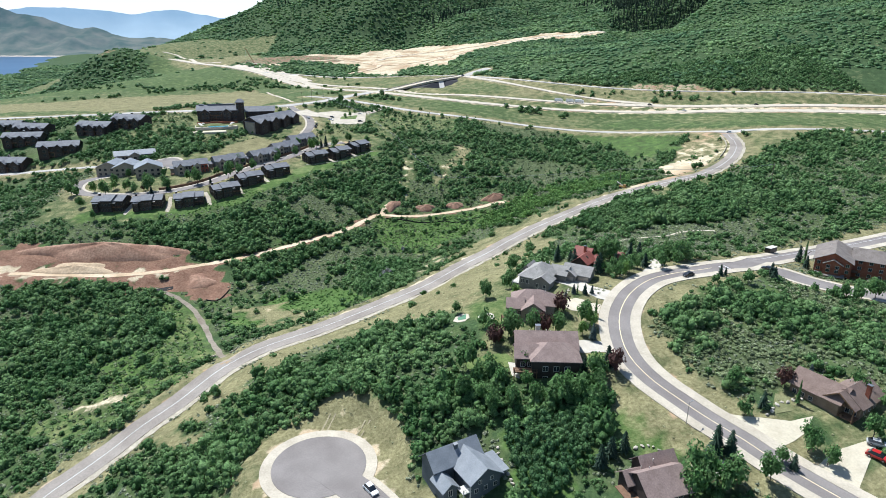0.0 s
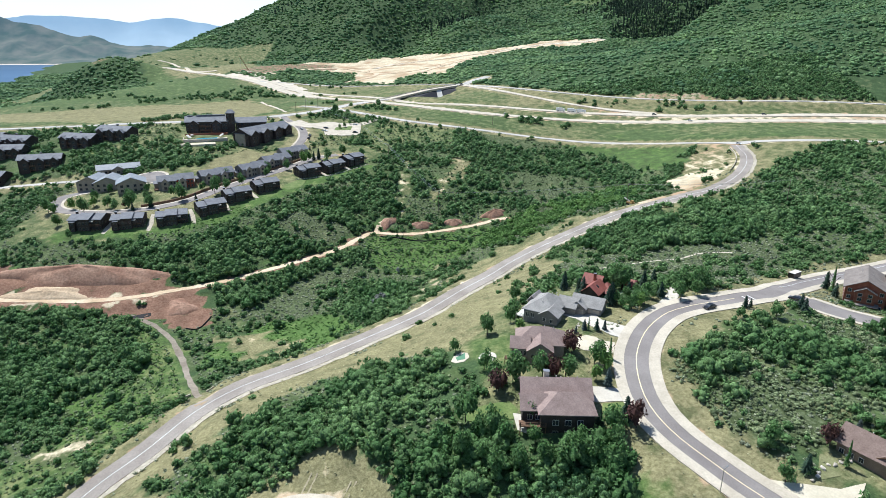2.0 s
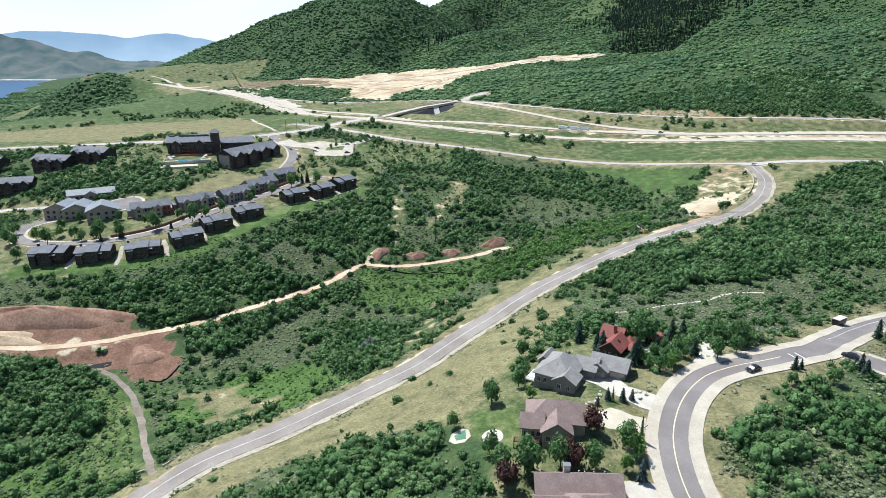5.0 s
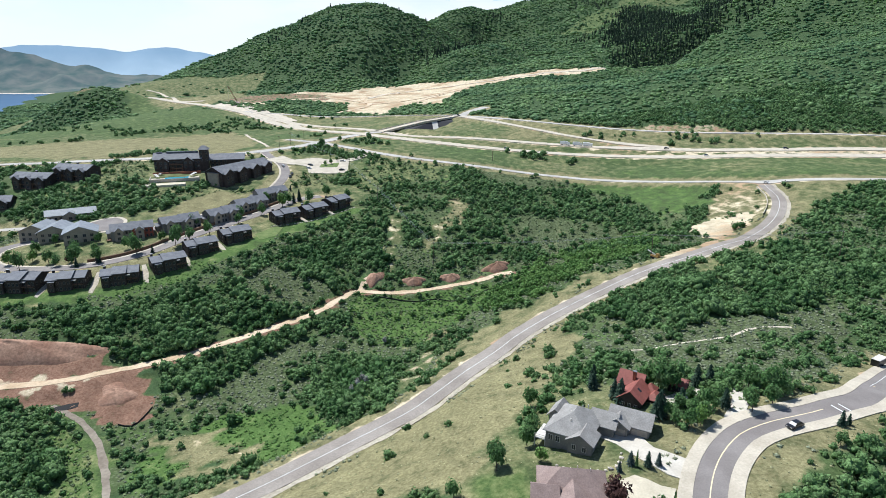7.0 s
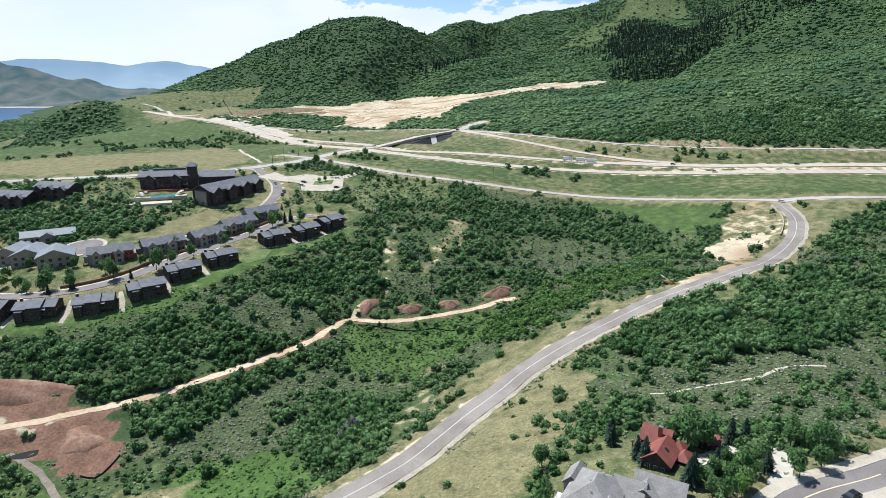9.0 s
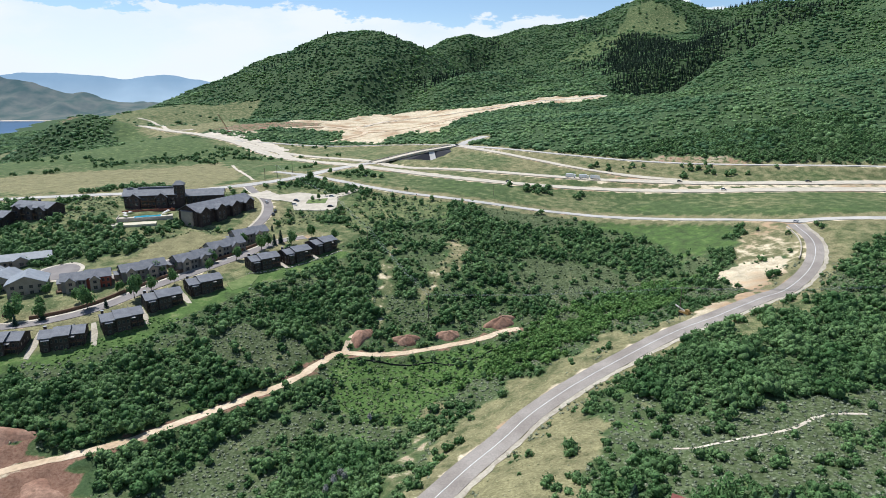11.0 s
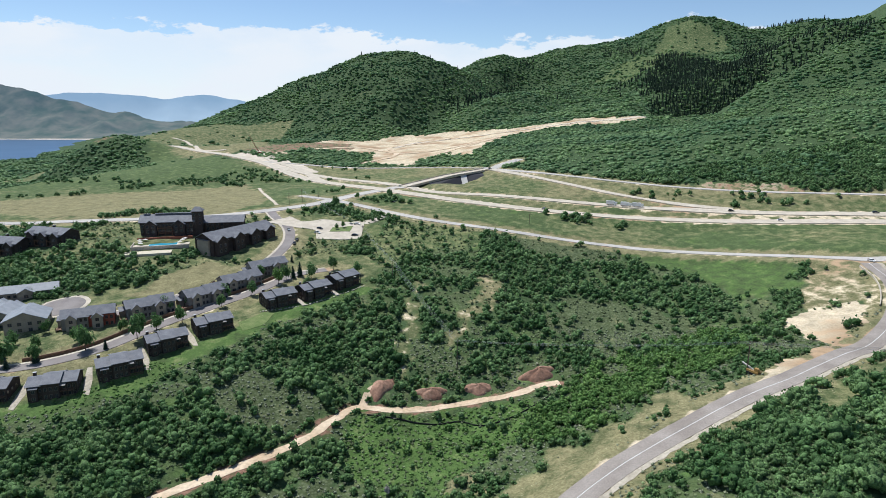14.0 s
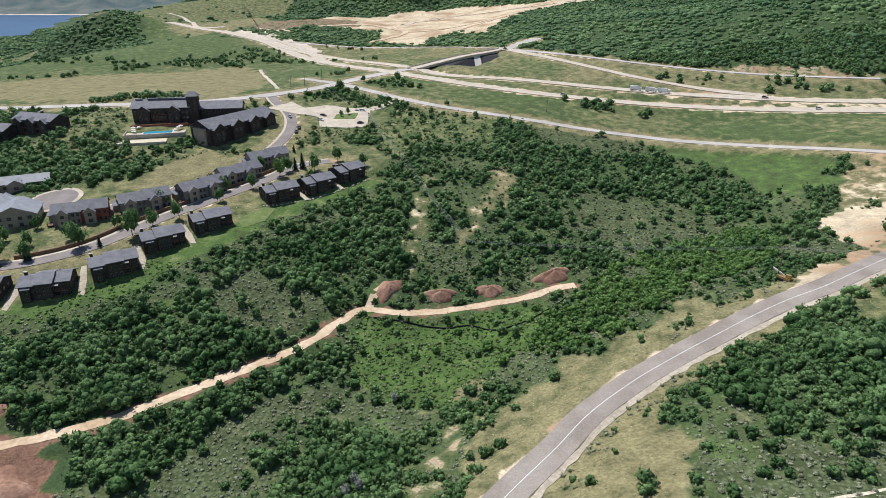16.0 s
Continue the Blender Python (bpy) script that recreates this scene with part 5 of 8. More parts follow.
# dense low brush on the island of land inside the bend
x, y = strewn(62, 150, 130, 215, 1.35)
cv = cover(x, y)
k = (np.any([inside(q, x, y) for q in (SAGE_FLATS[0], OAK_STANDS[-1])], 0) | (x > 112)) & (road_distance(x, y) > 3) & off_paving(x, y) & (np.hypot(x - 97, y - 134) > 12) & (wander(x, y, 14.0, 2, 3.0) > -0.5)
x, y = x[k], y[k]
sz = rng.uniform(0.55, 1.25, len(x)) * (1 + 0.35 * wander(x, y, 12.0, 2, 7.0))
scatter("low_brush", [oak(150 + j, 2, 10, 0.3, 0.5) for j in range(6)], x, y, ground(x, y) - 0.05, sz, sz * rng.uniform(0.6, 1.1, len(x)), M_UNDER, "dense low grey-green brush inside the bend", "shrubs", True)
# bright willows along the drainage, bush rows beside the road bank, and garden bushes: x, y, bushes, spread
M_WILLOW = leaf_material("willow_leaves", (0.095, 0.19, 0.05), (0.175, 0.29, 0.085), 0.15, 2.2, 0.35)
for mat, label, spots in (
    (M_WILLOW, "bright green willow bushes along the drainage", [(33, 348, 5, 3), (40, 353, 6, 3), (48, 360, 6, 3), (56, 368, 6, 3), (62, 380, 6, 4), (78, 391, 7, 4), (93, 399, 7, 4), (106, 406, 6, 4), (120, 412, 6, 4), (138, 424, 5, 3), (12, 341, 5, 3), (7, 348, 5, 3), (25, 362, 5, 3), (-20, 347, 4, 4), (-5, 357, 4, 3)]),
    (M_LEAF, "green bushes in rows beside the road bank", [(-7, 262, 5, 1.2), (-4.6, 269, 5, 1.2), (-1.8, 276, 5, 1.2), (1, 286, 5, 1.2), (3.4, 294, 4, 1.2), (-16.5, 258, 4, 1.6), (-19, 254, 4, 1.6), (-23.5, 262, 4, 2), (-19.5, 268, 4, 1.6), (-17.5, 280, 4, 1.6), (-15.6, 287, 4, 1.6), (-18.6, 248, 4, 1.6), (-27, 254, 4, 2), (-30, 251, 4, 2), (1.4, 317, 4, 1.8), (5, 322, 4, 1.8), (-2, 313, 3, 1.5), (-6, 315.7, 3, 1.5), (8, 297, 3, 1.2), (-137, 281, 3, 1.2)]),
    (M_LEAF, "round green bushes in the sage round the houses", [(30, 227, 8, 2.2), (37.4, 252, 5, 2), (41, 238, 6, 2.2), (32, 252, 5, 2), (38, 268, 2, 1), (45, 257, 4, 2), (55, 258.7, 4, 2.2), (61.4, 256, 4, 1.6), (72.7, 255.6, 7, 1.8), (86.4, 250.7, 6, 1.6), (100, 250, 9, 2.4), (112, 265, 8, 2.4), (122, 267, 7, 2.2), (68, 272, 4, 2), (109, 243, 5, 2), (27, 219, 5, 1.8), (23, 209, 5, 1.8), (65.7, 231.6, 6, 2.4), (73.4, 240.4, 4, 2), (71, 232, 5, 2), (97, 221.6, 5, 2), (108, 229.5, 6, 2), (112, 227, 5, 2), (86, 223, 7, 2.6), (91, 227, 6, 2.4)]),
):
    q = np.concatenate([rng.normal(0, 1, (n, 2)) * s + (a, b) for a, b, n, s in spots])
    q = q[road_distance(q[:, 0], q[:, 1]) > 0.6]
    sz = rng.uniform(0.9, 2.0, len(q))
    scatter("oak_scrub", SCRUB_SHAPES, q[:, 0], q[:, 1], ground(q[:, 0], q[:, 1]) - 0.2, sz, sz * rng.uniform(0.9, 1.4, len(q)), mat, label, "shrubs", True)

# bright willows filling the drainage below the road, and rank growth in the wet meadows
x, y = strewn(10, 135, 330, 435, 2.3)
k = inside(WILLOW_BAND, x + 3 * wander(x, y, 20.0, 2, 1.0), y + 3 * wander(x, y, 20.0, 2, 3.0)) & (road_distance(x, y) > 2) & (wander(x, y, 24.0, 2, 2.0) > -0.45)
x, y = x[k], y[k]
sz = rng.uniform(1.0, 2.3, len(x))
scatter("willow_scrub", SCRUB_SHAPES, x, y, ground(x, y) - 0.2, sz, sz * rng.uniform(0.8, 1.3, len(x)), M_WILLOW, "bright green willow scrub along the drainage", "shrubs", True)
x, y = strewn(-150, 60, 180, 375, 1.7)
cv = cover(x, y)
k = (cv[1] > 0.5) & (cv[4] < 0.3) & (road_distance(x, y) > 1) & (rng.uniform(0, 1, len(x)) < 0.62) & off_paving(x, y) & ((y > 200) | (x < -60))
x, y = x[k], y[k]
sz = rng.uniform(0.5, 1.15, len(x))
scatter("meadow_growth", [oak(140 + j, 1, 10, 0.3, 0.4) for j in range(4)], x, y, ground(x, y) - 0.1, sz, sz * rng.uniform(0.4, 0.8, len(x)), M_WILLOW, "rank bright green growth in the wet meadows", "shrubs", True)
M_THICKET = leaf_material("thicket_leaves", (0.07, 0.15, 0.06), (0.125, 0.22, 0.09), 0.15, 2.2, 0.3)
x, y = strewn(10, 45, 108, 138, 1.25)
k = inside(WILLOW_THICKET, x, y)
x, y = x[k], y[k]
sz = rng.uniform(0.8, 1.5, len(x))
scatter("willow_thicket", [oak(130 + j, 2, 60, 0.17, 0.9) for j in range(6)], x, y, ground(x, y) - 0.2, sz, sz * rng.uniform(1.2, 1.9, len(x)), M_THICKET, "dense bright green thicket between two houses", "shrubs", True)

# ---------------------------------------------------------------- building kit
class Geo:
    """Collects the faces of one mesh."""

    def __init__(self):
        self.v, self.f = [], []

    def add(self, verts, faces):
        n = len(self.v)
        self.v += [tuple(p) for p in verts]
        self.f += [tuple(n + i for i in q) for q in faces]
        return self

    def box(self, x0, x1, y0, y1, z0, z1):
        return self.add([(x0, y0, z0), (x1, y0, z0), (x1, y1, z0), (x0, y1, z0), (x0, y0, z1), (x1, y0, z1), (x1, y1, z1), (x0, y1, z1)], [(0, 3, 2, 1), (4, 5, 6, 7), (0, 1, 5, 4), (1, 2, 6, 5), (2, 3, 7, 6), (3, 0, 4, 7)])

    def slab(self, quad, thick):
        """A sloping plate: four corners, given a thickness downwards."""
        low = [(x, y, z - thick) for x, y, z in quad]
        n = len(quad)
        return self.add(list(quad) + low, [tuple(range(n)), tuple(range(2 * n - 1, n - 1, -1))] + [(i, i + n, (i + 1) % n + n, (i + 1) % n) for i in range(n)])

    def tube(self, x, y, z0, z1, r0, r1, n=8):
        ring = [(math.cos(6.2832 * k / n), math.sin(6.2832 * k / n)) for k in range(n)]
        return self.add([(x + r0 * c, y + r0 * s, z0) for c, s in ring] + [(x + r1 * c, y + r1 * s, z1) for c, s in ring], [(k, (k + 1) % n, n + (k + 1) % n, n + k) for k in range(n)] + [tuple(range(n, 2 * n)), tuple(range(n - 1, -1, -1))])


def part(name, geo, mat, parent, label=""):
    ob = mesh_object(name, geo.v, geo.f, mat, parent)
    if label:
        ob["label"] = label
    return ob


def thing(name, x, y, rz, label, category, group="", z=None):
    ob = new(name)
    ob.empty_display_size = 0.2
    ob.matrix_basis = pose(x, y, height(x, y) if z is None else z, 0, 0, rz)
    return tagged(ob, label, category, group)


M_ROOF_BROWN = material("brown_shingles", (0.235, 0.17, 0.15), 0.9, (0.29, 0.215, 0.19), 0.5, fine=0.15, fine_scale=3.0)
M_ROOF_GREY = material("grey_shingles", (0.25, 0.235, 0.22), 0.9, (0.31, 0.295, 0.275), 0.5, fine=0.15, fine_scale=3.0)
M_ROOF_UMBER = material("umber_shingles", (0.17, 0.12, 0.1), 0.9, (0.215, 0.155, 0.13), 0.5, fine=0.15, fine_scale=3.0)
M_ROOF_TAUPE = material("taupe_shingles", (0.17, 0.145, 0.13), 0.9, (0.22, 0.19, 0.17), 0.5, fine=0.15, fine_scale=3.0)
M_ROOF_BLUE = material("blue_grey_roof", (0.2, 0.215, 0.235), 0.6, (0.25, 0.265, 0.285), 0.4, fine=0.08, fine_scale=3.0)
M_ROOF_RED = material("red_metal_roof", (0.23, 0.075, 0.058), 0.6, (0.3, 0.1, 0.078), 0.4, fine=0.12, fine_scale=2.0)
M_ROOF_DARK = material("charcoal_shingles", (0.125, 0.13, 0.147), 0.75, (0.17, 0.175, 0.19), 0.4, fine=0.15, fine_scale=3.0)
M_WALL_BROWN = material("dark_brown_siding", (0.04, 0.03, 0.027), 0.85, (0.06, 0.046, 0.04), 0.6, fine=0.12, fine_scale=5.0)
M_WALL_TAN = material("tan_stucco", (0.28, 0.24, 0.19), 0.9, (0.33, 0.29, 0.23), 0.5, fine=0.08, fine_scale=4.0)
M_WALL_OCHRE = material("ochre_timber_siding", (0.19, 0.135, 0.095), 0.85, (0.24, 0.175, 0.125), 0.6, fine=0.1, fine_scale=5.0)
M_FRAME_DARK = material("dark_window_frame", (0.13, 0.11, 0.095), 0.7, (0.16, 0.14, 0.12), 0.8)
M_WALL_GREY = material("grey_siding", (0.19, 0.18, 0.165), 0.85, (0.24, 0.225, 0.2), 0.5, fine=0.08, fine_scale=4.0)
M_WALL_BLUE = material("slate_blue_siding", (0.085, 0.1, 0.11), 0.85, (0.11, 0.125, 0.135), 0.5, fine=0.08, fine_scale=4.0)
M_BRICK = material("red_brick_wall", (0.26, 0.085, 0.05), 0.9, (0.32, 0.12, 0.075), 0.6, fine=0.15, fine_scale=5.0)
M_STONE = material("pale_stone", (0.42, 0.37, 0.3), 0.95, (0.52, 0.47, 0.4), 0.8, fine=0.2, fine_scale=3.0, rnd=0.2)
M_TRIM = material("pale_trim", (0.55, 0.52, 0.46), 0.7, (0.6, 0.57, 0.52), 0.8)
M_TIMBER = material("brown_timber", (0.14, 0.08, 0.05), 0.8, (0.2, 0.12, 0.075), 1.5)
M_GLASS = material("window_glass", (0.03, 0.036, 0.045), 0.08, spec=0.6)
M_DOOR = material("garage_door", (0.34, 0.3, 0.25), 0.7, (0.38, 0.34, 0.29), 1.0)
M_RED_TRIM = material("rust_red_siding", (0.25, 0.06, 0.04), 0.85, (0.3, 0.085, 0.055), 0.6)
M_DRIVE = material("driveway_concrete", (0.48, 0.435, 0.365), 0.9, (0.56, 0.515, 0.44), 0.3, fine=0.06, fine_scale=2.0)
M_TANDRIVE = material("tan_driveway", (0.5, 0.44, 0.33), 0.9, (0.57, 0.51, 0.39), 0.3, fine=0.08, fine_scale=2.0)
M_RUBBER = material("tyre_rubber", (0.02, 0.02, 0.02), 0.9)
M_STEEL = material("dull_steel", (0.4, 0.4, 0.4), 0.4, metal=0.8)
M_POLE = material("weathered_pole", (0.12, 0.09, 0.065), 0.9, (0.17, 0.13, 0.1), 1.2)

WINDOW_MESH = {}
FRAMES = [M_TRIM]


def window(parent, x, y, z, w, h, turn=0.0, frame_mat=None):
    """A framed pane on a wall; turn: the way it faces, 0 towards -y."""
    key = (round(w, 2), round(h, 2), (frame_mat or FRAMES[0]).name)
    if key not in WINDOW_MESH:
        g = Geo()
        t = 0.09
        g.box(-w / 2, w / 2, -0.07, 0.03, -t, 0.0).box(-w / 2, w / 2, -0.07, 0.03, h, h + t).box(-w / 2, -w / 2 + t, -0.07, 0.03, 0, h).box(w / 2 - t, w / 2, -0.07, 0.03, 0, h).box(-0.03, 0.03, -0.06, 0.02, 0, h)
        fr = bpy.data.meshes.new("window")
        fr.from_pydata(g.v, [], g.f)
        fr.materials.append(frame_mat or FRAMES[0])
        p = Geo().box(-w / 2 + t, w / 2 - t, -0.03, 0.02, 0.0, h)
        pn = bpy.data.meshes.new("pane")
        pn.from_pydata(p.v, [], p.f)
        pn.materials.append(M_GLASS)
        WINDOW_MESH[key] = (fr, pn)
    fr, pn = WINDOW_MESH[key]
    ob = new("window", fr)
    ob.parent = parent
    ob.matrix_basis = pose(x, y, z, 0, 0, turn)
    pane = new("pane", pn)
    pane.parent = ob


def volume(parent, x0, x1, y0, y1, eave, roof, rise, wall_mat, roof_mat, base=-2.5, over=0.7):
    """Walls with their gables, and a roof of thick plates. roof: gable_x, gable_y (the way the ridge runs), hip or shed."""
    w = Geo()
    mx, my = (x0 + x1) / 2, (y0 + y1) / 2
    top = eave + rise
    w.box(x0, x1, y0, y1, base, eave)
    if roof == "gable_x":
        for x in (x0, x1):
            w.add([(x, y0, eave), (x, y1, eave), (x, my, top)], [(0, 1, 2)])
    elif roof == "gable_y":
        for y in (y0, y1):
            w.add([(x0, y, eave), (x1, y, eave), (mx, y, top)], [(0, 1, 2)])
    part("wall", w, wall_mat, parent)
    o, th = over, 0.22
    a0, a1, b0, b1 = x0 - o, x1 + o, y0 - o, y1 + o
    if roof == "gable_x":
        k = rise / ((y1 - y0) / 2)
        e = eave - k * o + th
        t = top + th
        plates = [[(a0, b0, e), (a1, b0, e), (a1, my, t), (a0, my, t)], [(a0, my, t), (a1, my, t), (a1, b1, e), (a0, b1, e)]]
    elif roof == "gable_y":
        k = rise / ((x1 - x0) / 2)
        e = eave - k * o + th
        t = top + th
        plates = [[(a0, b1, e), (a0, b0, e), (mx, b0, t), (mx, b1, t)], [(mx, b1, t), (mx, b0, t), (a1, b0, e), (a1, b1, e)]]
    elif roof == "shed":
        plates = [[(a0, b0, eave + th), (a1, b0, eave + th), (a1, b1, top + th), (a0, b1, top + th)]]
    else:
        k = rise / (min(x1 - x0, y1 - y0) / 2)
        e, t = eave - k * o + th, top + th
        if x1 - x0 >= y1 - y0:
            r0, r1 = x0 + (y1 - y0) / 2, x1 - (y1 - y0) / 2
            r1 = max(r1, r0 + 0.05)
            plates = [[(a0, b0, e), (a1, b0, e), (r1, my, t), (r0, my, t)], [(r0, my, t), (r1, my, t), (a1, b1, e), (a0, b1, e)], [(a0, b1, e), (a0, b0, e), (r0, my, t)], [(r1, my, t), (a1, b0, e), (a1, b1, e)]]
        else:
            r0, r1 = y0 + (x1 - x0) / 2, y1 - (x1 - x0) / 2
            r1 = max(r1, r0 + 0.05)
            plates = [[(a0, b1, e), (a0, b0, e), (mx, r0, t), (mx, r1, t)], [(mx, r1, t), (mx, r0, t), (a1, b0, e), (a1, b1, e)], [(a0, b0, e), (a1, b0, e), (mx, r0, t)], [(mx, r1, t), (a1, b1, e), (a0, b1, e)]]
    for p in plates:
        part("roof", Geo().slab(p, th), roof_mat, parent)


def chimney(parent, x, y, z0, z1, mat, s=0.7):
    c = part("chimney", Geo().box(x - s, x + s, y - s * 0.8, y + s * 0.8, z0, z1), mat, parent)
    part("cap", Geo().box(x - s - 0.12, x + s + 0.12, y - s * 0.8 - 0.12, y + s * 0.8 + 0.12, z1, z1 + 0.15), M_STEEL, c)


def vents(parent, spots):
    for x, y, z in spots:
        part("roof_vent", Geo().tube(x, y, z - 0.3, z + 0.55, 0.13, 0.13, 6), M_TRIM, parent)


def deck(parent, x0, x1, y0, y1, z, drop, mat=None):
    """A raised timber deck with posts and a railing."""
    mat = mat or M_TIMBER
    d = part("deck", Geo().box(x0, x1, y0, y1, z - 0.25, z), mat, parent)
    n = max(2, int((x1 - x0) / 3) + 1)
    for k in range(n):
        x = x0 + 0.2 + (x1 - x0 - 0.4) * k / (n - 1)
        part("post", Geo().box(x - 0.13, x + 0.13, y0 + 0.05, y0 + 0.31, z - drop, z + 1.05), mat, d)
    part("railing", Geo().box(x0, x1, y0 + 0.1, y0 + 0.2, z + 0.95, z + 1.05).box(x0, x1, y0 + 0.1, y0 + 0.18, z + 0.45, z + 0.52).box(x0, x1, y0 + 0.1, y0 + 0.18, z + 0.2, z + 0.26), mat, d)


def garage_door(parent, x, y, z, w, h, turn=0.0):
    g = Geo()
    n = 4
    for k in range(n):
        g.box(-w / 2, w / 2, -0.05, 0.05, h * k / n + 0.02, h * (k + 1) / n - 0.02)
    ob = part("garage_door", g, M_DOOR, parent)
    ob.matrix_basis = pose(x, y, z, 0, 0, turn)


# ---------------------------------------------------------------- houses along the bending street
def brown_house_a():
    h = thing("house", 28.5, 156.5, -2, "brown-roofed house with dark siding above a walk-out slope", "house", "houses along the bending street", z=11.6)
    h.matrix_basis = h.matrix_basis @ Matrix.Scale(0.96, 4)
    volume(h, -8.5, 9, -1.5, 7.5, 4.5, "gable_x", 3.2, M_WALL_BROWN, M_ROOF_BROWN)
    volume(h, -4.6, 8.8, -8.0, 1.5, 4.2, "hip", 3.0, M_WALL_BROWN, M_ROOF_BROWN, -4)
    volume(h, -8.9, -3.0, -5.5, 1.0, 3.7, "gable_x", 2.3, M_WALL_BROWN, M_ROOF_BROWN, -4)
    for x in (-0.8, 2.3, 5.4):
        window(h, x, -8.02, 0.6, 1.6, 1.5)
        window(h, x, -8.02, -2.6, 1.6, 1.5)
    for x in (-7, -5):
        window(h, x, -5.52, 0.6, 1.4, 1.4)
    for y in (-1, 2.5, 5.5):
        window(h, 9.02, y, 1.0, 1.3, 1.3, 90)
    deck(h, -9.8, -3.0, -8.2, -5.5, 0.2, 3.4)
    chimney(h, -2.0, 4.5, 5, 8.9, M_STONE)
    vents(h, [(2, 5, 6.4), (4, 5.2, 6.2), (0.5, 3.8, 7.4), (6.2, 4.4, 7.0), (-4.5, 4, 7)])


def brown_house_b():
    h = thing("house", 28.0, 181.5, -8, "tan stucco house with a brown hipped roof", "house", "houses along the bending street", z=15.0)
    h.matrix_basis = h.matrix_basis @ Matrix.Scale(0.86, 4)
    volume(h, -7.5, 8.0, -3.0, 7.0, 4.2, "hip", 3.6, M_WALL_TAN, M_ROOF_BROWN)
    volume(h, -3.5, 4.0, -7.5, -1.0, 3.8, "gable_y", 2.6, M_WALL_TAN, M_ROOF_BROWN, -4)
    volume(h, -9.0, -3.5, -5.5, 1.0, 3.6, "gable_x", 2.2, M_WALL_TAN, M_ROOF_BROWN, -4)
    for x in (-2, 1, 3):
        window(h, x, -7.52, 0.8, 1.3, 1.5)
    for x in (-8, -6, -4.6):
        window(h, x, -5.52, 0.8, 1.1, 1.5)
        window(h, x, -5.52, -2.2, 1.1, 1.5)
    deck(h, -11.2, -4.0, -7.6, -5.5, 0.1, 3.2)
    garage_door(h, 8.02, 1.0, 0.0, 4.8, 2.3, 90)
    vents(h, [(1.5, 3.5, 7.2), (4.5, 3, 7.0), (-1, 0, 6.0)])


def grey_house():
    h = thing("house", 33.5, 204.5, -30, "grey-shingled house with a wide garage wing", "house", "houses along the bending street", z=16.2)
    h.matrix_basis = h.matrix_basis @ Matrix.Scale(0.87, 4)
    volume(h, -5.8, 5.6, -7.2, 7.6, 3.8, "hip", 3.6, M_WALL_GREY, M_ROOF_GREY)
    volume(h, -8.0, -4.5, 1.5, 7.8, 3.2, "gable_y", 1.8, M_WALL_GREY, M_ROOF_GREY)
    volume(h, 0.8, 7.2, -8.2, -2.5, 3.3, "gable_y", 2.0, M_WALL_GREY, M_ROOF_GREY, -4)
    volume(h, 3.5, 10.0, 2.5, 9.5, 3.4, "gable_x", 2.4, M_WALL_GREY, M_ROOF_GREY)
    volume(h, 7.5, 18.5, 6.6, 14.0, 3.3, "gable_x", 2.6, M_WALL_GREY, M_ROOF_GREY)
    volume(h, 7.2, 13.2, 4.6, 9.0, 3.2, "gable_y", 2.0, M_WALL_GREY, M_ROOF_GREY)
    garage_door(h, 10.2, 4.57, 0.0, 4.8, 2.3)
    garage_door(h, 16.0, 6.57, 0.0, 4.2, 2.3)
    for x in (-4.4, -2.4):
        window(h, x, -7.22, 0.7, 1.3, 1.6)
    for x in (2.4, 5.2):
        window(h, x, -8.22, 0.5, 1.2, 1.4)
        window(h, x, -8.22, -2.4, 1.2, 1.4)
    for y in (-5, -2, 1):
        window(h, -5.82, y, 0.7, 1.4, 1.6, -90)
    deck(h, -9.2, -5.8, -7.0, 0.5, 0.0, 3.0, M_TRIM)
    window(h, 10.2, 4.57, 3.3, 1.0, 0.7)
    vents(h, [(-1, -1, 6.8), (1, 3, 6.9), (0, -4, 6.2), (2, 5, 6.4)])


def red_house():
    h = thing("house", 53.0, 222.0, -35, "house with steep red metal roofs among trees", "house", "houses along the bending street", z=15.6)
    h.matrix_basis = h.matrix_basis @ Matrix.Scale(0.7, 4)
    volume(h, -7.0, 2.0, 1.5, 9.0, 4.6, "gable_x", 3.6, M_WALL_BROWN, M_ROOF_RED)
    volume(h, -3.0, 5.5, -9.0, 2.5, 4.0, "gable_y", 3.4, M_WALL_BROWN, M_ROOF_RED)
    volume(h, 5.5, 9.5, -2.0, 4.0, 3.0, "hip", 1.6, M_WALL_BROWN, M_ROOF_RED)
    volume(h, 3.2, 6.8, 2.0, 6.0, 4.2, "hip", 1.8, M_WALL_BROWN, M_ROOF_RED)
    chimney(h, -1.2, 3.2, 5, 9.6, M_BRICK, 0.6)
    for x in (-1.2, 1.2, 3.6):
        window(h, x, -9.02, 0.8, 1.3, 1.6)
    for x in (-6, -4):
        window(h, x, 1.48, 1.0, 1.2, 1.5)
    part("skylight", Geo().slab([(2.4, -4.5, 6.75), (3.8, -4.5, 5.65), (3.8, -3.2, 5.65), (2.4, -3.2, 6.75)], 0.1), M_GLASS, h)
    deck(h, -10, -7.0, 2.0, 8.5, 0.2, 2.4)


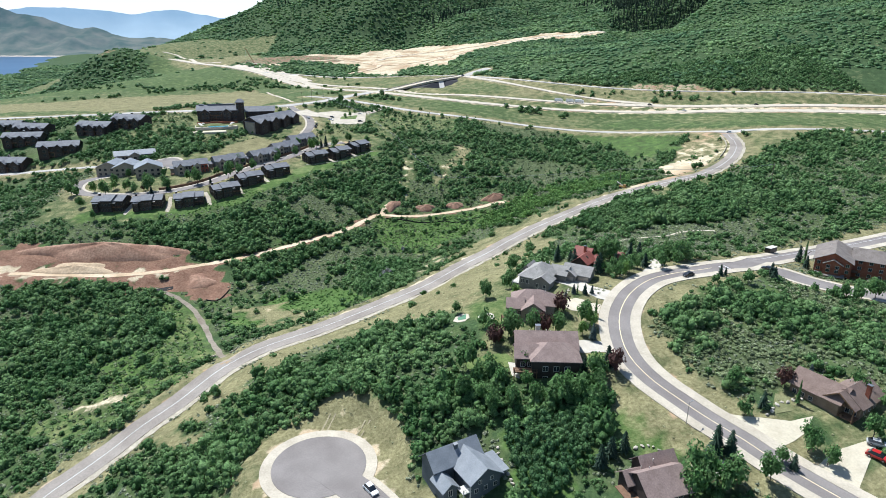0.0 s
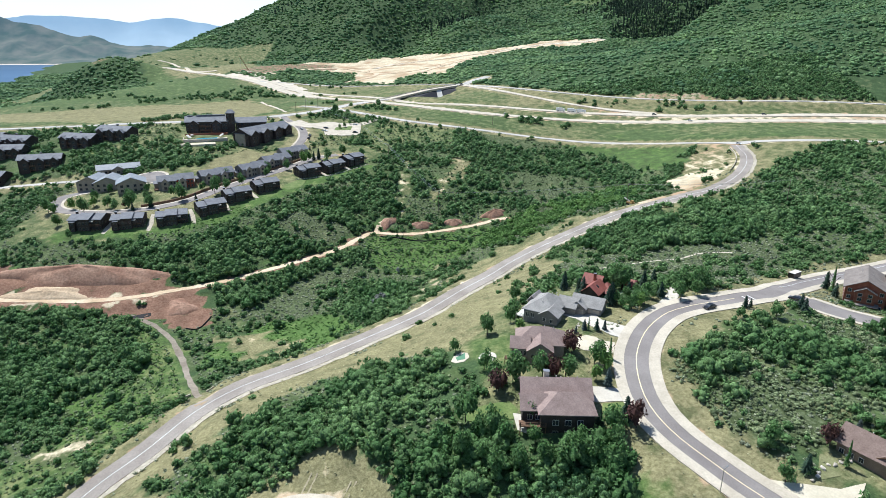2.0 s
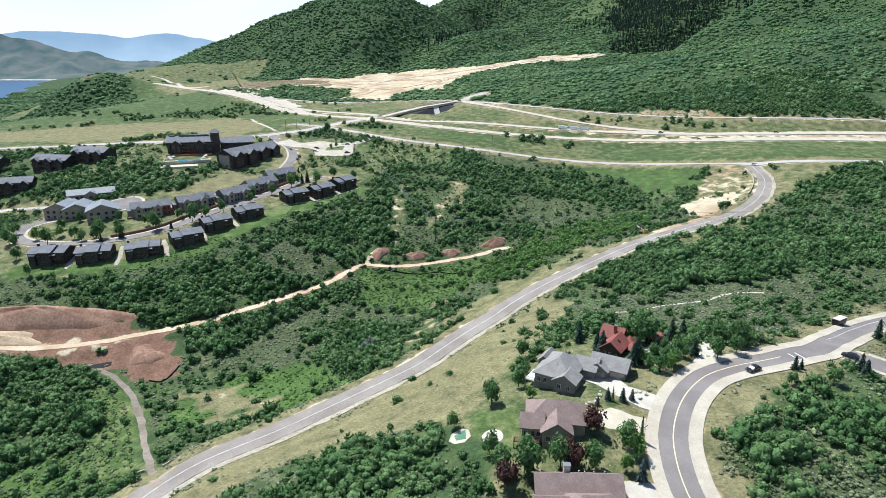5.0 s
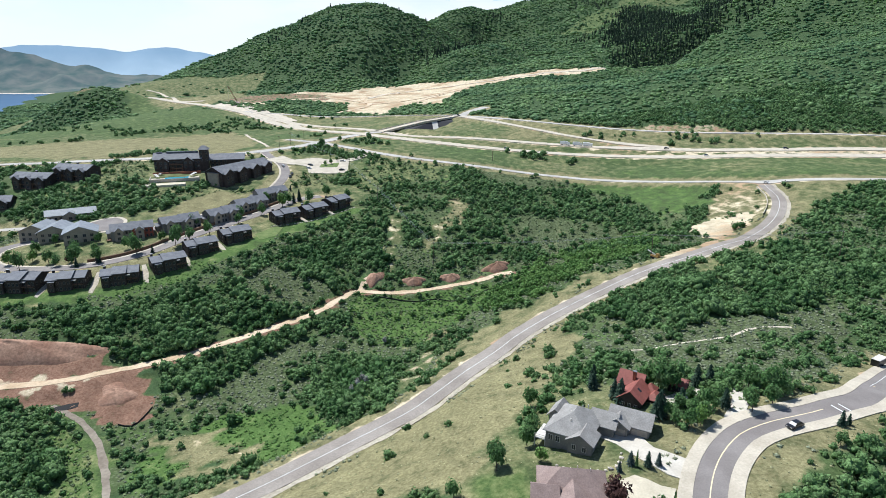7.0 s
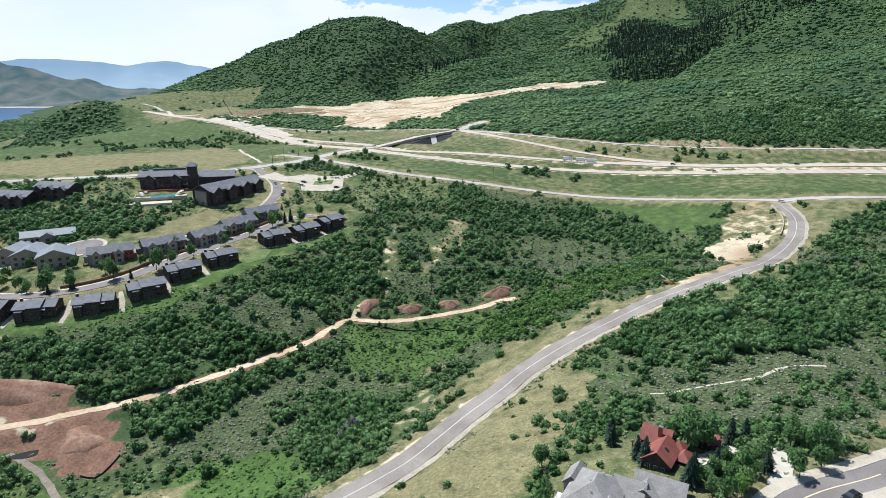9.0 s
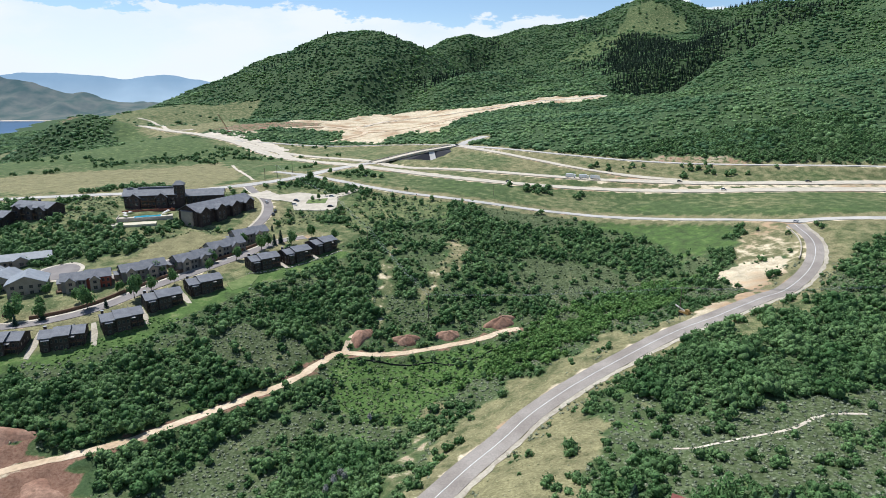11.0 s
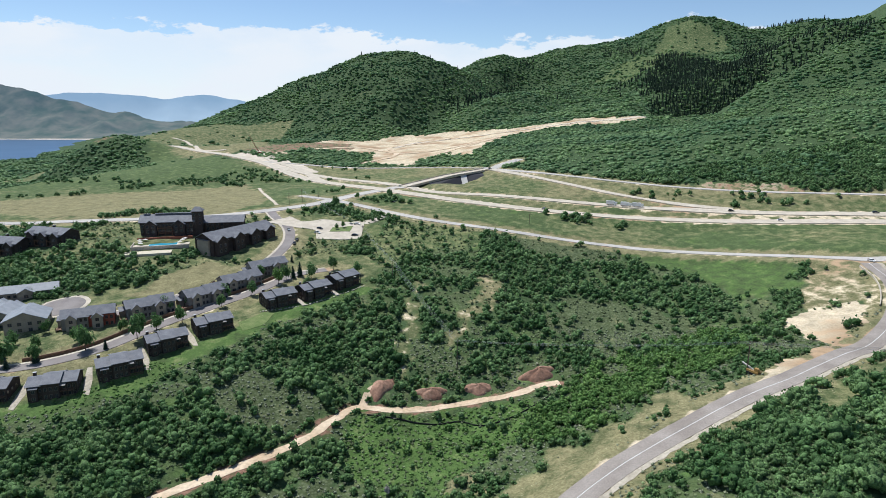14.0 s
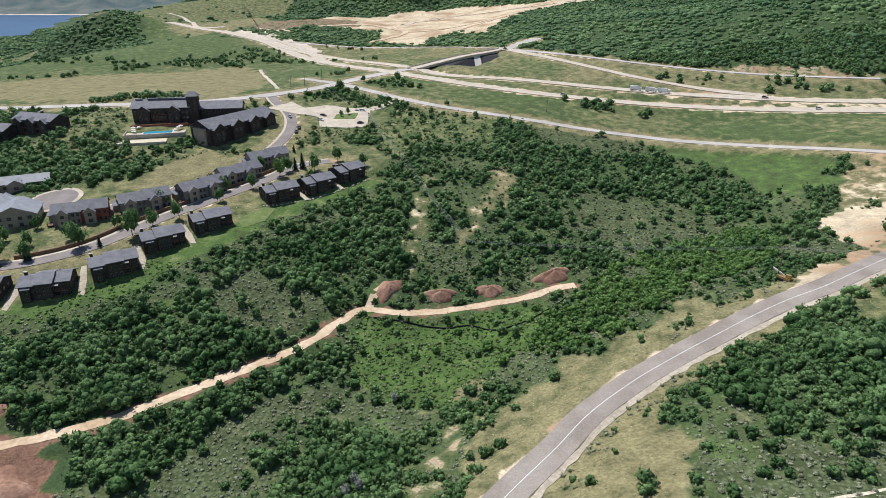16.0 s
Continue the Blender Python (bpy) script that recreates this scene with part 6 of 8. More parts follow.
def blue_house():
    h = thing("house", 3.6, 119.8, 31, "slate blue house with a blue-grey metal roof", "house", "houses round the turning circle", z=0.3)
    h.matrix_basis = h.matrix_basis @ Matrix.Scale(0.87, 4)
    volume(h, -7.5, 7.0, 0.5, 7.5, 5.6, "gable_x", 3.2, M_WALL_BLUE, M_ROOF_BLUE, -3, 0.8)
    volume(h, -1.5, 7.5, -8.0, 2.5, 5.0, "gable_y", 3.0, M_WALL_BLUE, M_ROOF_BLUE, -3, 0.8)
    volume(h, 7.5, 10.5, -6.5, 0.0, 3.6, "shed", 0.8, M_WALL_BLUE, M_ROOF_BLUE)
    volume(h, -8.0, -4.0, -5.0, 0.5, 3.0, "gable_y", 1.6, M_WALL_BLUE, M_ROOF_BLUE, -1)
    chimney(h, 0.4, 3.0, 6, 9.2, M_WALL_BLUE, 0.5)
    for x in (0, 3, 6):
        window(h, x, -8.02, 1.2, 1.2, 1.3)
    for x in (1.2, 4.8):
        window(h, x, -8.02, 3.6, 1.0, 1.1)
    deck(h, -4.0, -1.5, -8.0, -5.0, 2.4, 2.4, M_TRIM)
    window(h, -6, -5.02, 0.6, 1.2, 1.8)
    for y in (-6, -3):
        window(h, 7.52, y, 3.9, 1.0, 0.9, 90)


def brown_house_c():
    h = thing("house", 46.5, 111.5, 18, "brown-roofed house with an open timber gable", "house", "houses along the bending street", z=4.6)
    h.matrix_basis = h.matrix_basis @ Matrix.Scale(0.85, 4)
    volume(h, -6.0, 5.5, -6.0, 4.5, 3.6, "gable_x", 3.6, M_WALL_BROWN, M_ROOF_BROWN, -3, 0.9)
    volume(h, -2.0, 7.5, 2.0, 8.0, 4.2, "gable_x", 3.0, M_WALL_BROWN, M_ROOF_BROWN, -3, 0.8)
    volume(h, -7.5, -1.0, 1.0, 5.5, 3.2, "gable_x", 2.0, M_WALL_BROWN, M_ROOF_BROWN, -3, 0.8)
    for x in (-3, 0, 3):
        window(h, x, -6.02, 0.8, 1.4, 1.4)
    deck(h, -9.5, -6.0, -5.5, 4.0, 0.3, 2.8)
    vents(h, [(-1.5, 1.5, 6.0), (-3, 2.8, 5.5), (1, 3.5, 6.3)])


def brown_house_d():
    h = thing("house", 96.6, 134.0, -58, "large ochre-brown house with brown roofs and a gabled deck", "house", "houses along the bending street", z=11.6)
    h.matrix_basis = h.matrix_basis @ Matrix.Scale(0.82, 4)
    volume(h, -10.5, 4.0, -4.2, 4.8, 4.6, "gable_x", 3.4, M_WALL_OCHRE, M_ROOF_UMBER, -3, 0.9)
    volume(h, -1.5, 8.5, -0.5, 12.0, 4.2, "gable_y", 3.6, M_WALL_OCHRE, M_ROOF_UMBER, -4, 0.9)
    chimney(h, 7.2, 5.0, 4.5, 9.2, M_BRICK, 0.6)
    for x in (-9, -6.5, -4):
        window(h, x, -4.22, 1.0, 1.3, 1.4)
    for x in (0, 2.4, 5, 7):
        window(h, x, -0.52, 0.6, 1.2, 1.6)
    for y in (2, 5, 8):
        window(h, 8.52, y, 1.0, 1.2, 1.2, 90)
    deck(h, -1.5, 8.5, -4.0, -0.5, 0.3, 3.4)
    # the gabled roof over the deck on its timber posts
    k, top = 0.72, 7.84
    for sx in (-1, 1):
        part("porch_roof", Geo().slab([(3.5 + sx * 5.2, -4.4, top - k * 5.2), (3.5, -4.4, top), (3.5, -1.2, top), (3.5 + sx * 5.2, -1.2, top - k * 5.2)], 0.22), M_ROOF_UMBER, h)
        part("rafter", Geo().slab([(3.5 + sx * 5.2, -4.5, top - k * 5.2 - 0.05), (3.5, -4.5, top - 0.05), (3.5, -4.3, top - 0.05), (3.5 + sx * 5.2, -4.3, top - k * 5.2 - 0.05)], 0.4), M_TIMBER, h)
        part("porch_post", Geo().box(3.5 + sx * 4.6 - 0.16, 3.5 + sx * 4.6 + 0.16, -4.1, -3.78, -3, 4.3), M_TIMBER, h)
    part("tie_beam", Geo().box(-1.1, 8.1, -4.2, -3.95, 4.1, 4.4), M_TIMBER, h)
    vents(h, [(-5, 2, 7), (-1, 2.2, 7), (1, 7, 6.8), (5, 9, 6.6), (3.5, 4, 7.8)])


def brick_apartments():
    h = thing("apartment_house", 153.0, 229.5, -33, "red brick apartment house with grey-brown gabled roofs", "apartment house", z=9.4)
    h.matrix_basis = h.matrix_basis @ Matrix.Scale(0.88, 4)
    volume(h, -7.0, 7.0, -9.0, 12.0, 8.8, "gable_y", 3.6, M_BRICK, M_ROOF_TAUPE, -3, 0.8)
    volume(h, 7.0, 24.0, 0.0, 12.0, 8.6, "gable_x", 3.4, M_BRICK, M_ROOF_TAUPE, -3, 0.8)
    volume(h, -3.5, 3.5, -10.4, -8.0, 7.6, "gable_y", 1.9, M_BRICK, M_ROOF_TAUPE, -3, 0.5)
    for z in (1.0, 4.0, 6.8):
        for x in (-5.4, 5.4):
            window(h, x, -9.02, z, 1.4, 1.3)
        for x in (-1.7, 1.7):
            window(h, x, -10.42, z if z < 6 else 5.9, 1.5, 1.2)
        for x in (10, 14, 18, 22):
            window(h, x, -0.02, z, 1.5, 1.4)
        for y in (-6, -2, 2, 6):
            window(h, -7.02, y, z, 1.3, 1.3, -90)
    part("awning", Geo().slab([(-6.5, -12.0, 2.6), (5.0, -12.0, 2.6), (5.0, -9.0, 3.2), (-6.5, -9.0, 3.2)], 0.2), M_ROOF_TAUPE, h)
    for z in (0.2, 3.4):
        deck(h, 7.0, 9.8, -3.4, 0.0, z, z + 1.5)
    vents(h, [(2, 3, 11.5), (-2, 6, 11.6), (12, 8, 10.5), (16, 8, 10.5)])


for make in (brown_house_a, brown_house_b, grey_house, red_house, blue_house, brown_house_c, brown_house_d, brick_apartments):
    make()


# ---------------------------------------------------------------- condominiums
def condo_block(x, y, rz):
    h = thing("condominium", x, y, rz, "dark brown condominium block with a charcoal gabled roof", "condominium", "condominiums along the lower street")
    volume(h, -9.4, -3.4, 0.3, 12.5, 6.3, "gable_x", 2.0, M_WALL_BROWN, M_ROOF_DARK, -5, 0.6)
    volume(h, -3.4, 3.0, -0.6, 13.0, 7.1, "gable_x", 2.1, M_WALL_BROWN, M_ROOF_DARK, -5, 0.6)
    volume(h, 3.0, 9.2, 1.4, 13.5, 6.6, "gable_x", 2.1, M_WALL_BROWN, M_ROOF_DARK, -5, 0.6)
    volume(h, -8.2, -5.2, -1.0, 1.0, 5.2, "shed", 0.7, M_WALL_BROWN, M_ROOF_DARK, -5, 0.3)
    for z in (0.2, 3.4):
        window(h, -6.7, -1.02, z, 1.5, 1.4)
        for xx in (-4.4, -9.0 + 0.7):
            window(h, xx, 0.28, z, 0.9, 1.4)
        for xx in (-2.2, -0.2, 1.8):
            window(h, xx, -0.62, z + 0.3, 1.2, 1.6)
        for xx in (4.4, 6.4, 8.2):
            window(h, xx, 1.38, z + 0.2, 1.1, 1.6)
        for yy in (3.0, 6.5, 10.0):
            window(h, 9.22, yy, z, 1.2, 1.4, 90)
            window(h, -9.42, yy, z, 1.2, 1.4, -90)
        part("balcony", Geo().box(3.2, 8.8, -0.4, 1.4, z - 0.5, z - 0.25).box(3.2, 8.8, -0.42, -0.34, z + 0.55, z + 0.65).box(3.2, 3.3, -0.4, 1.4, z + 0.55, z + 0.65), M_TIMBER, h)
        for xx in (3.3, 6.0, 8.7):
            part("post", Geo().box(xx - 0.12, xx + 0.12, -0.4, -0.16, z - 3.2, z + 2.7), M_WALL_BROWN, h)
    part("canopy", Geo().slab([(2.2, -0.6, 5.6), (5.4, -0.6, 5.6), (5.4, 1.6, 6.0), (2.2, 1.6, 6.0)], 0.15), M_ROOF_GREY, h)
    part("foundation", Geo().box(-9.7, 9.5, 1.0, 12.7, -5.2, -2.4), M_STONE, h, "pale stone foundation")
    chimney(h, -8.0, 8.5, 6, 9.4, M_WALL_BROWN, 0.6)
    vents(h, [(-3, 9, 8.2), (4, 10, 8.4)])
    return h


FRAMES[0] = M_FRAME_DARK
block = condo_block(-193, 340, 0)
block.matrix_basis = block.matrix_basis @ Matrix.Scale(0.92, 4)
for x, y, rz in ((-171, 342, 12), (-149, 348, 20), (-131, 362.5, 36), (-122, 383, 38), (-109.5, 401, 39), (-89, 432, 39), (-74, 444.5, 44), (-61.5, 458.5, 50)):
    copy_thing(block, pose(x, y, height(x, y), 0, 0, rz) @ Matrix.Scale(0.92, 4))


def townhouse(x, y, rz, accent, label):
    h = thing("townhouse", x, y, rz, label, "townhouse", "townhouses along the upper street")
    volume(h, -10.4, 0.0, 0.0, 9.5, 5.4, "gable_x", 2.6, M_WALL_GREY, M_ROOF_DARK, -3, 0.6)
    volume(h, 0.0, 10.4, 0.6, 10.0, 5.8, "gable_x", 2.6, accent, M_ROOF_DARK, -3, 0.6)
    for x0 in (-8.6, 1.6):
        volume(h, x0, x0 + 4.2, -1.6, 3.0, 5.0, "gable_y", 1.9, M_WALL_TAN, M_ROOF_DARK, -3, 0.4)
        window(h, x0 + 2.1, -1.62, 0.4, 1.7, 1.5)
        window(h, x0 + 2.1, -1.62, 3.2, 1.5, 1.3)
    for z in (0.4, 3.2):
        for xx in (-2.8, -1.0):
            window(h, xx, -0.02, z, 1.1, 1.4)
        for xx in (7.2, 9.2):
            window(h, xx, 0.58, z, 1.1, 1.4)
        window(h, 10.42, 5.0, z, 1.3, 1.3, 90)
        window(h, -10.42, 5.0, z, 1.3, 1.3, -90)
    deck(h, -13.0, -10.4, 0.5, 5.0, 0.3, 2.2)
    volume(h, -12.6, -10.4, 5.0, 9.0, 3.0, "shed", 1.0, M_WALL_TAN, M_ROOF_DARK, -3, 0.4)
    return h


t1 = townhouse(-145.5, 415, 38, M_WALL_GREY, "grey and tan townhouse pair with charcoal gables")
for x, y, rz in ((-126, 433, 50), (-116, 454, 47), (-109, 476, 42)):
    copy_thing(t1, pose(x, y, height(x, y), 0, 0, rz))
townhouse(-167, 400.5, 26, M_RED_TRIM, "townhouse pair with rust red siding and charcoal roof")


def cluster_house(x, y, rz):
    h = thing("townhouse", x, y, rz, "tan townhouse with a broad blue-grey roof", "townhouse", "townhouses round the small turning circle")
    volume(h, -8.0, 8.0, 0.0, 15.0, 5.4, "gable_y", 3.4, M_WALL_TAN, M_ROOF_BLUE, -4, 0.8)
    volume(h, -4.0, 4.0, 9.0, 21.0, 4.6, "gable_y", 2.6, M_WALL_TAN, M_ROOF_BLUE, -4, 0.6)
    for z in (0.2, 3.0):
        for xx in (-5.5, -2.0, 2.0, 5.5):
            window(h, xx, -0.02, z, 1.6, 1.4)
        for yy in (3, 7, 11):
            window(h, 8.02, yy, z, 1.3, 1.3, 90)
            window(h, -8.02, yy, z, 1.3, 1.3, -90)
    return h


c1 = cluster_house(-226, 408, 5)
for x, y, rz in ((-211, 402, 14), (-193, 396, 26)):
    copy_thing(c1, pose(x, y, height(x, y), 0, 0, rz))


def long_house(x, y, rz):
    h = thing("townhouse", x, y, rz, "low tan townhouse with a long blue-grey roof", "townhouse", "townhouses round the small turning circle")
    volume(h, -13.0, 13.0, 0.0, 9.0, 3.4, "gable_x", 2.4, M_WALL_TAN, M_ROOF_BLUE, -4, 0.8)
    volume(h, -4.0, 3.0, -2.5, 5.0, 3.2, "gable_y", 2.0, M_WALL_TAN, M_ROOF_BLUE, -4, 0.5)
    for xx in (-11, -8, -5.5, 5, 8, 11):
        window(h, xx, -0.02, 0.6, 1.4, 1.3)
    window(h, -0.5, -2.52, 0.6, 2.0, 1.4)


long_house(-221, 437, 30)


def dark_condo(x, y, rz):
    h = thing("condominium", x, y, rz, "dark timber condominium with stepped charcoal gables", "condominium", "condominiums near the field")
    volume(h, -14.0, 14.0, 0.0, 13.0, 7.6, "gable_x", 2.8, M_WALL_BROWN, M_ROOF_DARK, -4, 0.8)
    for x0 in (-12.0, -2.5, 7.0):
        volume(h, x0, x0 + 5.4, -2.0, 5.0, 6.6, "gable_y", 2.2, M_WALL_BROWN, M_ROOF_DARK, -4, 0.5)
        for z in (0.4, 3.4):
            window(h, x0 + 2.7, -2.02, z, 2.2, 1.6)
    for x0 in (-6.6, 3.0):
        for z in (0.0, 3.0):
            deck(h, x0, x0 + 4.0, -1.6, 0.0, z, z + 2.0)
            window(h, x0 + 2.0, -0.02, z + 0.2, 2.0, 1.8)
    for z in (0.6, 3.6):
        for yy in (3, 9):
            window(h, 14.02, yy, z, 1.5, 1.5, 90)
    chimney(h, 0.0, 8.0, 8, 11.4, M_WALL_BROWN, 0.7)
    return h


d1 = dark_condo(-286, 502, -10)
for x, y, rz in ((-260, 508, -14), (-343, 511, -8), (-296, 470, 18), (-328, 452, -2), (-338, 492, 10), (-372, 522, -5)):
    copy_thing(d1, pose(x, y, height(x, y), 0, 0, rz))


# ---------------------------------------------------------------- the lodge with its pool
def lodge():
    h = thing("lodge", -190, 528, 14, "large dark timber and stone lodge with a square tower", "hotel", z=26.0)
    volume(h, -18, 14, 0, 15, 10.5, "gable_x", 3.6, M_WALL_BROWN, M_ROOF_DARK, -4, 1.0)
    for x0 in (-15, 2):
        volume(h, x0, x0 + 7, -2.2, 6, 9.0, "gable_y", 2.6, M_WALL_BROWN, M_ROOF_DARK, -4, 0.6)
    for z in (0.6, 3.7, 6.8):
        for x in (-17, -6.5, -4.2, -2.0, 0.2, 10.5, 12.6):
            window(h, x, -0.02, z, 1.5, 1.7)
        for x in (-13.2, -10, 3.8, 7):
            window(h, x, -2.22, z, 1.6, 1.7)
        deck(h, -7.5, 1.4, -1.5, 0, z - 0.3, 2.6)
    t = part("tower", Geo().box(13.5, 19.5, 0, 7, -4, 16.5), M_WALL_BROWN, h)
    for x in (14.8, 18.2):
        for z in (8, 11, 13.8):
            window(t, x, -0.02, z, 1.3, 1.6)
    part("tower_roof", Geo().slab([(12.8, -0.8, 16.6), (20.2, -0.8, 16.6), (18.0, 3, 19.2), (15.0, 3, 19.2)], 0.25).slab([(15.0, 3, 19.2), (18.0, 3, 19.2), (20.2, 7.8, 16.6), (12.8, 7.8, 16.6)], 0.25).slab([(12.8, 7.8, 16.6), (12.8, -0.8, 16.6), (15.0, 3, 19.2)], 0.25).slab([(18.0, 3, 19.2), (20.2, -0.8, 16.6), (20.2, 7.8, 16.6)], 0.25), M_ROOF_DARK, t)
    volume(h, 20, 44, 4, 18, 8.6, "gable_x", 3.2, M_WALL_BROWN, M_ROOF_DARK, -4, 1.0)
    for z in (0.6, 3.7, 6.4):
        for x in (22, 25, 28, 31):
            window(h, x, 3.98, z, 1.5, 1.6)
    part("parapet", Geo().box(-10, 12, 6.5, 8.4, 14.2, 14.9).box(-17, -13, 6.5, 8.4, 14.2, 14.7), M_ROOF_DARK, h)
    vents(h, [(-8, 10, 13.2), (0, 10.5, 13), (8, 10, 13.2)])


def lodge_wing():
    h = thing("lodge", -139, 521, 66, "dark lodge wing with stepped gables above the drive", "hotel", z=22.5)
    volume(h, -26, 26, 0, 15, 8.4, "gable_x", 3.6, M_WALL_BROWN, M_ROOF_DARK, -4, 1.0)
    for x0 in (-25, -11, 3, 16):
        volume(h, x0, x0 + 8, -2.6, 8, 7.6, "gable_y", 2.8, M_WALL_BROWN, M_ROOF_DARK, -4, 0.6)
        for z in (0.6, 3.8):
            for k in (2.2, 5.8):
                window(h, x0 + k, -2.62, z, 1.5, 1.7)
    for z in (0.6, 3.8):
        for yy in (3, 7.5, 12):
            window(h, -26.02, yy, z, 1.6, 1.7, -90)
    volume(h, -27.2, -26, 3, 12, 7.8, "shed", 0.5, M_WALL_TAN, M_ROOF_DARK, -4, 0.3)


def pool():
    d = thing("pool_terrace", -186, 509, 20, "pale pool terrace with low stone walls", "terrace", z=25.4)
    part("paving", Geo().box(-17, 15, -6, 12, -3.0, 0.0), M_CONCRETE, d)
    part("lower_terrace", Geo().box(-20, 6, -17, -6.02, -4.0, -1.6), M_TANDRIVE, d)
    part("wall", Geo().box(-17.4, 15.4, -6.5, -6.0, -3.4, 0.8).box(-17.5, -17.0, -6.0, 12, -3.0, 0.8), M_STONE, d)
    part("back_wall", Geo().box(-16, 16, 12.0, 12.6, -2, 2.6), M_BRICK, d)
    part("coping", Geo().box(-8.4, 8.4, -2.4, 6.4, 0.004, 0.1), M_TRIM, d)
    w = material("pool_water", (0.03, 0.3, 0.46), 0.15, (0.05, 0.38, 0.52), 0.3, spec=0.5)
    part("water", Geo().box(-7.8, 7.8, -1.8, 5.8, 0.05, 0.14), w, d, "bright blue pool water")
    for k, (x, y) in enumerate([(-14, 8), (-11, 9), (-13, 2), (11, 3), (12, 7), (10, -3), (-12, -3)]):
        u = thing("parasol", -186 + x * 0.94 - y * 0.342, 509 + x * 0.342 + y * 0.94, 0, "pale canvas parasol on the pool terrace", "parasol", "parasols on the pool terrace", z=25.4)
        part("pole", Geo().tube(0, 0, 0, 2.4, 0.04, 0.04, 6), M_TIMBER, u)
        part("canopy", Geo().tube(0, 0, 2.1, 2.7, 1.5, 0.05, 8), M_TRIM, u)


lodge()
lodge_wing()
pool()

# ---------------------------------------------------------------- lanes, drives and the turning circle
def draped(name, outline, lift, mat, label, category, kind="structure", grid=2.0):
    """A flat patch cut to an outline and laid on the ground."""
    p = np.array(outline, float)
    bm = bmesh.new()
    face = bm.faces.new([bm.verts.new((a, b, 0)) for a, b in p])
    bmesh.ops.triangulate(bm, faces=[face])
    for _ in range(6):
        longest = [e for e in bm.edges if e.calc_length() > grid * 1.6]
        if not longest:
            break
        bmesh.ops.subdivide_edges(bm, edges=longest, cuts=1)
        bmesh.ops.triangulate(bm, faces=bm.faces[:])
    co = np.array([v.co[:2] for v in bm.verts])
    zz = ground(co[:, 0], co[:, 1]) + lift
    for v, z in zip(bm.verts, zz):
        v.co.z = z
    bmesh.ops.recalc_face_normals(bm, faces=bm.faces[:])
    if sum(f.normal.z for f in bm.faces) < 0:
        bmesh.ops.reverse_faces(bm, faces=bm.faces[:])
    edge = [e for e in bm.edges if e.is_boundary]
    low = bmesh.ops.extrude_edge_only(bm, edges=edge)
    for v in low["geom"]:
        if isinstance(v, bmesh.types.BMVert):
            v.co.z -= lift + 0.3
    me = bpy.data.meshes.new(name)
    bm.to_mesh(me)
    bm.free()
    me.materials.append(mat)
    return tagged(new(name, me), label, category, kind=kind)


def ring(cx, cy, r, n=40):
    return [(cx + r * math.cos(6.2832 * k / n), cy + r * math.sin(6.2832 * k / n)) for k in range(n)]


draped("pavement", ring(-31.5, 128.5, 14.6), 0.16, M_CONCRETE, "pale concrete rim round the turning circle", "pavement")
draped("road", ring(-31.5, 128.5, 11.8), 0.26, M_ASPHALT, "grey asphalt turning circle at the end of a street", "road")
ribbon("pavement", W["court"].line[2:], -6.0, 6.0, 0.12, M_CONCRETE, "pale concrete edging of the short street", "pavement")
ribbon("road", W["court"].line[2:], -4.2, 4.2, 0.28, M_ASPHALT, "short asphalt street leading to the turning circle", "road")
ribbon("road", W["lane"].line, -3.6, 3.6, 0.2, M_ASPHALT, "asphalt lane between the rows of condominiums", "road")
ribbon("pavement", W["lane"].line, 3.6, 5.2, 0.26, M_CONCRETE, "pale concrete walk beside the condominium lane", "pavement", across=1)
ribbon("road", W["upper"].line, -3.2, 3.2, 0.22, M_ASPHALT, "asphalt drive from the lodge down to the townhouses", "road")
ribbon("pavement", W["upper"].line, 3.2, 4.6, 0.27, M_CONCRETE, "pale kerb and walk beside the lodge drive", "pavement", across=1)
ribbon("road", W["west"].line, -4.0, 4.0, 0.22, M_PALEROAD, "pale road past the western condominiums", "road")
_l = W["lane"].line
_w = _l[(_l[:, 0] > -176) & (_l[:, 1] < 470) & (_l[:, 1] > 364)]
ribbon("retaining_wall", _w, 6.0, 6.5, 1.6, M_TIMBER, "dark timber retaining wall above the condominium lane", "wall", across=1)
draped("pavement", ring(-195, 424, 12.5, 28), 0.14, M_CONCRETE, "pale concrete rim of the small turning circle", "pavement")
draped("road", ring(-195, 424, 10.5, 28), 0.24, M_ASPHALT, "small asphalt turning circle between townhouses", "road")
draped("parking_lot", [(-143, 572), (-131, 590), (-118, 578), (-106, 584), (-88, 578), (-74, 582), (-70, 541), (-99, 540), (-104, 558), (-126, 566)], 0.3, M_CONCRETE, "pale concrete parking lot beside the lodge", "parking lot")
draped("planter", [(-94, 556), (-80, 556), (-80, 568), (-94, 566)], 0.45, M_GREEN, "planted island in the parking lot", "planter")
ribbon("road", resample([(-74, 575), (-64, 592), (-55, 606)], 3), -3.5, 3.5, 0.3, M_CONCRETE, "pale drive from the parking lot to the frontage road", "road")
draped("driveway", [(38.4, 203.2), (41.6, 210.8), (46, 208.9), (49.8, 205.5), (48.9, 202.7), (50.2, 197.4), (58, 191.2), (54.3, 185.7), (50.1, 187.8), (45.6, 192.6), (42.2, 199.3)], 0.14, M_DRIVE, "white concrete driveway widening to the grey house's garages", "driveway")
draped("driveway", [(39.5, 186.3), (42.8, 187.5), (47.5, 184.4), (50.5, 183.6), (48.6, 178.2), (45.9, 178.7), (40.4, 179.7), (37.9, 182.5)], 0.14, M_TANDRIVE, "tan driveway beside the brown-roofed house", "driveway")
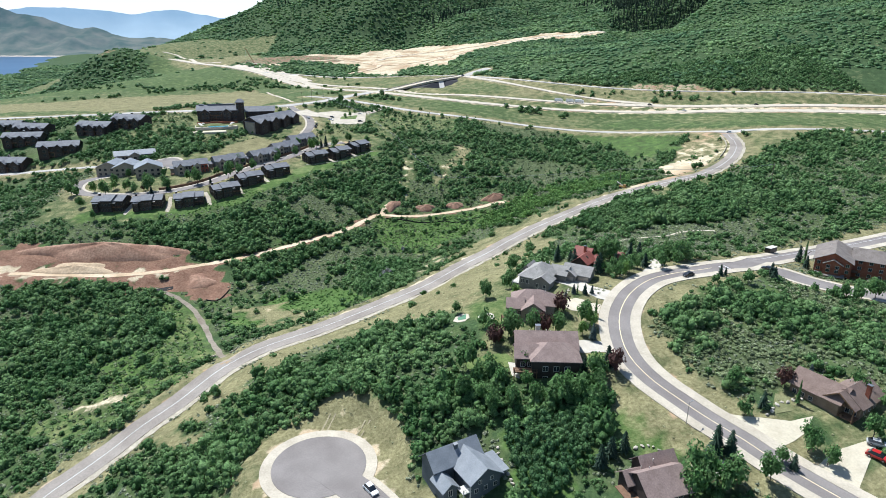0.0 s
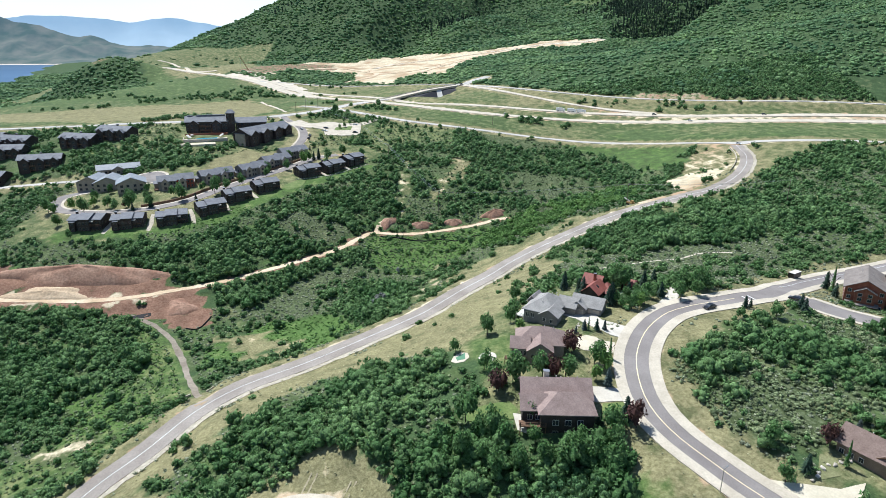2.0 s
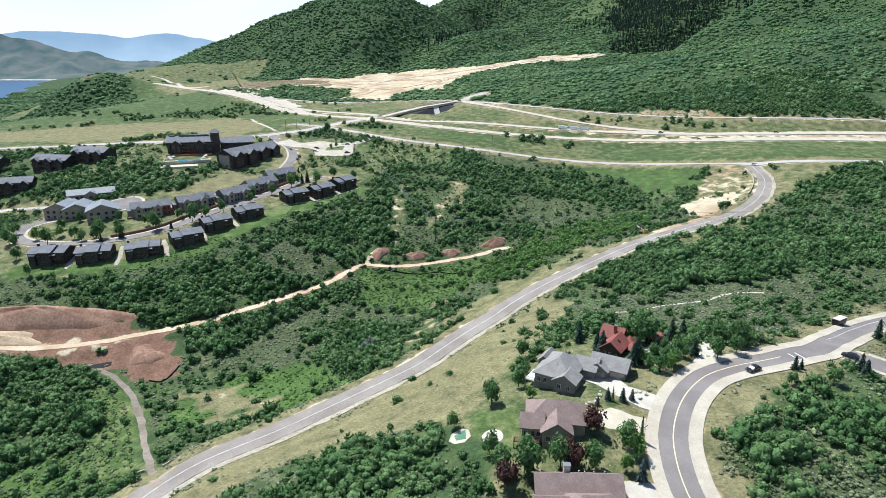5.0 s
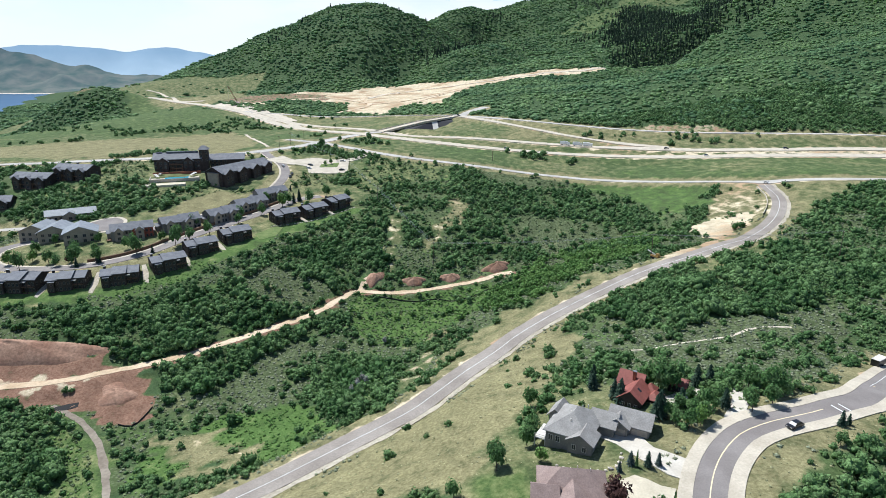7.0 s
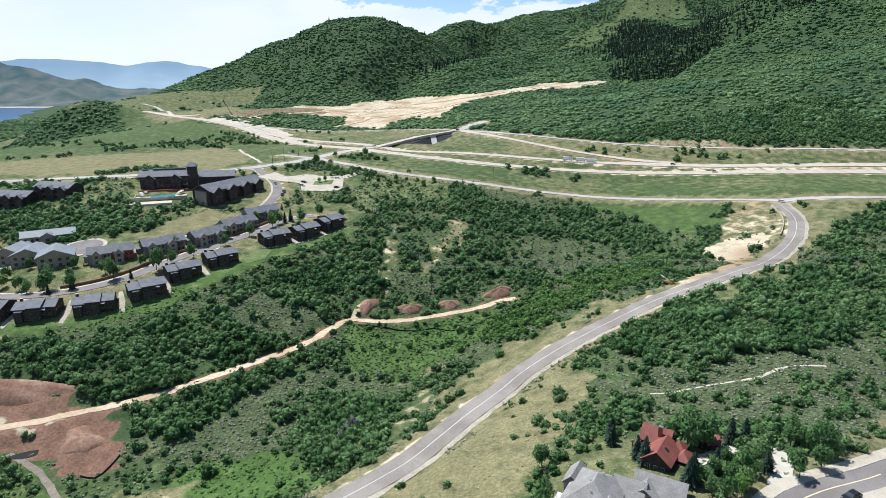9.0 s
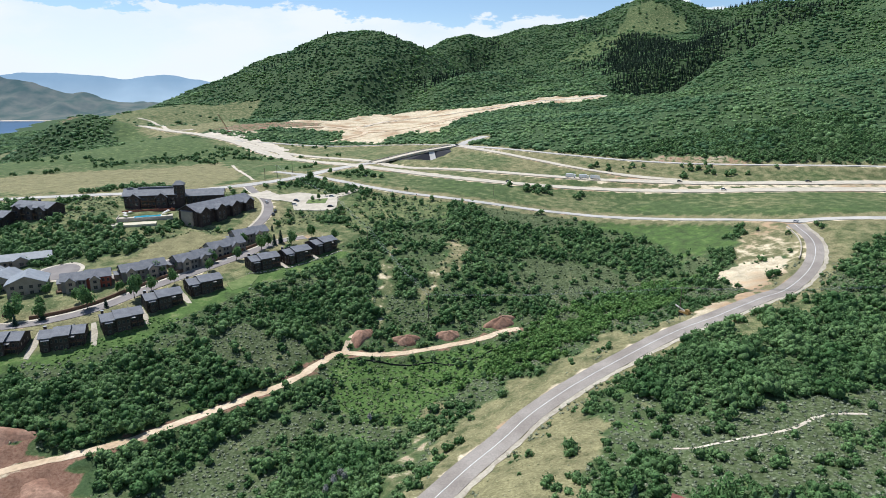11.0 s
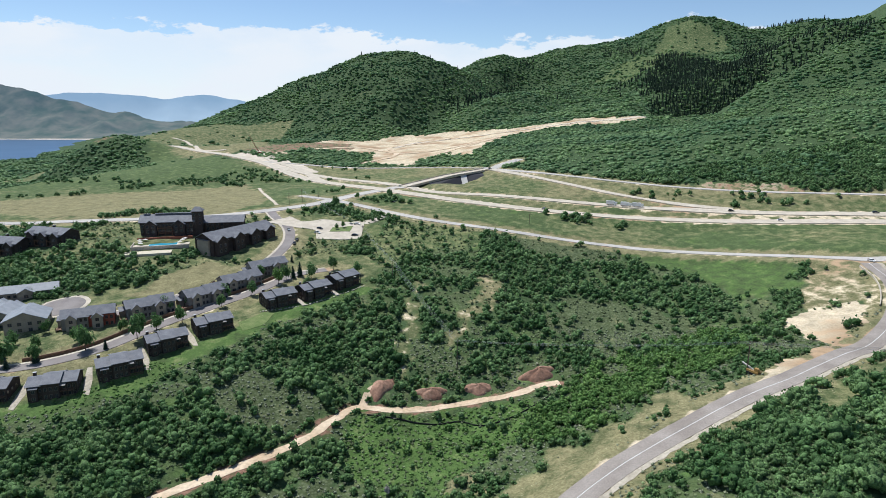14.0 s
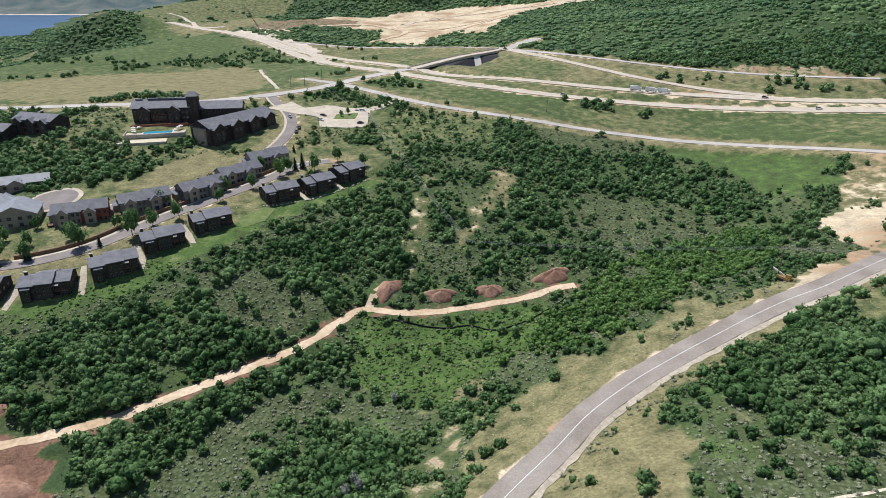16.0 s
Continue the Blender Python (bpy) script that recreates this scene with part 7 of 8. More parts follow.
draped("driveway", [(38.6, 163.8), (46.6, 162.4), (47.4, 157.4), (40.4, 157.7), (38, 158.7)], 0.14, M_DRIVE, "pale driveway beside the brown-roofed house", "driveway")
draped("driveway", [(71.5, 133), (77.5, 131.5), (84.5, 129.1), (90.3, 130), (86.3, 125.3), (79.7, 122.4), (75.6, 122.6)], 0.14, M_TANDRIVE, "tan driveway in front of the large house", "driveway")
draped("driveway", [(82.8, 115.2), (88.8, 119.4), (92.8, 119.9), (102, 122.5), (95.3, 115.6), (90.6, 110.6), (88, 107.5)], 0.14, M_TANDRIVE, "tan driveway with parked cars", "driveway")
ribbon("driveway", resample([(58, 217), (61.6, 219.5), (67.9, 222.4), (74.6, 224.4), (78.9, 222.7), (79.5, 217.8), (76.5, 212.5), (72.5, 207)], 1.5), -2.0, 2.0, 0.2, M_DRIVE, "pale loop driveway to the red-roofed house", "driveway")
draped("driveway", [(57, 118.6), (59.5, 120.4), (63.6, 117.2), (62.6, 114.6), (58.8, 113.7), (56, 115.4)], 0.14, M_DRIVE, "pale driveway behind spruce trees", "driveway")
draped("driveway", [(-3, 112), (4, 112), (4, 106), (-8, 108)], 0.14, M_DRIVE, "white driveway in front of the slate blue house", "driveway")
draped("lawn", [(85, 138.4), (87.5, 136.4), (86.6, 132.3), (81, 131.6)], 0.1, M_DRYLAWN, "small dry yellow-green lawn beside the large house", "lawn")
for pts in ([(-34, 140.3), (-33.5, 144), (-32.1, 148.5)], [(-25.1, 138.2), (-23.8, 141), (-21.8, 144.9)], [(-32.6, 140.3), (-32, 144), (-30.6, 148.3)], [(-23.8, 138), (-22.4, 141), (-20.4, 144.5)]):
    ribbon("track", resample(pts, 1.5), -0.2, 0.2, 0.05, M_RUT, "faint tan wheel ruts in the bare yard", "ruts", across=1)
draped("patio", [(18, 156), (21.4, 155), (20.7, 149.3), (18.6, 150.5)], 0.14, M_DRIVE, "white paved patio below the brown-roofed house", "patio")
draped("patio", [(2.6, 182.4), (3.4, 185.4), (5.6, 187), (7.6, 185.6), (8.0, 182.6), (6.4, 180.6), (4.0, 180.6)], 0.14, M_CONCRETE, "pale hexagonal play court on a lawn", "patio")
draped("play_court", [(4.0, 184.2), (6.8, 186.0), (6.8, 182.0), (4.4, 182.0)], 0.2, material("green_court_paint", (0.09, 0.2, 0.12), 0.8, (0.12, 0.24, 0.15), 0.6), "green painted rectangle of the play court", "court")
draped("fire_pit", ring(13.2, 181.3, 0.9, 14), 0.4, M_STONE, "round stone fire pit on a pale patio", "fire pit", "")
draped("patio", ring(13.2, 181.3, 2.6, 20), 0.12, M_DRIVE, "round pale fire-pit patio on a lawn", "patio")
for x, y, rz in ((-182, 340, 6), (-160, 344, 16), (-139.5, 354, 28), (-126, 372, 37), (-115.5, 391.5, 38), (-81, 437.5, 41), (-67.5, 450.5, 47)):
    c, s = math.cos(radians(rz)), math.sin(radians(rz))
    draped("walkway", [(x + c * u - s * w, y + s * u + c * w) for u, w in ((-1.3, -3), (0.6, -4), (1.4, 5), (0.9, 15), (-0.9, 15), (-1.6, 4))], 0.12, M_SHOULDER, "stony tan walkway between two condominium blocks", "walkway")
for name, poly, label in (("lawn", [(5.5, 158), (11, 160), (17.5, 160.5), (19.5, 157), (18, 154), (11.8, 154.5), (6.7, 155)], "small bright lawn below the brown-roofed house"), ("lawn", [(40.9, 157.2), (46.4, 157.0), (46.7, 155.2), (42.2, 151.8), (39.6, 154.3)], "bright lawn beside the driveway"), ("lawn", [(-104, 412), (-96, 424), (-91, 424), (-92, 412), (-99, 404)], "bright lawn between condominium blocks")):
    draped(name, poly, 0.1, M_GREEN, label, "lawn")
ribbon("trail", resample(FOOTPATH, 3), -0.5, 0.5, 0.06, M_ROADDIRT, "narrow pale footpath across the sage slope", "path", ragged=0.3)
ribbon("shoulder", W["collector"].line, -6.2, -4.2, 0.07, M_SHOULDER, "pale gravel shoulder of the winding road", "shoulder", across=2, ragged=0.6)
ribbon("road", resample([(-39.3, 367), (-38.2, 373), (-36, 377), (-33, 379)], 2), -1.6, 1.6, 0.1, M_TRACK, "short dirt spur off the trail", "dirt road")
for pts in ([(-50.5, 327), (-42.7, 337), (-39.4, 347)], [(-36.3, 360.9), (-24, 360), (-10.7, 358.4), (-1.4, 360.3), (8.7, 357.2), (18.9, 361.4), (31.8, 370.5), (34.2, 373.8)], [(-111.7, 264.5), (-106.6, 263.5), (-104.4, 268.5), (-103.6, 273.7)]):
    ribbon("silt_fence", resample(pts, 2), -0.08, 0.08, 0.5, M_RUBBER, "low black silt fence below the dirt trail", "silt fence", across=1)
draped("tar_patch", [(-140, 270.5), (-138.3, 273.5), (-135, 275.5), (-131.5, 276), (-130.8, 273.8), (-134.5, 271.5)], 0.1, M_RUBBER, "dark heap of asphalt grindings at the track's end", "gravel heap")
ribbon("line", W["collector"].line, -0.09, 0.09, 0.17, M_PAINT, "white centre line of the winding road", "road marking", across=1)
_k = W["bend"].line
_cut = int(np.argmin(np.hypot(_k[:, 0] - 99, _k[:, 1] - 211.5)))
ribbon("line", _k[:_cut], -0.13, 0.13, 0.17, M_YELLOW, "yellow centre line of the bending street", "road marking", across=1)
ribbon("line", _k[_cut + 8 :], 1.2, 1.35, 0.17, M_PAINT, "white lane line of the bending street", "road marking", across=1)
for x, y in ((101.3, 210.3), (103.7, 211.2)):
    ribbon("line", np.array([(x - 0.9, y + 3.0), (x, y), (x + 0.9, y - 3.0)]), -0.2, 0.2, 0.19, M_PAINT, "white bar of a crosswalk", "road marking", across=1)
for a, b in (((-88.4, 204.9), (-86.2, 206.2)), ((-81.2, 207.0), (-79.0, 208.8))):
    ribbon("headwall", np.array([a, ((a[0] + b[0]) / 2, (a[1] + b[1]) / 2), b]), -0.2, 0.2, 0.7, M_CONCRETE, "short pale concrete culvert headwall by the track", "headwall", across=1)
# low white barrier round the bend of the road
_c = W["collector"].line
_k = np.where((_c[:, 1] > 425) & (_c[:, 1] < 478))[0]
ribbon("barrier", _c[_k], 6.6, 7.0, 1.0, M_CONCRETE, "low white concrete barrier along the road bend", "barrier", across=1)


for pts, mat, label in (([(-126, 1189), (-77, 1290), (17, 1311), (110, 1315), (215, 1331), (320, 1325)], M_ROADDIRT, "pale haul road across the cleared hillside"), ([(-253, 1150), (-182, 1184), (-100, 1118), (-29, 1126), (25, 1194), (60, 1260)], M_TRACK, "brown haul track across the cleared ground"), ([(-157, 1041), (-116, 1108), (-136, 1190), (-93, 1242), (-40, 1340)], M_TRACK, "brown haul track climbing the cleared ground"), ([(-40, 1070), (10, 1150), (60, 1240), (150, 1310)], M_TRACK, "brown haul track along the cleared slope")):
    ribbon("haul_road", resample(pts, 12), -4, 4, 0.5, mat, label, "dirt road", across=2)


# ---------------------------------------------------------------- bridge
def bridge():
    b = thing("bridge", -30, 790, 0, "concrete highway bridge with black abutment walls", "bridge", z=0)
    a, c = np.array([-66.0, 756.0]), np.array([20.0, 843.0])
    d = (c - a) / np.linalg.norm(c - a)
    n = np.array([d[1], -d[0]])
    za, zc = height(*a) + 0.4, height(*c) + 0.5
    b.matrix_basis = Matrix.Identity(4)
    zm = max((za + zc) / 2 + 1.5, 40.0)
    m = (a + c) / 2

    def deck_z(k):
        return za + (zm - za) * 2 * k if k < 0.5 else zm + (zc - zm) * (2 * k - 1)

    for p, q, z0, z1 in ((a, m, za, zm), (m, c, zm, zc)):
        part("bridge_deck", Geo().slab([(*(p + n * 7), z0), (*(q + n * 7), z1), (*(q - n * 7), z1), (*(p - n * 7), z0)], 1.2), M_CONCRETE, b)
        for s in (6.8, -6.8):
            part("parapet", Geo().slab([(*(p + n * (s + 0.2)), z0 + 0.9), (*(q + n * (s + 0.2)), z1 + 0.9), (*(q + n * (s - 0.2)), z1 + 0.9), (*(p + n * (s - 0.2)), z0 + 0.9)], 0.9), M_CONCRETE, b)
    dark = material("black_abutment", (0.02, 0.02, 0.026), 0.7)
    for k0, k1, mat, nm in ((0.24, 0.6, dark, "abutment"), (0.6, 0.67, M_TRIM, "slope_paving"), (0.67, 0.9, dark, "wing_wall"), (0.9, 0.92, M_TRIM, "wing_edge")):
        p0, p1 = a + (c - a) * k0 + n * 6.5, a + (c - a) * k1 + n * 6.5
        l0, l1 = p0 + n * 11 - d * 8, p1 + n * 11 - d * 8
        part(nm, Geo().slab([(*l0, height(*l0) - 0.5), (*l1, height(*l1) - 0.5), (*p1, deck_z(k1) - 1.1), (*p0, deck_z(k0) - 1.1)], 0.5), mat, b)
    for k in (0.3, 0.5):
        for s in (-4, 0, 4):
            p = a + (c - a) * k + n * s
            part("pier", Geo().tube(p[0], p[1], height(*p) - 0.5, deck_z(k) - 1.1, 0.6, 0.6, 10), M_CONCRETE, b)


bridge()


# ---------------------------------------------------------------- vehicles
def paint(name, color):
    return material(name, color, 0.3, spec=0.5)


def wheels(h, spots, r):
    for x, y in spots:
        t = part("wheel", Geo().tube(0, 0, -0.11, 0.11, r, r, 12), M_RUBBER, h)
        t.matrix_basis = pose(x, y, r, 0, 90, 0)
        part("rim", Geo().tube(0, 0, -0.125, 0.125, r * 0.6, r * 0.6, 8), M_STEEL, t)


def car(x, y, rz, mat, label, tall=0.0, z=None):
    h = thing("car", x, y, rz, label, "car", z=(height(x, y) if z is None else z) + 0.16)
    prof = [(-2.2, 0.35), (-2.25, 0.75), (-1.3, 0.92), (1.9, 0.95 + tall * 0.2), (2.2, 0.8), (2.2, 0.35)]
    n = len(prof)
    part("body", Geo().add([(-0.88, a, b) for a, b in prof] + [(0.88, a, b) for a, b in prof], [tuple(range(n)), tuple(range(2 * n - 1, n - 1, -1))] + [(i, (i + 1) % n, (i + 1) % n + n, i + n) for i in range(n)]), mat, h)
    part("cabin", Geo().add([(sx * w, a, b) for sx in (-1, 1) for a, b, w in ((-1.2, 0.92, 0.84), (-0.5, 1.42 + tall, 0.68), (1.2, 1.45 + tall, 0.68), (1.95, 0.95, 0.84))], [(0, 1, 2, 3), (7, 6, 5, 4), (0, 4, 5, 1), (2, 6, 7, 3), (1, 5, 6, 2)]), M_GLASS, h)
    part("roof_panel", Geo().box(-0.66, 0.66, -0.45, 1.15, 1.43 + tall, 1.49 + tall), mat, h)
    for s in (-0.6, 0.6):
        part("headlight", Geo().box(s - 0.18, s + 0.18, -2.29, -2.2, 0.6, 0.74), M_TRIM, h)
    wheels(h, [(-0.85, -1.35), (0.85, -1.35), (-0.85, 1.35), (0.85, 1.35)], 0.33)
    return h


P_BLACK, P_WHITE, P_RED, P_SILVER = paint("black_paint", (0.015, 0.015, 0.018)), paint("white_car_paint", (0.75, 0.75, 0.74)), paint("red_car_paint", (0.4, 0.02, 0.02)), paint("silver_paint", (0.4, 0.41, 0.42))
car(85.5, 203.0, -64, P_BLACK, "black car on the bending street")
car(119.5, 214.5, 225, P_BLACK, "black car at the street corner")
car(-17.5, 119.5, 40, P_WHITE, "white van parked at the turning circle", 0.45)
car(99.5, 119.8, 60, P_SILVER, "silver car parked on the tan driveway")
car(97.2, 116.2, 40, P_RED, "red car parked on the tan driveway", 0.25)
car(221.0, 486.5, 20, P_WHITE, "white car waiting at the road junction")
for x, y, rz, m, lb in ((-110.5, 529, 10, P_BLACK, "black car parked on the lodge drive"), (-110.8, 536, 5, P_BLACK, "dark car parked on the lodge drive"), (-122, 556, 30, P_SILVER, "silver car parked on the lodge drive"), (-101, 551, 60, P_WHITE, "white car in the parking lot"), (-102, 562, 60, P_BLACK, "black car in the parking lot"), (-78, 572, 80, P_WHITE, "white car in the parking lot"), (-75, 548, 90, P_BLACK, "black car in the parking lot"), (-62, 646, 60, P_BLACK, "dark car on the dusty road")):
    car(x, y, rz, m, lb)
for x, y, rz, m, lb in ((204, 634, 76, P_BLACK, "dark car on the highway"), (228, 604, 76, P_WHITE, "white car on the highway"), (60, 636, 70, P_SILVER, "silver car on the highway"), (300, 613, 78, P_BLACK, "dark car on the highway"), (22, 842, 40, P_BLACK, "dark car beyond the bridge")):
    car(x, y, rz, m, lb, 0.2, height(x, y) + 0.6)


def truck(x, y, rz, label):
    h = thing("truck", x, y, rz, label, "truck", "trucks on the highway", z=height(x, y) + 0.75)
    part("cab", Geo().box(-1.2, 1.2, -4.2, -2.2, 0.6, 2.8), P_WHITE, h)
    part("windscreen", Geo().box(-1.05, 1.05, -4.26, -4.2, 1.7, 2.6), M_GLASS, h)
    part("cargo_box", Geo().box(-1.25, 1.25, -2.0, 4.5, 0.9, 3.5), P_WHITE, h)
    part("chassis", Geo().box(-0.5, 0.5, -4.0, 4.4, 0.5, 0.9), M_RUBBER, h)
    wheels(h, [(-1.05, -3.2), (1.05, -3.2), (-1.05, 2.8), (1.05, 2.8)], 0.5)


for x, y, rz in ((117, 656, 70), (128, 653, 72), (137, 651, 72)):
    truck(x, y, rz, "white box truck in a line on the highway")


def trailer():
    h = thing("trailer", 139.5, 251, -57, "black box trailer with a white roof by the street", "trailer")
    part("box", Geo().box(-1.2, 1.2, -2.6, 2.6, 0.5, 2.6), P_BLACK, h)
    part("roof", Geo().box(-1.25, 1.25, -2.65, 2.65, 2.6, 2.72), M_TRIM, h)
    part("drawbar", Geo().box(-0.08, 0.08, -4.0, -2.6, 0.45, 0.55), M_STEEL, h)
    wheels(h, [(-1.15, 0.5), (1.15, 0.5)], 0.36)


trailer()


def auger():
    h = thing("auger_truck", 106.5, 364.0, 30, "small ochre drilling machine beside the utility pole", "machine")
    o = paint("orange_machine_paint", (0.36, 0.22, 0.07))
    part("body", Geo().box(-1.1, 1.1, -2.4, 2.4, 0.7, 1.5), o, h)
    part("cab", Geo().box(-0.9, 0.2, -2.2, -0.6, 1.5, 2.8), o, h)
    part("boom", Geo().slab([(-0.2, -0.5, 1.7), (0.3, -0.5, 1.7), (0.3, 5.0, 3.2), (-0.2, 5.0, 3.2)], 0.4), M_TRIM, h)
    for s in (-1.0, 1.0):
        part("track", Geo().box(s - 0.3, s + 0.3, -2.3, 2.3, 0.0, 0.8), M_RUBBER, h)


auger()


def crane():
    h = thing("crane", -322, 1085, 0, "tall red lattice crane at the highway works", "crane")
    rd = paint("crane_red_paint", (0.3, 0.05, 0.03))
    part("base", Geo().box(-3, 3, -4, 4, 0, 3.5), rd, h)
    g = Geo()
    for k in range(12):
        a, b = k / 12, (k + 1) / 12
        for s in (-0.8, 0.8):
            g.slab([(-14 * a + s - 0.18, 0, 3 + 26 * a), (-14 * a + s + 0.18, 0, 3 + 26 * a), (-14 * b + s + 0.18, 0, 3 + 26 * b), (-14 * b + s - 0.18, 0, 3 + 26 * b)], 0.3)
        g.box(-14 * a - 0.9, -14 * a + 0.9, -0.15, 0.15, 3 + 26 * a, 3.3 + 26 * a)
    part("boom", g, rd, h)
    part("cable", Geo().tube(-14, 0, 8, 29, 0.08, 0.08, 4), M_STEEL, h)


crane()

# ---------------------------------------------------------------- utility poles and wires
POLES = [(-137, 647, 11), (-67, 533, 12), (-40, 469, 12), (-3, 393, 13), (105, 366, 13), (187.3, 350, 13), (-131, 677, 10), (-144, 634, 10), (44, 590, 8)]
tops = []
for x, y, hh in POLES:
    p = thing("utility_pole", x, y, 40 if x < 60 else 70, "weathered wooden utility pole with a crossarm", "utility pole", "utility poles")
    part("pole", Geo().tube(0, 0, -0.5, hh, 0.2, 0.13, 8), M_POLE, p)
    arm = part("crossarm", Geo().box(-1.3, 1.3, -0.07, 0.07, hh - 0.9, hh - 0.72), M_POLE, p)
    for s in (-1.15, -0.4, 0.4, 1.15):
        part("insulator", Geo().tube(s, 0, hh - 0.72, hh - 0.5, 0.06, 0.04, 6), M_TRIM, arm)
    tops.append((x, y, height(x, y) + hh - 0.5))


def wire(a, b, off):
    n = 14
    g = Geo()
    a, b = np.array(a), np.array(b)
    d = (b - a)[:2] / np.linalg.norm((b - a)[:2])
    side = np.array([-d[1], d[0], 0]) * off
    pts = [a + (b - a) * k / n + side - np.array([0, 0, 6.0 * (k / n) * (1 - k / n)]) for k in range(n + 1)]
    ring3 = [np.array([-d[1], d[0], 0]) * 0.03 * math.cos(q) + np.array([0, 0, 0.03 * math.sin(q)]) for q in (0.5, 2.6, 4.7)]
    g.add([p + r for p in pts for r in ring3], [(3 * k + m, 3 * k + 3 + m, 3 * k + 3 + (m + 1) % 3, 3 * k + (m + 1) % 3) for k in range(n) for m in range(3)])
    ob = mesh_object("power_line", g.v, g.f, M_STEEL)
    tagged(ob, "thin power line strung between utility poles", "cable", "power lines")


for i, j in ((0, 1), (1, 2), (2, 3), (3, 4), (4, 5)):
    for off in (-1.1, -0.4, 0.4, 1.1):
        wire(tops[i], tops[j], off)


lamp = thing("street_lamp", 58.8, 128.4, 40, "thin grey street lamp beside the bending street", "street lamp")
part("pole", Geo().tube(0, 0, -0.3, 6.2, 0.09, 0.06, 8), M_STEEL, lamp)
part("arm", Geo().box(-0.05, 1.3, -0.05, 0.05, 6.1, 6.2), M_STEEL, lamp)
part("head", Geo().box(1.0, 1.7, -0.15, 0.15, 6.0, 6.12), M_STEEL, lamp)


def shed():
    h = thing("shed", 66.5, 226.0, -35, "small dark shed with a rusty red roof", "shed")
    volume(h, -2.2, 2.2, -2.0, 2.0, 2.4, "gable_x", 1.2, M_WALL_BROWN, M_ROOF_RED, -1.5, 0.4)
    window(h, 0.9, -2.02, 0.9, 0.9, 0.9)


shed()


# ---------------------------------------------------------------- garden trees, one by one
def plant_mesh(name, v, f, mat):
    me = bpy.data.meshes.new(name)
    me.from_pydata([tuple(p) for p in v.tolist()], [], [tuple(q) for q in f.tolist()])
    me.materials.append(mat)
    return me


M_TREE = leaf_material("tree_leaves", (0.075, 0.165, 0.05), (0.165, 0.275, 0.105), 0.4, 1.5, 0.4)
M_PLUM = material("dark_plum_leaves", (0.06, 0.03, 0.028), 0.7, (0.09, 0.045, 0.035), 0.5, spec=0.15, island=0.3)
M_BRIGHT = material("bright_green_leaves", (0.1, 0.19, 0.04), 0.65, (0.14, 0.24, 0.06), 0.5, spec=0.15, island=0.3)
M_BLUESPRUCE = material("blue_spruce_needles", (0.05, 0.075, 0.065), 0.7, (0.08, 0.105, 0.09), 0.5, spec=0.15, island=0.3)


M_DEAD = material("grey_dead_twigs", (0.28, 0.27, 0.25), 0.9, (0.4, 0.39, 0.36), 0.5, spec=0.1, island=0.35)


def crown_mesh(seed, mat):
    v, f = leafy(seed, 430, 9, 0.125, 1.25, quads=False, inner=0.7)
    v[:, 2] = v[:, 2] * 0.82 - 0.02
    return plant_mesh("crown", v * (0.42, 0.42, 1.0), f, mat)


def trunk_mesh():
    g = Geo().tube(0, 0, -0.03, 0.55, 0.022, 0.012, 6)
    for k in range(4):
        a = 1.6 * k
        g.slab([(0.0, 0.0, 0.3 + 0.05 * k), (0.012, 0.0, 0.3 + 0.05 * k), (0.16 * math.cos(a), 0.16 * math.sin(a), 0.52 + 0.05 * k), (0.15 * math.cos(a), 0.16 * math.sin(a), 0.5 + 0.05 * k)], 0.012)
    me = bpy.data.meshes.new("trunk")
    me.from_pydata(g.v, [], g.f)
    me.materials.append(M_BARK)
    return me


TRUNK = trunk_mesh()
CROWNS = {"green": [crown_mesh(200 + k, M_TREE) for k in range(3)], "plum": [crown_mesh(210, M_PLUM)], "grey": [crown_mesh(215, M_DEAD)], "bright": [crown_mesh(220, M_BRIGHT), crown_mesh(221, M_BRIGHT)]}
FIRS = {"spruce": [plant_mesh("crown", *firry(230 + k, 12, 11), M_SPRUCE) for k in range(3)], "blue": [plant_mesh("crown", *firry(240, 12, 11), M_BLUESPRUCE)], "poplar": [plant_mesh("crown", *firry(245, 14, 9), M_TREE)]}
TREE_WORDS = {"grey": "bare grey dead shrub in the drainage", "green": "leafy green tree beside the houses", "plum": "dark plum-leaved tree beside a house", "bright": "bright green young tree near the houses", "spruce": "dark green spruce tree beside the houses", "blue": "blue spruce tree beside the driveway", "poplar": "slim upright tree in a garden"}


def tree(kind, x, y, h, wide=1.0):
    t = thing("tree", x, y, random.uniform(0, 360), TREE_WORDS[kind], "tree", kind + " trees")
    meshes = CROWNS.get(kind) or FIRS[kind]
    tr = new("trunk", TRUNK)
    tr.parent = t
    tr.scale = (h, h, h)
    cr = new("crown", random.choice(meshes))
    cr.parent = t
    s = h * wide * (0.55 if kind == "poplar" else 1.35 if kind in FIRS else 1.0)
    cr.scale = (s, s, h)


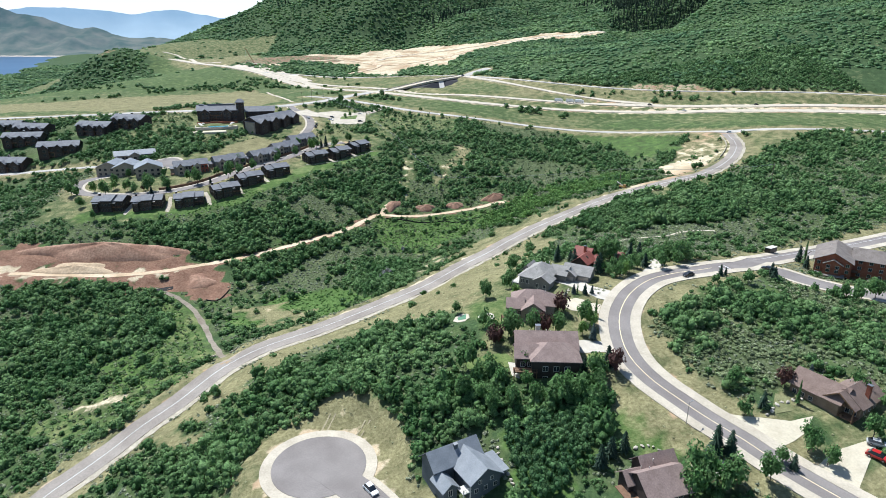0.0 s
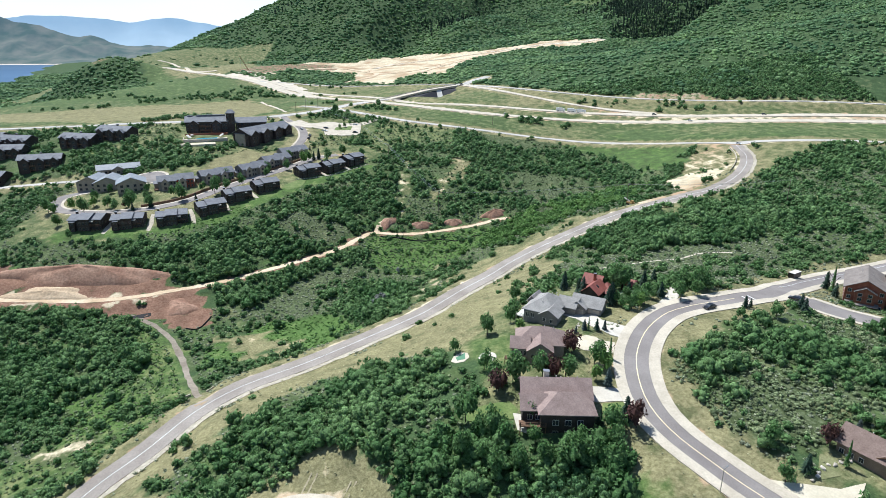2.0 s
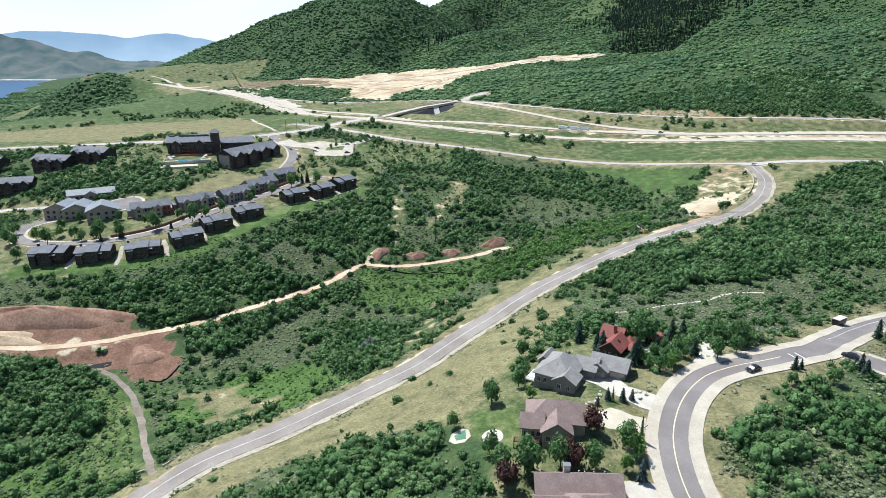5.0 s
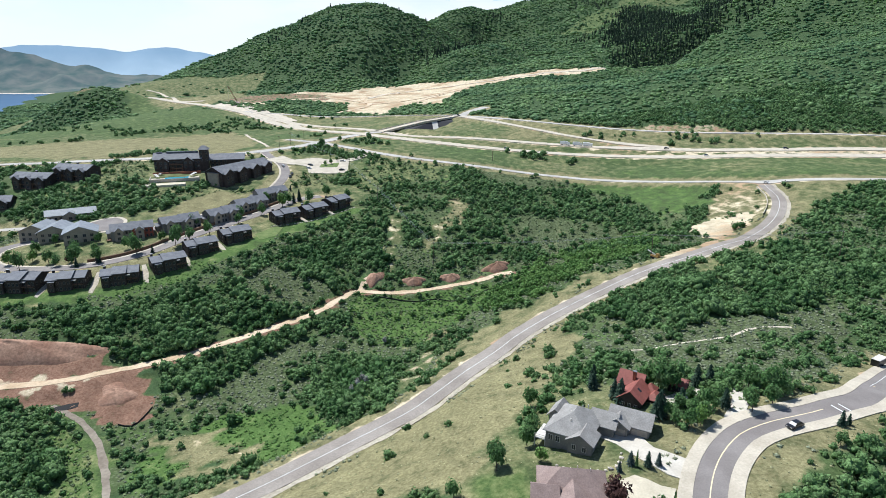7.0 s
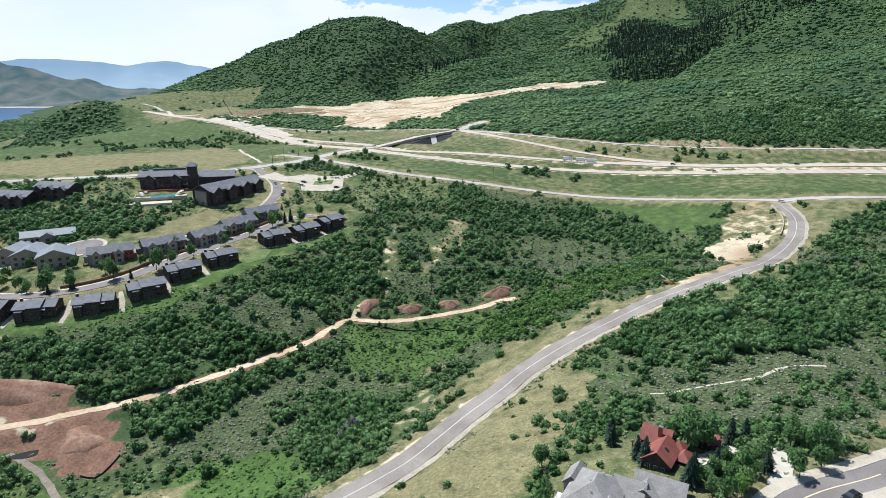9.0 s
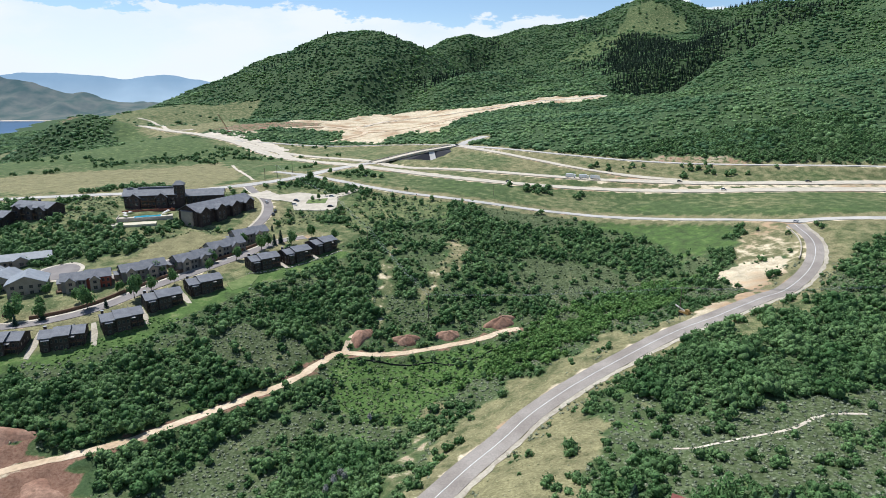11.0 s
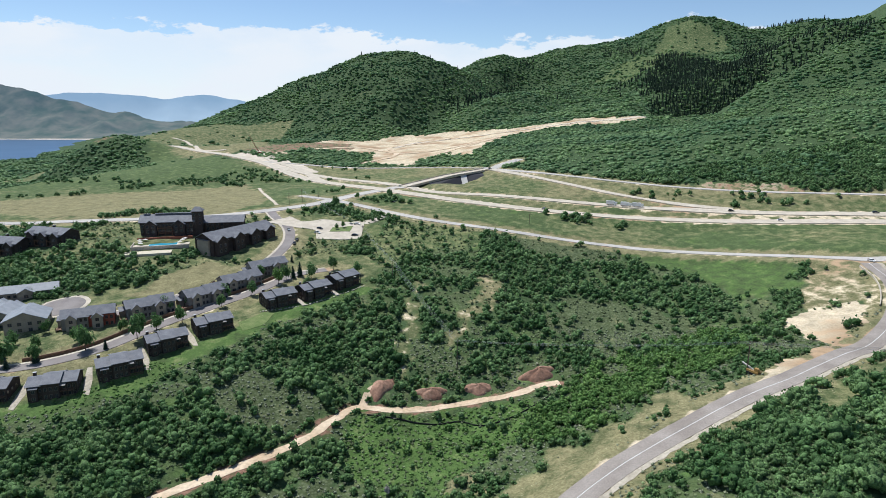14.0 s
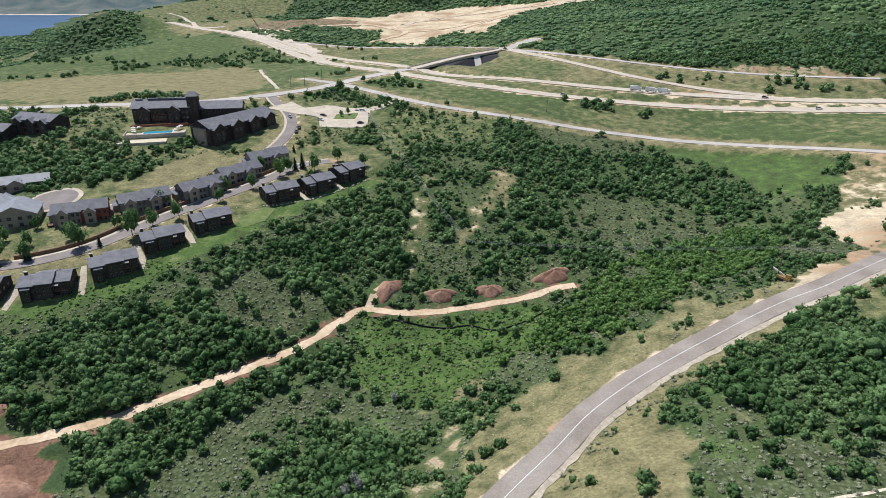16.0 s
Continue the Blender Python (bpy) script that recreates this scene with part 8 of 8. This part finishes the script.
for kind, spots in {
    "spruce": [(44.8, 150.4, 7), (62.4, 119.4, 8), (65.2, 118.4, 7), (42.7, 123.3, 6.5), (36.5, 120, 6.5), (39.4, 122.4, 6), (114.5, 200.5, 6), (78.1, 114.8, 5), (145, 239, 7), (143, 230, 6.5), (114.7, 203.1, 6), (97, 203.5, 4.5), (99, 204, 3.5), (45, 234, 7), (48.5, 219, 7.5), (56, 210.5, 8), (71.8, 227, 7.5), (75.2, 227, 7.5), (44.2, 230.5, 6.5), (47.6, 221.7, 7), (55, 210.1, 7), (64.3, 232, 7), (62.7, 214.4, 6), (73, 212.5, 6), (79.8, 133.8, 5), (46.5, 190, 4), (-170, 369.5, 6), (-148, 381, 5), (-178, 364, 6), (-95, 471, 8), (-92, 474, 9), (-107, 493, 5), (-103, 497, 4.5), (38.5, 150, 5)],
    "grey": [(-30.1, 281.7, 3.5), (-28.8, 286.3, 3), (-31.7, 277.7, 3), (-23.6, 322.5, 2.5), (-27, 284, 3)],
    "blue": [(43.5, 163.5, 6.5), (43, 191, 4), (49, 190.5, 3.5), (96, 143, 5), (40, 189, 3)],
    "poplar": [(145.5, 236, 11), (88.6, 134.4, 7.5), (46.9, 175.5, 7), (44, 190, 5)],
    "plum": [(46.6, 147.8, 6), (28.9, 169.7, 6), (15, 164.5, 6), (37, 179, 6.5), (30, 168, 6), (-128, 444, 6), (88, 140, 5), (-186, 371, 4)],
    "bright": [(24, 195, 3.5), (44, 170, 5), (41, 166, 4), (-100, 461, 7), (-206, 374, 6), (-217, 372, 6), (64, 205, 4.5)],
    "green": [(5, 145, 5.5), (12, 138, 6), (24, 140, 6), (29, 139, 6), (34, 140, 5.5), (39, 138, 5.5), (18, 139, 6), (10, 142, 5.5), (41, 143, 5.5), (-49, 162, 4), (41, 147, 7), (21, 167.7, 7), (11.9, 175, 5), (9, 150.6, 5), (15, 147.5, 5), (22.3, 146.0, 4.5), (32.7, 144, 4.5), (14, 194.7, 5), (14, 168, 6), (22.5, 153, 5), (33, 167, 6), (27, 168, 7), (19, 167, 6), (42, 173, 6.5), (57, 113, 9), (62, 111, 8), (54, 109.5, 8), (84.3, 120.4, 6.5), (86.6, 116.3, 5), (76.4, 116.5, 4), (99.4, 121.5, 5), (71, 111, 6), (75.3, 141.8, 4.5), (74.5, 132.1, 4), (103.3, 196.2, 4), (91.9, 195.8, 3), (126, 195.2, 3), (135.7, 193, 5), (62, 213, 4), (63, 209.3, 4.4), (68.3, 213.7, 4.4), (72.7, 215.9, 4), (75, 217.5, 3.4), (65.9, 207, 4.4), (61, 204.5, 4.4), (58.7, 207.3, 4), (57.8, 209.8, 4), (66.1, 216.5, 4), (70, 211, 4), (78.6, 209.8, 5), (85.6, 213.6, 5), (86.6, 219.5, 5), (90.3, 216.9, 5), (79.9, 214.5, 4), (61, 226, 8), (64, 225, 8), (58, 228, 7), (84, 223, 6), (88, 219, 6), (91, 221, 6), (26, 225, 5), (24, 209, 5.5), (22, 204, 5), (14, 196, 5.5), (4, 188, 4), (137, 190, 6), (147, 195, 6), (104, 136, 6), (108, 129, 6), (110, 120, 6), (12, 150, 6), (6, 155, 7), (30, 141, 7), (-140, 391, 9), (-156, 380, 10), (-182, 369, 9), (-163, 386, 6), (-150, 398, 5), (-177, 380, 5), (-190, 384, 5), (-128, 408, 7), (-118, 428, 6), (-98, 468, 7), (-112, 470, 6), (-134, 428, 5), (-205, 362, 8), (-228, 366, 7), (-236, 384, 6), (-207, 396, 5), (-183, 395, 5), (-60, 478, 6), (-98, 440, 5), (-84, 458, 5), (-196, 331, 5), (-212, 347, 6), (-171, 369, 7), (-196, 371, 6), (-190, 367, 6), (-121, 441, 6), (-109, 444, 6), (-85, 471, 7), (-76, 486, 7), (-136, 400, 6), (-210, 384, 6), (-222, 362, 6), (-141, 421, 6), (-66, 662, 7), (-103, 622, 8), (-83, 575, 4), (-90, 562, 4), (-86, 566, 4)],
}.items():
    for x, y, hh in spots:
        tree(kind, x, y, hh * random.uniform(0.92, 1.1), random.uniform(0.95, 1.2))

# ---------------------------------------------------------------- boulder walls and heaps of soil
STONE = []
for k in range(4):
    r = np.random.default_rng(300 + k)
    me = bpy.data.meshes.new("boulder")
    me.from_pydata([tuple(p) for p in (ICO_V * r.uniform(0.75, 1.15, (12, 1)) * (1, 0.8, 0.6)).tolist()], [], [tuple(f) for f in ICO_F.tolist()])
    me.materials.append(M_STONE)
    STONE.append(me)
for line_pts, label in (([(18, 112), (16, 117), (14, 122), (13, 127)], "row of pale boulders beside the slate blue house"), ([(-10, 117), (-7, 113), (-4, 110)], "row of pale boulders round the front yard"), ([(80, 132), (85, 135), (90, 136), (93, 143)], "row of pale boulders above the tan driveway"), ([(27, 193), (34, 190), (40, 191), (42, 195)], "row of pale boulders beside the grey house"), ([(-98, 424), (-90, 428), (-80, 434), (-66, 447), (-54, 460)], "row of pale boulders below the condominiums"), ([(52, 120), (50, 124), (46, 124)], "row of pale boulders behind the house")):
    pts = resample(line_pts, 1.3)
    w = thing("boulder_wall", pts[0][0], pts[0][1], 0, label, "boulder wall", z=0)
    w.matrix_basis = Matrix.Identity(4)
    for p in pts:
        s = random.uniform(0.4, 0.8)
        b = new("boulder", random.choice(STONE))
        b.parent = w
        b.matrix_basis = pose(p[0] + random.uniform(-0.4, 0.4), p[1] + random.uniform(-0.4, 0.4), height(p[0], p[1]) + 0.15, random.uniform(0, 40), 0, random.uniform(0, 360)) @ Matrix.Scale(s, 4)


def heap(x, y, rx, ry, h, rz, mat, label):
    n, m = 26, 8
    v, f = [(0, 0, h)], []
    for i in range(1, m + 1):
        q = i / m
        for k in range(n):
            a = 6.2832 * k / n
            e = 1 + 0.16 * math.sin(3 * a + x) + 0.1 * math.sin(5 * a + y)
            v.append((rx * q * e * math.cos(a), ry * q * e * math.sin(a), h * (1 - q**1.6) * (1 + 0.1 * math.sin(4 * a + 7 * q)) - 0.6 * (i == m)))
    for k in range(n):
        f.append((0, 1 + k, 1 + (k + 1) % n))
    for i in range(m - 1):
        for k in range(n):
            a, b = 1 + i * n + k, 1 + i * n + (k + 1) % n
            f.append((a, a + n, b + n, b))
    ob = mesh_object("mound", v, f, mat, smooth=True)
    c, s = math.cos(radians(rz)), math.sin(radians(rz))
    for vert in ob.data.vertices:
        px, py = x + vert.co.x * c - vert.co.y * s, y + vert.co.x * s + vert.co.y * c
        vert.co.z += height(px, py) - height(x, y)
    ob.matrix_basis = pose(x, y, height(x, y), 0, 0, rz)
    tagged(ob, label, "soil heap", "heaps of bare soil")


M_REDSOIL = material("red_brown_soil", (0.22, 0.12, 0.08), 0.95, (0.34, 0.21, 0.145), 0.12, detail=8, fine=0.25, fine_scale=1.0, bump=0.5)
M_PALESOIL = material("pale_tan_soil", (0.42, 0.31, 0.2), 0.95, (0.52, 0.4, 0.27), 0.12, detail=8, fine=0.2, fine_scale=1.0)
for a in ((-176, 300, 44, 7, 5.0, 0), (-119.6, 280, 8, 6, 2.2, -35), (-13, 376.5, 6.5, 3.6, 2.4, 5), (6, 380, 6, 3.2, 2.2, 5), (31, 389.5, 8, 4.4, 3.4, 25), (-33, 377, 4, 7, 2.2, -30)):
    heap(*a, M_REDSOIL, "heap of bare red-brown soil beside the trail")
heap(-185, 287, 20, 5, 2.2, 2, M_PALESOIL, "heap of pale tan soil on the bare pad")
